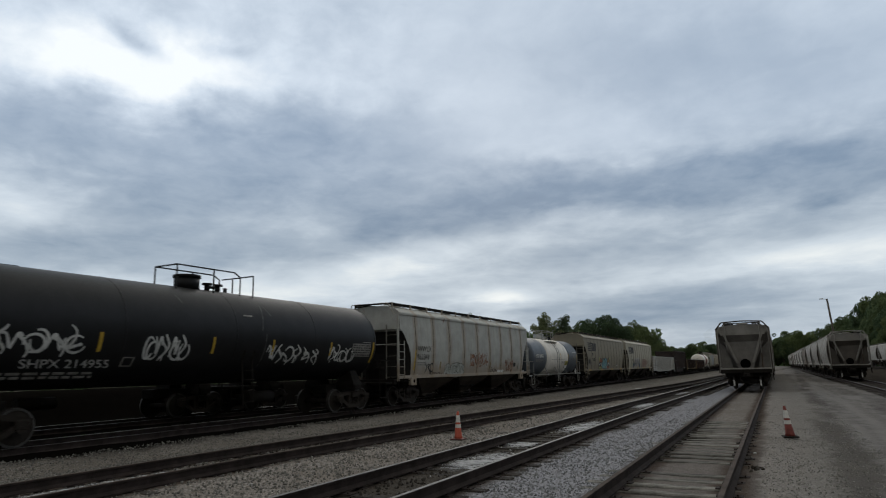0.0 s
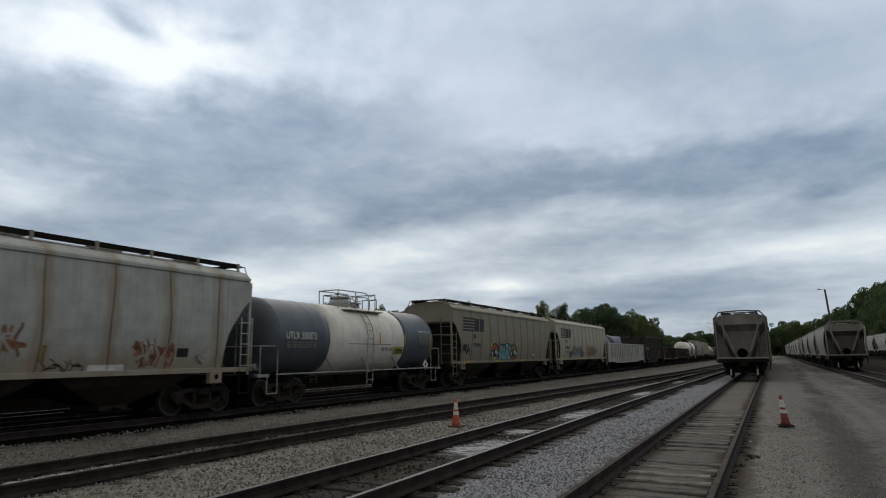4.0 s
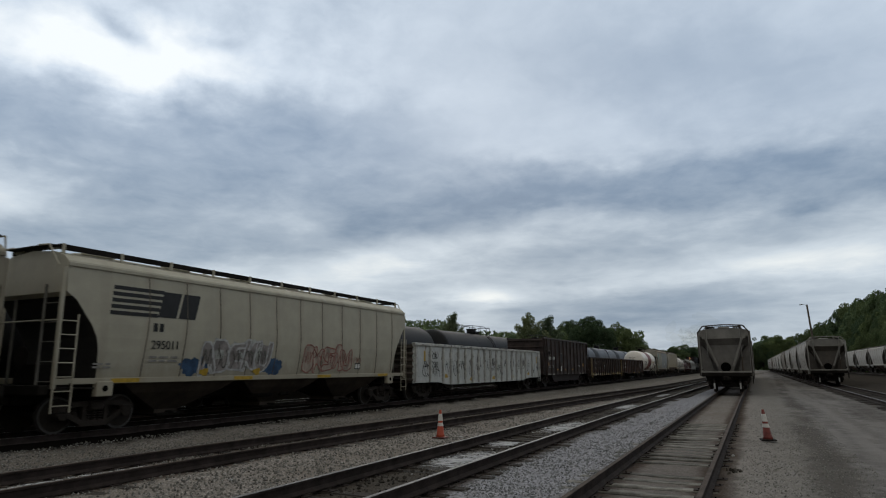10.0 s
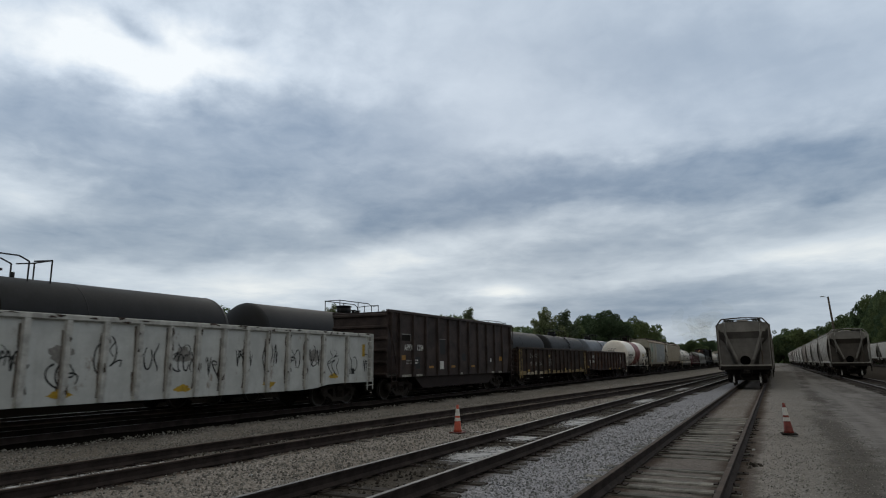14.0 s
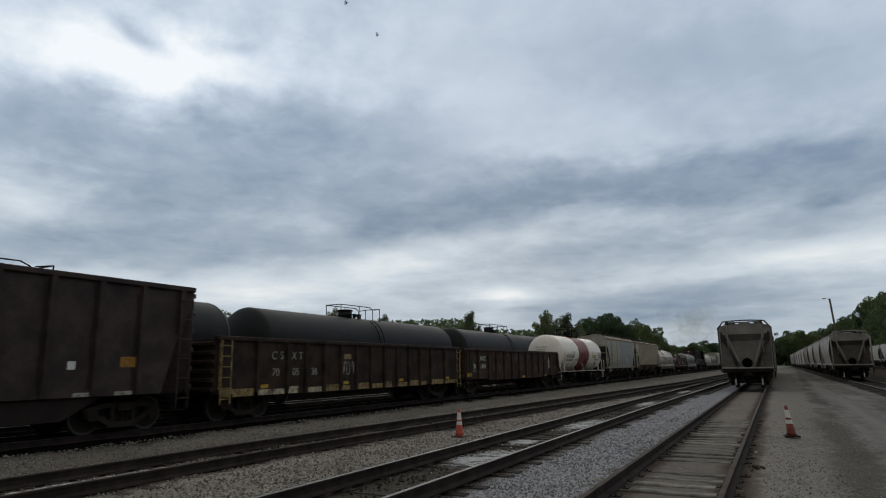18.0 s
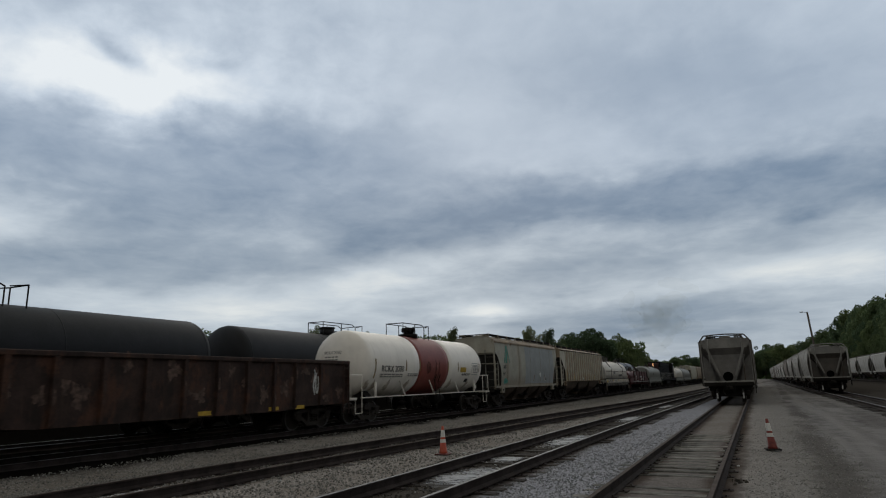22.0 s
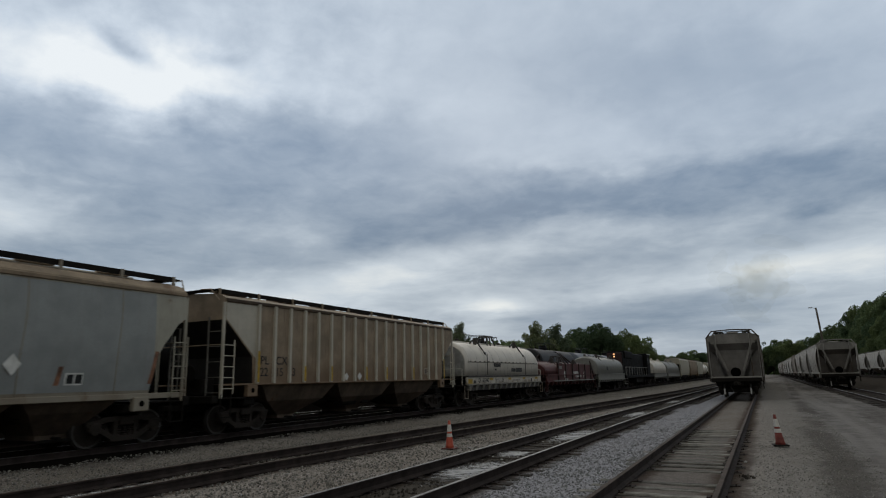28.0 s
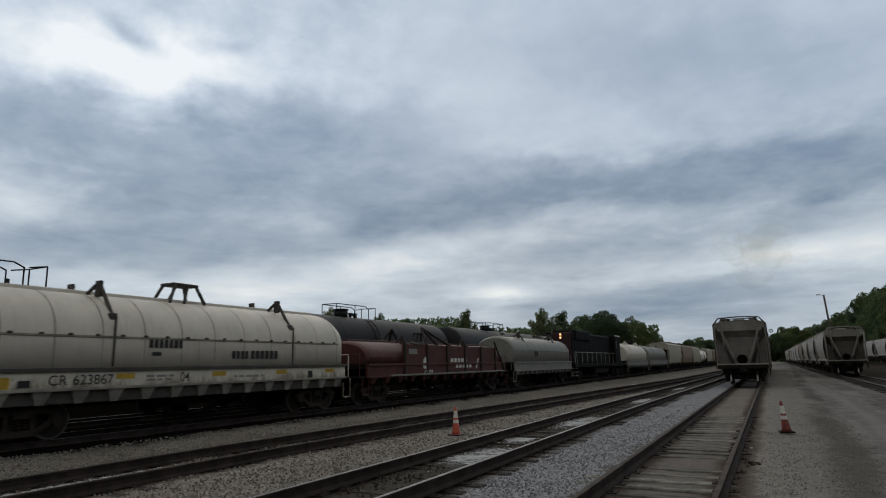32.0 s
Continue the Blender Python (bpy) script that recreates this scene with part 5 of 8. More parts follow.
        pipe(bm, [(x, c - p, z1), (x, c + p * 0.45, z1 + 0.02), (x, c + p * 0.62, z1 - 0.12), (x, c + p * 0.62, z0)], 0.025)
        part("platform_railing", bm, rail_m, car, "bent pipe safety rail")
        bm = B()
        pipe(bm, [(x, c + p * 0.7, z1 - 0.1), (x, c + p, z1)], 0.025)
        part("short_rail", bm, rail_m, car)
    for y in (-p, p):
        bm = B()
        cyl(bm, (-0.38, c + y, z1), (0.62, c + y, z1), 0.025, 6)
        part("cross_rail", bm, rail_m, car)
    for s in (-1, 1):
        bm = B()
        if deck:
            box(bm, s * 0.85 - 0.2, s * 0.85 + 0.2, c - p, c + p, top - 0.24, top - 0.2)
            part("top_walkway", bm, top_mat or rail_mat or dome, car)
    for s in (-1, 1):
        bm = B()
        pts = [(s * (rad + 0.1) * math.cos(a), zc + (rad + 0.1) * math.sin(a)) for a in ((1.0, 0.7, 0.4, 0.1, -0.25) if full_ladder else (-0.3, -0.5))] + [(s * (rad + 0.02), 0.55)]
        for y in (-0.22, 0.22):
            pipe(bm, [(a, lad_y + y, b) for a, b in pts], 0.022)
        for a in ((0.9, 0.68, 0.46, 0.24, 0.02, -0.2) if full_ladder else ()):
            cyl(bm, (s * (rad + 0.1) * math.cos(a), lad_y - 0.22, zc + (rad + 0.1) * math.sin(a)), (s * (rad + 0.1) * math.cos(a), lad_y + 0.22, zc + (rad + 0.1) * math.sin(a)), 0.016, 6)
        for z in (1.7, 1.4, 1.05, 0.7):
            cyl(bm, (s * (rad + 0.06), lad_y - 0.22, z), (s * (rad + 0.06), lad_y + 0.22, z), 0.016, 6)
        part("side_ladder", bm, lad_mat or rail_mat or frame_mat, car)
    bm = B()
    cyl(bm, (0, -0.3, zc - rad - 0.3), (0, -0.3, zc - rad + 0.1), 0.16, 10)
    part("bottom_outlet", bm, "under", car)
    bm = B()
    cyl(bm, (0.5, 1.5, 0.8), (0.5, 2.7, 0.8), 0.2, 12)
    part("air_reservoir", bm, "under", car)
    trucks(car, length, inset, moving=moving)
    surf = lambda z: math.sqrt(max(0.01, rad ** 2 - (z - zc) ** 2))
    return car, surf, h


def gondola(name, label, at, length, z0, z1, mat, posts, belly=0.0, end="ribs", moving=True, load=None, half=1.50, cap=None, post=None, at_y=None, near_ladder=True, slant=False, end_mat=None, tub=None, lad=None):
    car = thing(name, label, "gondola car", "freight train cars", at)
    h = length / 2

    def low(y):
        if slant and abs(y) > h - 0.95:
            return 1.5 + 2.1 * (abs(y) - h + 0.95) / 0.95
        return z0 - belly * smooth01((h - 2.6 - abs(y)) / 1.6)

    ys = sorted([(-1 + 2 * i / 28) * h for i in range(29)] + [q * (h - 0.95 - d) for q in (-1, 1) for d in (0, 0.001) if slant])
    for s in (-1, 1):
        bm = B()
        a, b = s * half, s * (half - 0.06)
        loft(bm, [[(a, y, low(y)), (a, y, z1), (b, y, z1), (b, y, low(y))] for y in ys])
        part("side_wall", fix(bm), mat, car)
        bm = B()
        bbox(bm, s * half - 0.09, s * half + 0.09, -h, h, z1 - 0.05, z1 + 0.09, 0.02)
        part("top_chord", bm, cap or mat, car)
        for y in at_y or [-h + 0.12 + (length - 0.24) * i / posts for i in range(posts + 1)]:
            bm = B()
            w = 0.09
            loft(bm, [[(s * half, y - w, z), (s * (half + d), y - w * 0.75, z), (s * (half + d), y + w * 0.75, z), (s * half, y + w, z)] for z, d in ((low(y) + 0.02, 0.06), (low(y) + 0.4, 0.10), (z1 - 0.04, 0.10))])
            part("side_post", fix(bm), post or mat, car)
    for e in (-1, 1):
        bm = B()
        bbox(bm, -half, half, e * (h - 0.05) - 0.04, e * (h - 0.05) + 0.04, z0, z1, 0.01)
        part("end_wall", bm, end_mat or mat, car)
        for i in range(6 if end == "ribs" else 0):
            z = z0 + 0.15 + (z1 - z0 - 0.3) * i / 5
            bm = B()
            bbox(bm, -half, half, e * h - 0.02 if e > 0 else e * h - 0.10, e * h + 0.10 if e > 0 else e * h + 0.02, z - 0.07, z + 0.07, 0.03)
            part("end_rib", bm, end_mat or post or mat, car)
        if near_ladder or e > 0:
            bm = B()
            ladder(bm, half + 0.14, e * (h - 0.15), e * (h - 0.55), 0.55, z1 - 0.05, 6)
            part("side_ladder", bm, lad or mat, car)
        bm = B()
        pipe(bm, [(half + 0.1, e * (h - 0.2), z0), (half + 0.1, e * (h - 0.2), 0.5), (half + 0.1, e * (h - 0.65), 0.5), (half + 0.1, e * (h - 0.65), z0)], 0.022)
        part("step", bm, "under", car)
    if tub:
        for s in (-1, 1):
            bm = B()
            a, b = sorted((s * 0.45, s * (half - 0.12)))
            loft(bm, [[(a, -tub, z0 + 0.02), (b, -tub, z0 + 0.02), (b, tub, z0 + 0.02), (a, tub, z0 + 0.02)], [(a + 0.08, -tub + 1.0, 0.42), (b - 0.08, -tub + 1.0, 0.42), (b - 0.08, tub - 1.0, 0.42), (a + 0.08, tub - 1.0, 0.42)]])
            part("floor_tub", fix(bm), "postdark", car)
    bm = B()
    bbox(bm, -half + 0.07, half - 0.07, -h + 0.12, h - 0.12, z0 - 0.02, z0 + 0.08, 0.01)
    part("floor", bm, "under", car)
    if load:
        bm = B()
        r = random.Random(5)
        for i in range(160):
            y, x = r.uniform(-h + 1, h - 1), r.uniform(-1.2, 1.2)
            s = r.uniform(0.08, 0.22)
            box(bm, x - s, x + s, y - s * 2, y + s, z0 + 0.1, load + r.uniform(-0.25, 0.12) - 0.25 * abs(y / h))
        part("scrap_load", bm, "truck", car, "loose rusty scrap")
    under(car, length)
    trucks(car, length, moving=moving)
    return car, (lambda z: half), h


def coil_car(name, label, at, length, hood_mat, base_mat, top=3.72, moving=True, hook=True, lines=10, trim=None, shoulder=2.5, shift=0.0, panel=None, seam=None, deep=0.0):
    car = thing(name, label, "coil car", "freight train cars", at)
    h, hb = length / 2, length / 2 - 0.55
    w = 1.42

    zs = shoulder

    def prof(y):
        d = max(0.0, abs(y) - (hb - 0.35)) / 0.35
        k = 1 - 0.16 * d * d
        side = [(w * (1 - 0.04 * d), 1.72), (w * (1 - 0.04 * d), zs)]
        arch = [(w * (1 - 0.04 * d) * math.cos(a), zs + (top - zs) * k * math.sin(a)) for a in [math.pi * i / 16 for i in range(1, 16)]]
        return [(x, y, z) for x, z in side + arch + [(-x, z) for x, z in side[::-1]]]

    bm = B()
    loft(bm, [prof(y) for y in sorted([(-1 + 2 * i / 20) * hb for i in range(21)] + [s * (hb - 0.35 + 0.35 * i / 5) for s in (-1, 1) for i in range(5)])])
    hood = part("hood", fix(bm), hood_mat, car)
    for p in hood.data.polygons:
        p.use_smooth = abs(p.normal.y) < 0.5
    for e in (-1, 1) if seam else ():
        rim = [(x * 0.985, 1.73 + (z - 1.72) * 0.985) for x, _, z in prof(e * hb)]
        bm = B()
        loft(bm, [[(x, e * (hb - 0.01), z) for x, z in rim], [(x * 0.99, e * (hb + 0.008), z) for x, z in rim]])
        part("hood_end", fix(bm), "hoodend", car, "sooty grey end plate")
    for i in range(lines + 1):
        y = -hb + 0.4 + (2 * hb - 0.8) * i / lines
        bm = B()
        a = [(x * 1.006, y, zs + (z - zs) * 1.008 if z > zs else z) for x, _, z in prof(y)]
        thin = 0.013 if seam else 0.02
        loft(bm, [[(x, y - thin, z) for x, _, z in a], [(x, y + thin, z) for x, _, z in a]], caps=False)
        part("hood_seam", bm, seam or hood_mat, car)
    for s in (-1, 1):
        bm = B()
        bbox(bm, s * w - 0.02, s * w + 0.025, -hb + 0.3, hb - 0.3, zs - 0.03, zs + 0.03, 0.008)
        part("hood_flange", bm, seam or hood_mat, car)
        for i in range(18 if seam else 0):
            y = -hb + 0.6 + (2 * hb - 1.2) * i / 17
            bm = B()
            bbox(bm, min(s * w, s * (w + 0.07)), max(s * w, s * (w + 0.07)), y - 0.05, y + 0.05, zs + 0.02, zs + 0.07, 0.01)
            part("hood_clip", bm, "lug", car)
        for y in (-3.5 + shift, 3.5 + shift) if seam else ():
            bm = B()
            bbox(bm, min(s * w, s * (w + 0.03)), max(s * w, s * (w + 0.03)), y - 0.035, y + 0.035, 1.73, zs + 0.55, 0.01)
            part("lifting_strap", bm, "lug", car)
    bm = B()
    bbox(bm, -0.14, 0.14, -hb + 0.4, hb - 0.4, top - 0.02, top + 0.09, 0.02)
    part("ridge_beam", bm, hood_mat, car)
    # lifting lugs, centre lifting frame
    for y in (-3.5 + shift, 3.5 + shift):
        for s in (-1, 1):
            bm = B()
            pipe(bm, [(s * 0.30, y - 0.12, top - 0.02), (s * 0.62, y, top + 0.30), (s * 1.22, y + 0.02, top - 0.62)], 0.055)
            bbox(bm, min(s * 0.5, s * 0.74), max(s * 0.5, s * 0.74), y - 0.05, y + 0.05, top - 0.1, top + 0.34, 0.02)
            bbox(bm, s * 1.26 - 0.06, s * 1.26 + 0.06, y - 0.1, y + 0.12, top - 0.78, top - 0.58, 0.02)
            part("lifting_lug", bm, hood_mat if trim is None else trim, car)
    if hook:
        bm = B()
        for s in (-1, 1):
            for yy in (-1, 1):
                pipe(bm, [(s * 0.42, shift - 0.35 + yy * 0.68, top - 0.04), (s * 0.28, shift - 0.35 + yy * 0.4, top + 0.55)], 0.055)
            pipe(bm, [(s * 0.42, shift - 0.5, top - 0.04), (s * 0.28, shift - 0.27, top + 0.55)], 0.05)
        bbox(bm, -0.32, 0.32, shift - 0.85, shift + 0.15, top + 0.52, top + 0.61, 0.03)
        part("lifting_frame", bm, trim or hood_mat, car)
    # base
    for s in (-1, 1):
        bm = B()
        bbox(bm, s * 1.46 - 0.06, s * 1.46 + 0.06, -h + 0.5, h - 0.5, 1.16 - deep, 1.66, 0.015)
        part("side_sill", bm, base_mat, car)
        for z0, z1, flange in ((1.62, 1.72, "lug" if seam else base_mat), (1.12 - deep, 1.19 - deep, "sillgrime" if seam else base_mat)):
            bm = B()
            bbox(bm, s * 1.5 - 0.09, s * 1.5 + 0.09, -h + 0.5, h - 0.5, z0, z1, 0.01)
            part("sill_flange", bm, flange, car)
        if deep:
            bm = B()
            bbox(bm, s * 1.36 - 0.08, s * 1.36 + 0.08, -h + 0.6, h - 0.6, 0.86, 1.12 - deep, 0.02)
            part("lower_sill", bm, "lug", car)
        for i in range(14):
            y = -h + 1.0 + i * (length - 2.0) / 13
            bm = B()
            loft(bm, [[(s * 1.45, y - 0.1, 0.86), (s * 1.45, y + 0.1, 0.86), (s * 1.3, y + 0.12, 0.86), (s * 1.3, y - 0.12, 0.86)], [(s * 1.55, y - 0.22, 1.13 - deep), (s * 1.55, y + 0.22, 1.13 - deep), (s * 1.3, y + 0.22, 1.13 - deep), (s * 1.3, y - 0.22, 1.13 - deep)]])
            part("sill_bracket", fix(bm), "sillgrime" if seam else base_mat, car)
    bm = B()
    bbox(bm, -1.4, 1.4, -h + 0.5, h - 0.5, 1.5, 1.7, 0.02)
    part("deck", bm, "under", car)
    for e in (-1, 1):
        bm = B()
        bbox(bm, -1.45, 1.45, e * (h - 0.28) - 0.26, e * (h - 0.28) + 0.26, 1.12, 1.2, 0.015)
        part("end_platform", bm, "under", car)
        bm = B()
        pipe(bm, [(-1.38, e * (h - 0.1), 1.2), (-1.38, e * (h - 0.1), 2.1), (1.38, e * (h - 0.1), 2.1), (1.38, e * (h - 0.1), 1.2)], 0.022)
        pipe(bm, [(1.5, e * (h - 0.15), 1.15), (1.5, e * (h - 0.15), 0.45), (1.5, e * (h - 0.6), 0.45), (1.5, e * (h - 0.6), 1.0)], 0.025)
        part("end_handrail", bm, base_mat, car)
    if panel:
        y0, y1, z0, z1, pm = panel
        for s in (-1, 1):
            bm = B()
            loft(bm, [[(s * 1.46, y0, z0), (s * 1.46, y1 + 0.6, z0), (s * 1.46, y1, z1), (s * 1.46, y0, z1)], [(s * 1.53, y0, z0), (s * 1.53, y1 + 0.6, z0), (s * 1.53, y1, z1), (s * 1.53, y0, z1)]])
            part("side_wall", fix(bm), pm, car)
            for i in range(6):
                y = y0 + 0.1 + (y1 - y0 - 0.2) * i / 5
                bm = B()
                bbox(bm, s * 1.56 - 0.05, s * 1.56 + 0.05, y - 0.07, y + 0.07, z0 - 0.3, z1 + 0.03, 0.015)
                part("side_post", bm, "postdark", car)
            bm = B()
            pipe(bm, [(s * 1.55, y1 - 0.2, z1 + 0.35), (s * 1.55, y1 + 1.3, z0)], 0.06)
            pipe(bm, [(s * 0.9, y0 + 1.8, top), (s * 1.5, y0 + 1.3, z1), (s * 0.9, y0 + 3.4, top)], 0.06)
            part("brace", bm, "postdark", car)
            bm = B()
            bbox(bm, s * 1.57 - 0.07, s * 1.57 + 0.07, y0 - 1.2, y1 + 1.2, z0 - 0.1, z0 - 0.02, 0.012)
            part("sill_flange", bm, "coilgrey", car, "pale worn sill flange")
            bm = B()
            pipe(bm, [(s * 1.5, y0 + 2.3, z1), (s * 0.9, y0 + 2.9, top + 0.75), (s * 1.5, y0 + 4.9, z1)], 0.07)
            pipe(bm, [(s * 0.9, y0 + 2.9, top + 0.75), (s * 1.5, y0 + 3.5, z1)], 0.07)
            part("trestle", bm, "postdark", car, "dark steel trestle over the load")
    under(car, length)
    trucks(car, length, moving=moving)
    return car, (lambda z: w + 0.02 if z < zs else w * math.sqrt(max(0.05, 1 - ((z - zs) / (top - zs)) ** 2)) + 0.01), h


def locomotive(at):
    car = thing("locomotive", "black diesel locomotive with a red hood end and lit headlights", "locomotive", "freight train cars", at)
    h = 10.8
    bm = B()
    bbox(bm, -1.5, 1.5, -h, h, 1.15, 1.5, 0.03)
    part("deck", bm, "loco", car)
    bm = B()
    bbox(bm, -0.95, 0.95, -h + 1.1, 5.6, 1.5, 4.35, 0.12)
    bbox(bm, -1.1, 1.1, -h + 2.0, -3.5, 3.6, 4.55, 0.1)
    part("long_hood", bm, "loco", car)
    bm = B()
    bbox(bm, -0.9, 0.9, -h + 0.98, -h + 1.14, 1.55, 4.3, 0.06)
    part("hood_end", bm, "locored", car, "dull red hood end")
    bm = B()
    bbox(bm, -1.5, 1.5, 5.6, 8.2, 1.5, 4.55, 0.12)
    part("cab", bm, "loco", car)
    bm = B()
    bbox(bm, -0.85, 0.85, 8.2, h - 1.2, 1.5, 2.9, 0.15)
    part("short_hood", bm, "loco", car)
    for s in (-1, 1):
        bm = B()
        plate(bm, s * 1.505, 5.95, 6.75, 3.05, 3.85)
        part("cab_window", bm, "black", car)
        bm = B()
        bbox(bm, s * 1.53 - 0.03, s * 1.53 + 0.03, 5.6, 8.25, 4.38, 4.46, 0.01)
        part("roof_drip_rail", bm, "bars", car)
        bm = B()
        pipe(bm, [(s * 1.45, -h + 0.2, 1.5), (s * 1.45, -h + 0.2, 2.5), (s * 1.45, 5.5, 2.5)], 0.025)
        for i in range(9):
            cyl(bm, (s * 1.45, -h + 0.8 + i * 1.8, 1.5), (s * 1.45, -h + 0.8 + i * 1.8, 2.5), 0.022, 6)
        part("walkway_handrail", bm, "railgrey", car)
        bm = B()
        for i in range(4):
            bbox(bm, s * 1.1, s * 1.5, -h + 0.1, -h + 0.75, 0.45 + 0.3 * i, 0.49 + 0.3 * i, 0.01)
        part("steps", bm, "railgrey", car)
        for i in range(7):
            bm = B()
            plate(bm, s * 0.955, -h + 2.0 + i * 1.75, -h + 3.5 + i * 1.75, 1.65, 3.4, 0.012)
            part("hood_door", bm, "loco", car)
    bm = B()
    for x in (-0.0,):
        for z in (3.83, 4.12):
            cyl(bm, (x, -h + 0.9, z), (x, -h + 0.98, z), 0.08, 12)
    part("headlight", bm, "lamplit", car, "lit twin headlight")
    bm = B()
    bbox(bm, -0.25, 0.25, -h + 0.93, -h + 1.0, 3.66, 4.3, 0.03)
    part("headlight_housing", bm, "locored", car)
    bm = B()
    cyl(bm, (0, -1.5, 4.3), (0, -1.5, 4.62), 0.3, 12)
    part("exhaust_stack", bm, "under", car)
    bm = B()
    bbox(bm, -1.3, 1.3, -3, 2.6, 0.45, 1.15, 0.12)
    part("fuel_tank", bm, "under", car)
    under(car, 21.6)
    trucks(car, 21.6, 2.6)
    return car

# ---- the moving train ----
X_MAIN = TRACK_X["main"]
# seconds and metres travelled towards the camera
TRAVEL = [(0.0, 0.00), (1.0, 6.55), (2.0, 13.15), (3.0, 19.76), (3.5, 23.07), (5.5, 36.30), (6.0, 39.61), (7.0, 46.17), (8.0, 52.58), (9.0, 59.01), (10.0, 65.57), (11.0, 72.03), (12.0, 78.49), (13.0, 84.94), (14.0, 91.20), (14.5, 94.34), (16.5, 107.18), (17.0, 110.46), (18.0, 117.04), (19.0, 123.69), (20.0, 130.23), (21.0, 136.59), (22.0, 143.27), (23.0, 149.78), (24.0, 156.22), (25.0, 162.95), (25.5, 166.30), (27.5, 179.56), (28.0, 182.84), (29.0, 189.39), (30.0, 195.70), (31.0, 202.06), (32.0, 208.46)]
CARS = []


def spot(a, b):
    """Remembers the middle of a car that stands between a and b at the start."""
    CARS.append((a + b) / 2)
    return pose(X_MAIN, (a + b) / 2, 0)


TRAIN = []


def put(made):
    TRAIN.append(made[0] if isinstance(made, tuple) else made)
    return made


c1, s1, h1 = put(tank("tank_car", "black tank car with white graffiti and stencilled numbers", spot(5.4, 24.4), 19.0, 17.0, 1.53, 2.83, [(-8.5, 8.5, "black")], platform=1.62, dome_y=-0.09, man=-0.71, lad_y=0.55, inset=2.5, rings=5, full_ladder=False))
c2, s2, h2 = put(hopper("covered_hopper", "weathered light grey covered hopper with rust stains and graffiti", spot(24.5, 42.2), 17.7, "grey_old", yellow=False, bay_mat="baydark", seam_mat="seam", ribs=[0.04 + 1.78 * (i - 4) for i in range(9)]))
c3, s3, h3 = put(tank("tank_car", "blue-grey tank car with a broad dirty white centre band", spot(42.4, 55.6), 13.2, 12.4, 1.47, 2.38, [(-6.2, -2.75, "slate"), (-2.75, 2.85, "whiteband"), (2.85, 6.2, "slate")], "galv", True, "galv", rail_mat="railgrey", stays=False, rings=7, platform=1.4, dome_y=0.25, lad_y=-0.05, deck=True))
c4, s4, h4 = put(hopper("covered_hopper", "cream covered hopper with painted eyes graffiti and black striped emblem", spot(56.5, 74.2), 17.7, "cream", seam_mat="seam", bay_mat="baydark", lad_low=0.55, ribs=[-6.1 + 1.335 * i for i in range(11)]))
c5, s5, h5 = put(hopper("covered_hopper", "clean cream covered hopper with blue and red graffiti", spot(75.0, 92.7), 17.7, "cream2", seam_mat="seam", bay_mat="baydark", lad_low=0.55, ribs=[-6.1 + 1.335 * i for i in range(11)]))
c6, s6, h6 = put(gondola("gondola", "long chalky white gondola covered in black scrawls", spot(93.3, 113.8), 20.5, 0.86, 2.76, "gonwhite", 17, 0.17, post="gonpost", cap="gonpost", near_ladder=False, end_mat="gonend",
                         at_y=[-10.06, -8.45, -6.92] + [-5.93 + 0.988 * i for i in range(13)] + [6.92, 8.45, 10.06]))
c7, s7, h7 = put(gondola("coal_gondola", "tall brown-black coal gondola with riveted side posts", spot(115.0, 130.1), 15.1, 0.98, 3.92, "gondark", 12, 0.0, slant=True, tub=5.0, at_y=[-7.3, -6.55, -5.3] + [-4.06 + 1.237 * i for i in range(9)] + [7.1]))
c8, s8, h8 = put(gondola("gondola", "rusty dark gondola with faded yellow sill patches and scrap inside", spot(131.0, 147.9), 16.9, 0.85, 2.55, "gonrust", 16, 0.12, load=2.5, lad="patch", at_y=[-8.3, -6.66, -5.2] + [-4.2 + 1.04 * i for i in range(9)] + [5.2, 6.66, 8.3]))
POSTS9 = [-8.33, -6.55, -5.05] + [-3.9 + 1.3 * i for i in range(7)] + [5.05, 6.55, 8.33]
c9, s9, h9 = put(gondola("gondola", "rusty brown gondola with white stencilled numbers", spot(148.4, 165.3), 16.9, 0.9, 2.52, "gonred", 12, 0.12, at_y=POSTS9))
c10, s10, h10 = put(tank("tank_car", "white tank car with a brick red centre band", spot(165.5, 181.0), 15.5, 13.5, 1.53, 2.56, [(-6.75, -1.75, "white"), (-1.75, 1.65, "redband"), (1.65, 6.75, "white")], "white", True, "under", rail_mat="white", platform=1.42, dome_y=-0.37, man=-0.83, full_ladder=False, lad_y=0.3, manway=False, lad_mat="under", top_mat="under"))
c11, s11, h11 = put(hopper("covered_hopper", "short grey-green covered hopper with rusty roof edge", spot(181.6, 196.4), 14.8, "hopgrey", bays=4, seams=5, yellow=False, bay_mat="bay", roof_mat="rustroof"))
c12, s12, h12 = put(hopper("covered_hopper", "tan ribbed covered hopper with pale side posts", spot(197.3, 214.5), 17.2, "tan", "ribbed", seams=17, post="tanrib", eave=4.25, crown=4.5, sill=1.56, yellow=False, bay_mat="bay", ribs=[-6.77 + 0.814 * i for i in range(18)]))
c13, s13, h13 = put(coil_car("coil_car", "cream steel-coil car with a rounded lifting hood", spot(215.5, 229.8), 14.3, "coil", "coilbase", shift=0.1, seam="hoodseam", trim="lug", deep=-0.05))
c14, s14, h14 = put(coil_car("coil_car", "maroon coil car with a dark rounded hood", spot(230.4, 247.0), 16.6, "redcar", "redcar", top=2.74, shoulder=2.0, trim="lug", panel=(-4.9, 6.2, 1.25, 2.6, "redcar")))
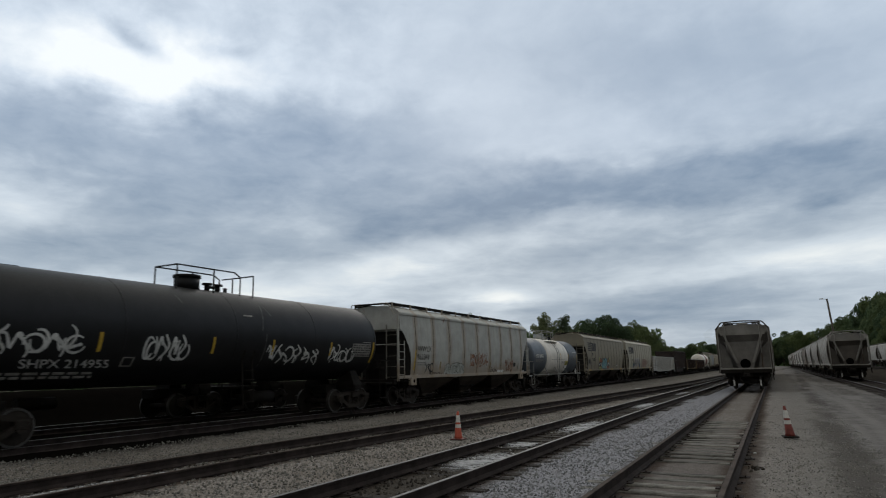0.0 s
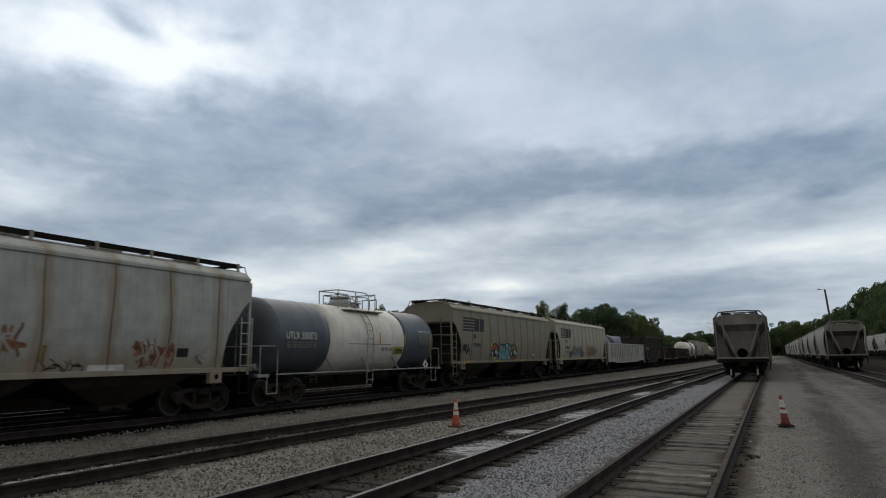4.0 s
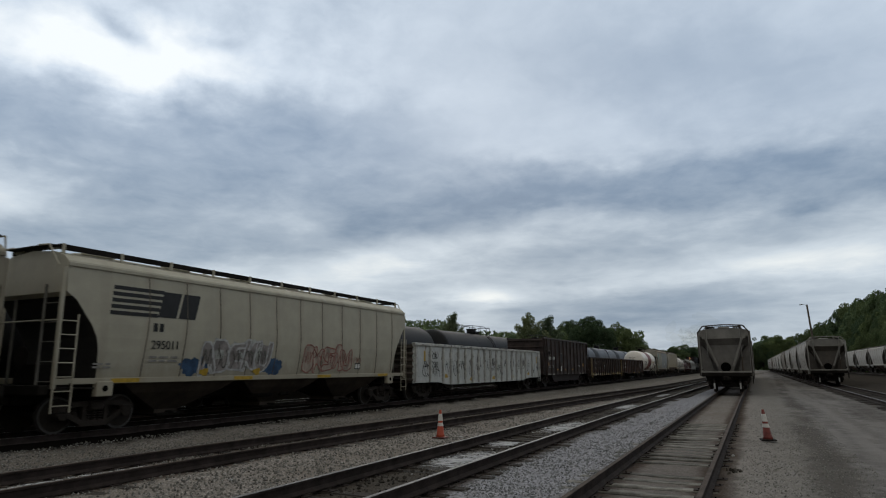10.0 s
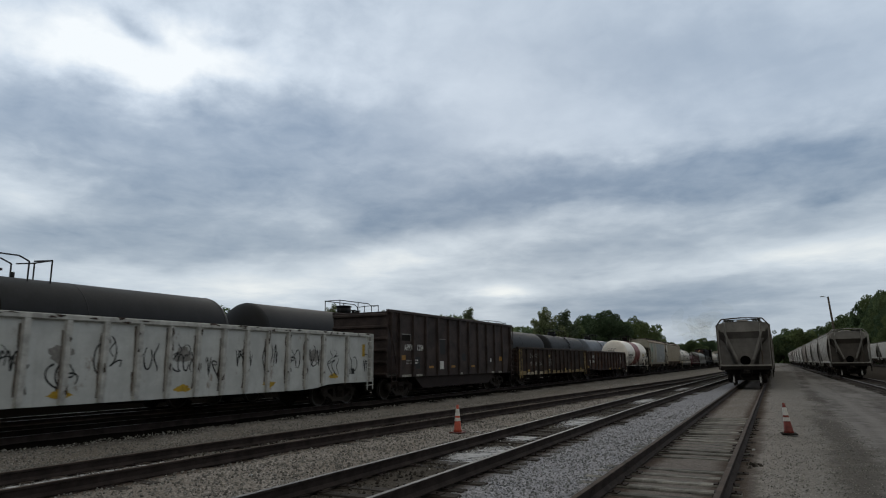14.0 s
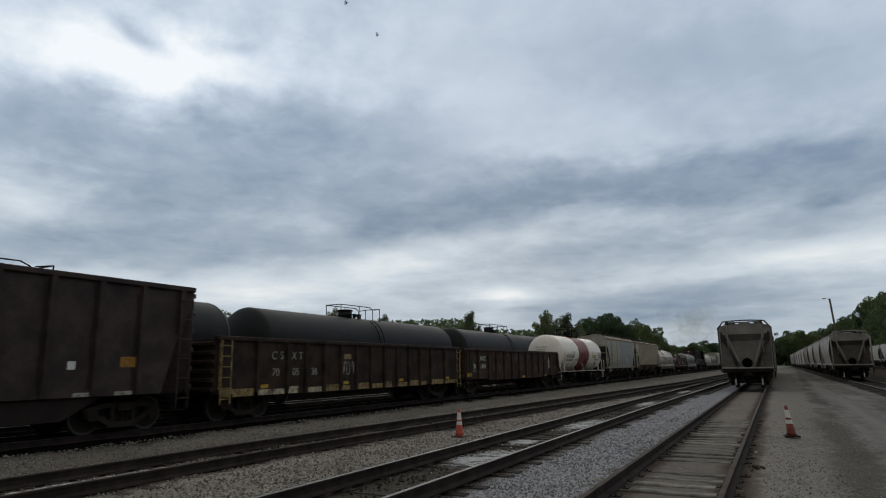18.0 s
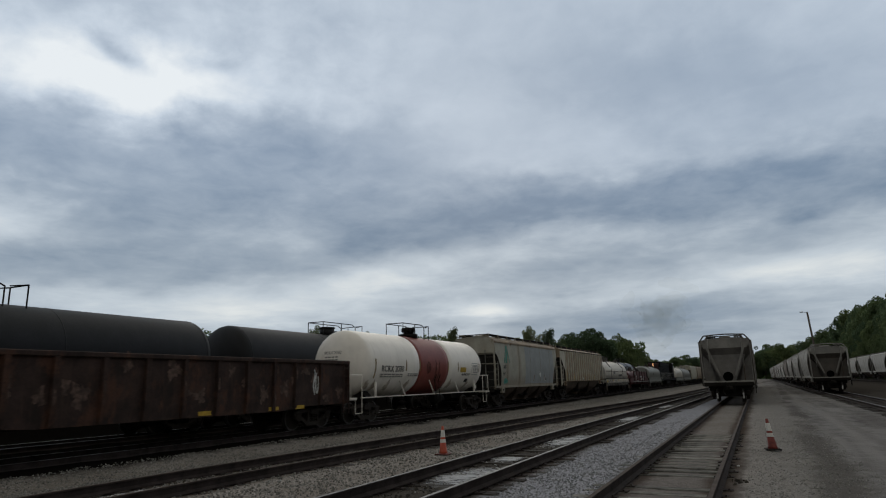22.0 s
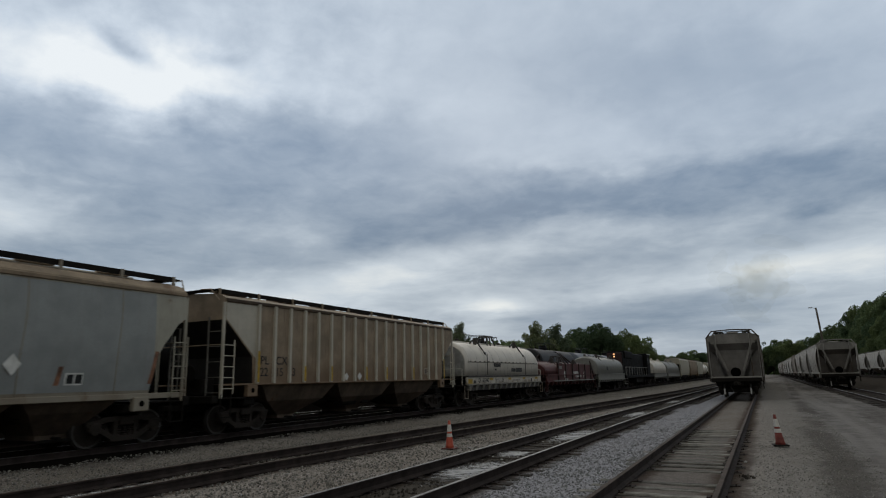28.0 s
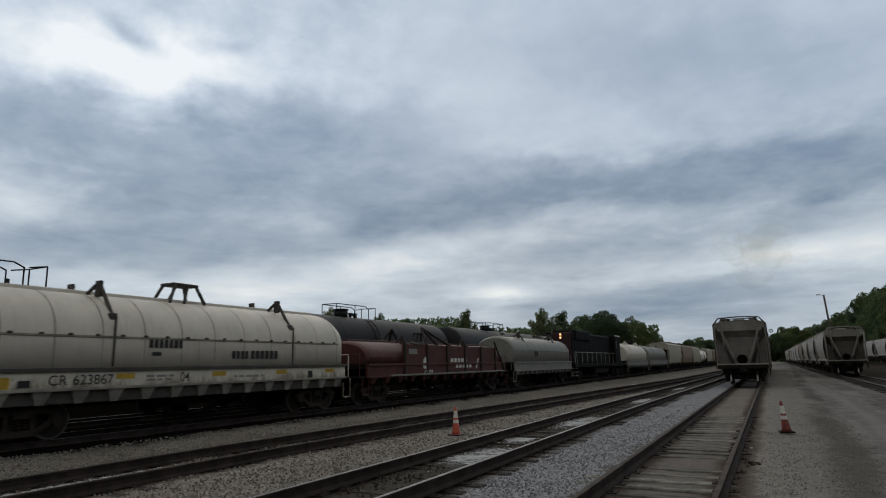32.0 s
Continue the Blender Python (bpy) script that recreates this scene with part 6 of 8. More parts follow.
c15, s15, h15 = put(coil_car("coil_car", "grey coil car with a rounded hood", spot(247.8, 262.2), 14.4, "coilgrey", "coilgrey", top=3.5, hook=False, trim="lug", deep=0.04))
put(locomotive(spot(262.9, 284.7)))
for a, b, kind in ((285.4, 300.0, "c"), (300.8, 318.6, "c"), (319.4, 337.6, "h"), (338.4, 356.0, "g"), (356.8, 374.0, "h"), (374.8, 392.0, "t"), (392.8, 410.0, "h"), (410.8, 428.0, "g"), (428.8, 446, "h"), (446.8, 464, "h")):
    if kind == "c":
        put(coil_car("coil_car", "pale grey coil car far back in the train", spot(a, b), b - a, "coilgrey" if a > 300 else "coil", "coilgrey", moving=False, hook=False))
    elif kind == "h":
        put(hopper("covered_hopper", "pale covered hopper far back in the train", spot(a, b), b - a, "cream2", moving=False, seams=4))
    elif kind == "g":
        put(hopper("covered_hopper", "brown-grey covered hopper far back in the train", spot(a, b), b - a, "tan", moving=False, seams=4))
    else:
        put(tank("tank_car", "white tank car far back in the train", spot(a, b), b - a, b - a - 2, 1.5, 2.6, [(-(b - a - 2) / 2, (b - a - 2) / 2, "white")], moving=False))

# ---- parked stock ----
def hopper_front(car, h, mat, sheet="parkedend"):
    """The open end of a parked hopper: end sheets with shade in their paint, a round outlet, braces and pipe frame."""
    y = -h
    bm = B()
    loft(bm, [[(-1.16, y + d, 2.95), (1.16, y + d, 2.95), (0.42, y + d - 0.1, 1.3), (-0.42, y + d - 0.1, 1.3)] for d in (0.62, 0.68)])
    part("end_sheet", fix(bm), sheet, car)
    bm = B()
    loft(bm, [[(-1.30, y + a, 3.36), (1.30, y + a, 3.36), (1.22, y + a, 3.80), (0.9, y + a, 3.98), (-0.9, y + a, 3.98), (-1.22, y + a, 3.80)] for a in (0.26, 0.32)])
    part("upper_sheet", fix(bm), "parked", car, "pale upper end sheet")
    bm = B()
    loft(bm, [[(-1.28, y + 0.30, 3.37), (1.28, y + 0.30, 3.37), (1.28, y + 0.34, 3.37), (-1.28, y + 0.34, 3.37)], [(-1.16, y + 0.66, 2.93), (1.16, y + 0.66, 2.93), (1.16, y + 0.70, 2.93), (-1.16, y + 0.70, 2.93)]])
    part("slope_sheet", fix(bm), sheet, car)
    # the dark of the open outlet is a flat black disc
    bm = B()
    cyl(bm, (0, y + 0.50, 1.56), (0, y + 0.44, 1.56), 0.30, 24)
    part("outlet_cover", bm, "pit", car, "round outlet, its dark opening a black disc")
    for s in (-1, 1):
        bm = B()
        loft(bm, [[(s * 1.40, y + d, 1.2), (s * 0.70, y + d, 1.2), (s * 0.98, y + d, 2.5), (s * 1.40, y + d, 2.95)] for d in (0.80, 0.84)])
        part("side_web", fix(bm), sheet, car)
        bm = B()
        loft(bm, [[(s * 1.16, y + 0.2, 3.42), (s * 1.02, y + 0.2, 3.42), (s * 1.02, y + 0.27, 3.42), (s * 1.16, y + 0.27, 3.42)], [(s * 0.50, y + 0.36, 1.62), (s * 0.38, y + 0.36, 1.62), (s * 0.38, y + 0.43, 1.62), (s * 0.50, y + 0.43, 1.62)]])
        part("diagonal_brace", fix(bm), mat, car)
        bm = B()
        cyl(bm, (s * 0.98, y + 0.18, 2.2), (s * 0.98, y + 0.18, 3.95), 0.028, 8)
        part("end_post", bm, mat, car)
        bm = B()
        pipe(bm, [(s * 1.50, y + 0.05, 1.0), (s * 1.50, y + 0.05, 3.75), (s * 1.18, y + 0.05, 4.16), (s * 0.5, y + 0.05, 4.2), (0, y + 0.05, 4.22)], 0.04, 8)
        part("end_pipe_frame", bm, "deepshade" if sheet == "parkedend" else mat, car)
        bm = B()
        loft(bm, [[(s * 0.7535 - 0.045, y + d, 0.2), (s * 0.7535 + 0.045, y + d, 0.2), (s * 0.7535 + 0.045, y + d, 0.56), (s * 0.7535 - 0.045, y + d, 0.56)] for d in (0.39, 0.42)])
        part("wheel_tread", fix(bm), "tread", car, "bright worn wheel tread")
    bm = B()
    bbox(bm, -0.62, 0.62, y + 0.5, y + 0.62, 0.34, 0.6, 0.03)
    bbox(bm, -0.3, 0.3, y + 0.3, y + 0.5, 0.55, 1.02, 0.04)
    bbox(bm, -1.2, 1.2, y + 0.6, y + 0.75, 0.7, 1.05, 0.03)
    part("brake_rigging", bm, "under", car)
    bm = B()
    bbox(bm, -1.5, 1.5, y + 0.02, y + 0.22, 1.02, 1.30, 0.03)
    part("end_sill", bm, mat, car)


def parked_rows():
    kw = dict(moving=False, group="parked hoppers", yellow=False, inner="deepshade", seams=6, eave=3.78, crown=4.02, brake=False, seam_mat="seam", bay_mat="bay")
    first, surf, h = hopper("parked_hopper", "dusty grey covered hopper parked at the end of a siding", pose(-0.12, HOPPER_Y + 8.6, 0), 17.2, "parked", **dict(kw, inner="parkedend"))
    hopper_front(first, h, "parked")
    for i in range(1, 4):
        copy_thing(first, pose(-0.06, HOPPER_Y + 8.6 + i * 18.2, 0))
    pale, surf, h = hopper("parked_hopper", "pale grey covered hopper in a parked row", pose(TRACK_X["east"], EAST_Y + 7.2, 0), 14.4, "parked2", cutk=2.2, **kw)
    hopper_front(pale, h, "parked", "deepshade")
    brown, surf, h = hopper("parked_hopper", "brown-grey covered hopper in a parked row", pose(TRACK_X["east"], EAST_Y + 7.2 + 3 * 15.3, 0), 14.4, "parked3", cutk=2.2, **kw)
    for i in range(1, 12):
        if i != 3:
            copy_thing(brown if i == 8 else pale, pose(TRACK_X["east"], EAST_Y + 7.2 + i * 15.3, 0))
    for i in range(11):
        copy_thing(pale, pose(TRACK_X["bank"], 86 + i * 13.9 * 1.1, BANK_Z + 0.2))
    made = {}
    for i, (y, n, mt) in enumerate([(TANK_Y + k * 20.35, 19.9, "black2") for k in (-1, 0, 1, 2)] + [(68.2, 14.4, "black2"), (83.2, 14.4, "bluetank"), (98.4, 14.4, "bluetank"), (113.6, 14.4, "bluetank")]):
        at = pose(TRACK_X["siding"], y, 0)
        kind = (n, mt, y == TANK_Y)
        if kind in made:
            copy_thing(made[kind], at)
        else:
            made[kind] = tank("parked_tank_car", ("dull black" if mt == "black2" else "blue-grey") + " tank car standing on the siding behind the train", at, n, n - 0.9, 1.55, 2.88, [(-n / 2 + 0.45, n / 2 - 0.45, mt)], moving=False, group="parked tank cars", platform=1.9, dome_y=0.22 if y == TANK_Y else -0.7, man=-0.7, rings=4)[0]


EAST_Y = 66.0
HOPPER_Y, TANK_Y = 44.0, 10.0
parked_rows()


def traffic_cone(x, y, turn=0.0, mat="cone", look_="faded orange traffic cone with white collars", bent=0.0, base="conebase"):
    c = thing("traffic_cone", look_, "cone", "traffic cones", pose(x, y, ground_z(x, y) + 0.02, 0, 0, turn))
    bm = B()
    bbox(bm, -0.17, 0.17, -0.17, 0.17, 0, 0.035, 0.015)
    part("base", bm, base, c)
    ring = lambda r, z: [(r * math.cos(2 * math.pi * i / 24) - bent * max(0.0, z - 0.09), r * math.sin(2 * math.pi * i / 24), z) for i in range(24)]
    bm = B()
    loft(bm, [ring(r, z) for r, z in ((0.118, 0.035), (0.096, 0.09), (0.03, 0.70), (0.022, 0.71))])
    part("cone_body", fix(bm), mat, c, smooth=True)
    for z0, z1 in ((0.30, 0.385), (0.435, 0.61)):
        bm = B()
        loft(bm, [ring(0.096 - (z - 0.09) * 0.066 / 0.61 + 0.004, z) for z in (z0, z1)], caps=False)
        part("collar", bm, "collar", c, "white reflective collar", smooth=True)


traffic_cone(-5.98, 15.15)
traffic_cone(1.65, 17.2, 8, "conered", "grimy dark red traffic cone with worn white collars", 0.09, "under")

# ---- lettering, emblems and sprayed marks ----


def strip(bm, surf, y0, y1, z0, z1, lean=0.0, off=0.008, n=4):
    """A painted patch that follows the side of a car; lean shifts its top along the car."""
    prev = None
    for i in range(n + 1):
        z = z0 + (z1 - z0) * i / n
        d = lean * (z - z0)
        row = [bm.verts.new((surf(z) + off, y + d, z)) for y in (y0, y1)]
        if prev:
            bm.faces.new((prev[0], prev[1], row[1], row[0]))
        prev = row


def mark(car, surf, y0, y1, z0, z1, mat, name="painted_mark", lean=0.0, off=0.008, label=""):
    bm = B()
    strip(bm, surf, y0, y1, z0, z1, lean, off)
    return part(name, bm, mat, car, label)


def bars(car, surf, y0, y1, z0, z1, n, mat, name="lettering_bar", lean=0.0):
    """A word that is not spelled out: n upright bars."""
    w = (y1 - y0) / n
    for i in range(n):
        mark(car, surf, y0 + i * w, y0 + i * w + w * 0.72, z0, z1, mat, name, lean)


def emblem(car, surf, y, z):
    """Five stripes that run into two leaning dark blocks."""
    for i in range(5):
        z0 = z + 0.02 + i * 0.17
        mark(car, surf, y + 0.02 * i, y + 1.5 + 0.05 * i, z0, z0 + 0.105, "ink", "emblem_stripe")
    for a, b in ((1.50, 2.13), (2.22, 2.84)):
        mark(car, surf, y + a, y + b, z + 0.04, z + 0.78, "ink", "emblem_block", 0.26)


def tank_text(car, body, y, z, size, rad, zc, mat="bars", width=1.0, shear=0.0):
    a = math.asin((z + size / 2 - zc) / rad)
    text(car, body, rad * math.cos(a) + 0.012 + math.sin(a) * size / 2, y, z + size / 2 - math.cos(a) * size / 2, size, mat, ry=-math.degrees(a), width=width, shear=shear)


def dome_text(car, rad, zc, hl, x, z, mat="fadedink"):
    """Marks on the rounded near end of a tank: one line of characters over rows of small bars."""
    def face(px, pz):
        q = min(0.98, math.hypot(px, pz - zc) / rad)
        return -(hl - 0.62) - 0.62 * (1 - q * q) ** (1 / 2.2) - 0.012
    line = text(car, "RCRX 2030", 0, 0, 0, 0.13, mat, face="y", width=1.05)
    for v in line.data.vertices:
        v.co = (x + v.co.x, face(x + v.co.x, z + v.co.z), z + v.co.z)
    bm = B()
    for i in range(4):
        for j in range(4):
            a, b = x + 0.05 + 0.2 * j, z - 0.16 - 0.12 * i
            bm.faces.new([bm.verts.new((p, face(p, q), q)) for p, q in ((a, b), (a + 0.14, b), (a + 0.14, b + 0.06), (a, b + 0.06))])
    part("small_lettering", bm, "barsgrey", car)
    bm = B()
    px, pz = x + 0.75, z - 1.35
    bm.faces.new([bm.verts.new((px + a, face(px + a, pz + b), pz + b)) for a, b in ((0, -0.2), (0.2, 0), (0, 0.2), (-0.2, 0))])
    part("hazard_placard", bm, "barsgrey", car, "faded diamond placard")


def paint(car, surf, y, z, z0, z1, bounds, mat, off, name="sprayed_shape", n=14):
    """A painted shape on a car's side, from z0 to z1 about (y, z); bounds(q) gives its two sides at the height q."""
    bm = B()
    prev = None
    for i in range(n + 1):
        q = z0 + (z1 - z0) * i / n
        a, b = bounds(q)
        row = [bm.verts.new((surf(z + q) + off, y + a, z + q)), bm.verts.new((surf(z + q) + off, y + b, z + q))]
        if prev:
            bm.faces.new((prev[0], prev[1], row[1], row[0]))
        prev = row
    part(name, bm, mat, car)


def oval(w, h, c=0.0):
    return lambda q: (-w * math.sqrt(max(0.0, 1 - ((q - c) / h) ** 2)), w * math.sqrt(max(0.0, 1 - ((q - c) / h) ** 2)))


def eyes(car, surf, y, z):
    """Two sprayed half-shut eyes with a block of swollen pale blue letters between them."""
    blob(car, surf, y + 1.72, z + 0.06, 3.0, 1.02, 31, "sprayblue", off=0.003, spiky=0.12)
    for yy, top, under in ((0.0, "lidorange", "limespray"), (3.2, "lidyellow", "lidorange")):
        c = y + yy
        paint(car, surf, c, z, -0.50, 0.56, oval(0.62, 0.58, 0.0), "ink", 0.007)
        paint(car, surf, c, z, 0.14, 0.48, oval(0.53, 0.49, 0.0), top, 0.011)
        paint(car, surf, c, z, -0.45, -0.27, oval(0.53, 0.52, 0.0), under, 0.011)
        almond = lambda q: (-0.53 * (1 - abs(q + 0.07) / 0.23) ** 0.6, 0.53 * (1 - abs(q + 0.07) / 0.23) ** 0.6)
        paint(car, surf, c, z, -0.29, 0.13, almond, "bars", 0.015, "eye_white")
        paint(car, surf, c, z, -0.29, 0.16, oval(0.31, 0.27, -0.05), "ink", 0.019, "pupil")
        paint(car, surf, c + 0.11, z, -0.06, 0.11, lambda q: (-0.1 + 0.1 * q, 0.13 + 0.1 * q), "bars", 0.023, "eye_glint")
        for k in range(9):
            q = -0.42 + 0.105 * k
            if yy:
                mark(car, surf, c + q - 0.011, c + q + 0.011, z + 0.17, z + 0.46 * math.sqrt(1 - (q / 0.55) ** 2), "ink", "hatching", off=0.014)
            elif abs(q) < 0.42:
                mark(car, surf, c + q - 0.011, c + q + 0.011, z - 0.4, z - 0.3, "ink", "hatching", off=0.014)
    for w, mat, off in ((0.16, "ink", 0.006), (0.11, "limespray", 0.010)):
        paint(car, surf, y - 0.55, z + 0.40, -0.28, 0.30, lambda q: (-w * (1 - abs(q - 0.02) / 0.34), w * (1 - abs(q - 0.02) / 0.34)), mat, off, n=6)
    for w, mat, off in ((0.17, "ink", 0.006), (0.11, "lidyellow", 0.010)):
        paint(car, surf, y + 0.78, z + 0.42, -0.2, 0.34, lambda q: (-w * (0.75 - q) * 0.9, w * (0.35 - q) * 0.9), mat, off, n=6)
    # four swollen letter blocks, wider at the foot
    for k, (c, w, top) in enumerate(((1.02, 0.27, 0.44), (1.50, 0.26, 0.38), (1.98, 0.27, 0.52), (2.40, 0.22, 0.42))):
        side = lambda q: w * (0.86 + 0.26 * math.cos(6.0 * q + 1.2 * k) + (0.14 if q < -0.2 else 0.0))
        paint(car, surf, y + c, z, -0.50, top + 0.06, lambda q: (-side(q) - 0.045, side(q) + 0.045), "ink", 0.006 + 0.004 * k, "sprayed_letter")
        paint(car, surf, y + c, z, -0.46, top, lambda q: (-side(q), side(q)), "spraycyan", 0.008 + 0.004 * k, "sprayed_letter")
        mark(car, surf, y + c - 0.05, y + c - 0.02, z + 0.08, z + 0.3, "ink", "sprayed_line", off=0.012 + 0.004 * k)
        mark(car, surf, y + c + 0.03, y + c + 0.06, z - 0.36, z - 0.1, "ink", "sprayed_line", off=0.012 + 0.004 * k)
        blob(car, surf, y + c - 0.1, z + 0.25, 0.16, 0.12, 41 + k, "lidyellow" if k != 2 else "conered", off=0.011 + 0.004 * k)
        blob(car, surf, y + c, z - 0.3, 0.36, 0.22, 46 + k, "spraypale" if k % 2 else "spraycyan", off=0.0105 + 0.004 * k, spiky=0.2)
    mark(car, surf, y + 3.55, y + 3.95, z + 0.46, z + 0.58, "limespray", "reflector_tag")
    graffiti(car, surf, y + 3.95, z - 0.02, 0.75, 0.3, 4, 92, "barsgrey", 0.012)


def post_shade_strips(car, posts, z0, z1, r, mat, wide=0.075):
    """Ragged strips beside a gondola's posts: grime, with the posts' shade painted in."""
    for q in posts:
        lo, hi = z0 + r.uniform(0, 0.15), z1 - r.uniform(0, 0.3)
        bm = B()
        prev = None
        for i in range(9):
            z, w = lo + (hi - lo) * i / 8, r.uniform(0.25, 1.0) * wide
            row = [bm.verts.new((1.504, q - 0.09 - w, z)), bm.verts.new((1.504, q - 0.075, z))]
            if prev:
                bm.faces.new((prev[0], prev[1], row[1], row[0]))
            prev = row
        part("rust_stain", bm, mat, car, "ragged dark strip beside a post, grime and painted shade")


def car_details():
    r = random.Random(17)
    # black tank
    tank_text(c1, "SHPX 214955", -6.4, 1.80, 0.25, 1.53, 2.83, "barspale", width=1.12, shear=-0.22)
    for y, z0, z1, lean in ((1.1, 3.0, 3.9, 0.25), (1.65, 3.55, 3.95, -0.6), (-2.0, 3.7, 3.95, -0.5), (1.25, 1.8, 2.9, 0.05)):
        mark(c1, s1, y, y + 0.05, z0, z1, "scuff", "scuff_mark", lean)
    mark(c1, s1, 0.35, 0.75, 3.45, 3.5, "barsgrey", "small_lettering")
    unread(c1, 1.28, -7.0, 1.72, 2.4, 0.07, 2, r, "barsgrey", 38)
    for y, z, w, h, n, sd in ((-7.6, 2.15, 2.5, 0.62, 6, 1), (-3.3, 2.0, 1.4, 0.7, 5, 2), (1.4, 1.95, 2.8, 0.6, 6, 3), (4.8, 1.95, 1.6, 0.62, 4, 4)):
        graffiti(c1, s1, y, z, w, h, n, sd, "spraywhite", 0.03)
        graffiti(c1, s1, y + 0.1, z, w, h * 0.8, n - 1, sd + 30, "spraywhite", 0.026)
    for y in (-4.62, -0.92, 1.70, 4.9):
        mark(c1, s1, y - 0.05, y + 0.05, 2.22, 2.72, "yellow", "reflector_strip")
    mark(c1, s1, 6.3, 7.6, 2.2, 2.72, "barsgrey", "data_plate")
    bm = B()
    for i in range(7):
        for q in range(5):
            strip(bm, s1, 6.36 + 0.18 * i, 6.36 + 0.18 * i + r.uniform(0.06, 0.15), 2.24 + 0.095 * q, 2.29 + 0.095 * q, 0, 0.012, 1)
    part("plate_rows", bm, "ink", c1)
    mark(c1, s1, 7.0, 7.6, 2.76, 2.8, "barsgrey", "small_lettering")
    mark(c1, s1, 7.74, 7.86, 1.95, 2.8, "yellow", "reflector_strip")
    mark(c1, s1, -3.85, -3.5, 1.85, 2.1, "barsgrey", "inspection_box")
    mark(c1, s1, -3.81, -3.54, 1.88, 2.07, "black", "inspection_box", off=0.011)
    # weathered grey hopper
    text(c2, "WWLX", s2(2.7) + 0.012, -6.93, 2.48, 0.27, "fadedink", width=1.08)
    text(c2, "961049", s2(2.34) + 0.012, -6.95, 2.09, 0.27, "fadedink", width=1.02)
    unread(c2, s2(1.95) + 0.008, -6.9, 1.98, 0.9, 0.06, 2, r, "barsgrey")
    graffiti(c2, s2, -6.15, 1.46, 0.85, 0.5, 3, 5, "ink", 0.03)
    piece(c2, s2, -4.1, 1.24, 2.35, 0.68, (0, 2, 4), 41, "spraypale", "fadedink", 0.016)
    graffiti(c2, s2, -5.6, 1.24, 1.35, 0.24, 8, 420, "fleck", 0.014)
    graffiti(c2, s2, 1.9, 1.36, 1.0, 0.28, 6, 421, "fleck", 0.014)
    for y, w in ((-0.4, 0.9), (0.75, 1.1), (4.9, 1.2)):
        blob(c2, s2, y, 2.05 if y < 4 else 1.8, w, 0.6, int(y * 10) + 40, "sprayorange", spiky=0.6)
        graffiti(c2, lambda q: s2(q) + 0.004, y - 0.6, 1.72 if y < 4 else 1.4, 1.3, 0.75, 5, int(y * 7) + 60, "sprayorange", 0.03)
        graffiti(c2, lambda q: s2(q) + 0.008, y - 0.5, 1.75 if y < 4 else 1.45, 1.0, 0.6, 4, int(y * 7) + 65, "grey_old", 0.025)
    mark(c2, s2, 3.08, 4.08, 1.27, 1.52, "bars", "painted_patch")
    mark(c2, s2, -6.94, -6.76, 1.24, 1.39, "bars", "painted_patch")
    bm = B()
    loft(bm, [[(x, 6.6 + 0.24 * math.sin(a), 1.75 + 0.24 * math.cos(a)) for a in (0, 1.5708, 3.1416, 4.7124)] for x in (s2(1.95), s2(1.95) + 0.01)])
    part("hazard_placard", fix(bm), "barsdirty", c2, "faded diamond placard")
    mark(c2, s2, 5.7, 6.1, 1.7, 1.95, "ink", "data_plate")
    for y in (-7.2, -4.55, 1.9):
        mark(c2, s2, y - 0.06, y + 0.06, 1.6, 2.55 if y < -7 else 2.0, "yellow" if y < -7 else "patch", "reflector_strip", 0.12)
    # two-tone tank
    tank_text(c3, "UTLX 300073", -5.3, 2.32, 0.26, 1.47, 2.38, "bars", width=0.8)
    unread(c3, 1.475, -5.2, 2.22, 1.6, 0.05, 3, r, "barsgrey", 10)
    mark(c3, s3, 1.95, 2.84, 1.75, 2.1, "labelyellow", "warning_label")
    mark(c3, s3, 2.9, 3.0, 2.2, 2.7, "yellow", "reflector_strip")
    unread(c3, 1.478, 2.1, 2.0, 0.6, 0.04, 3, r, "ink", 15)
    text(c3, "PHOSPHORIC ACID", 1.46, 4.18, 2.78, 0.095, "bars", ry=-16, width=1.0)
    unread(c3, 1.478, 4.25, 2.72, 1.0, 0.045, 7, r, "barsgrey", -5)
    bm = B()
    loft(bm, [[(x, 4.99 + 0.11 * math.sin(a), 1.25 + 0.11 * math.cos(a)) for a in (0, 1.5708, 3.1416, 4.7124)] for x in (1.41, 1.414)])
    part("placard_mark", fix(bm), "ink", c3)
    unread(c3, 1.475, 0.9, 2.05, 1.0, 0.05, 2, r, "barsgrey", 10)
    mark(c3, s3, -1.5, 1.7, 2.17, 2.2, "barsgrey", "weld_line")
    mark(c3, s3, 0.75, 0.85, 2.2, 2.7, "yellow", "reflector_strip")
    bm = B()
    loft(bm, [[(x, 4.99 + 0.26 * math.sin(a), 1.25 + 0.26 * math.cos(a)) for a in (0, 1.5708, 3.1416, 4.7124)] for x in (1.40, 1.41)])
    part("hazard_placard", fix(bm), "bars", c3, "white diamond placard")
    # cream hoppers
    for car, surf, num in ((c4, s4, "297680"), (c5, s5, "295011")):
        emblem(car, surf, -7.3, 3.0)
        bars(car, surf, -5.92, -5.52, 2.63, 2.86, 2, "ink")
        text(car, num, surf(2.36) + 0.012, -5.95, 2.15, 0.235, "ink", width=0.98)
        unread(car, surf(1.93) + 0.006, -5.95, 1.95, 1.0, 0.06, 2, r, "barsgrey")
        mark(car, surf, 4.3, 4.7, 1.55, 1.8, "ink", "data_plate")
        mark(car, surf, 4.34, 4.48, 1.59, 1.76, "bars", "data_plate", off=0.012)
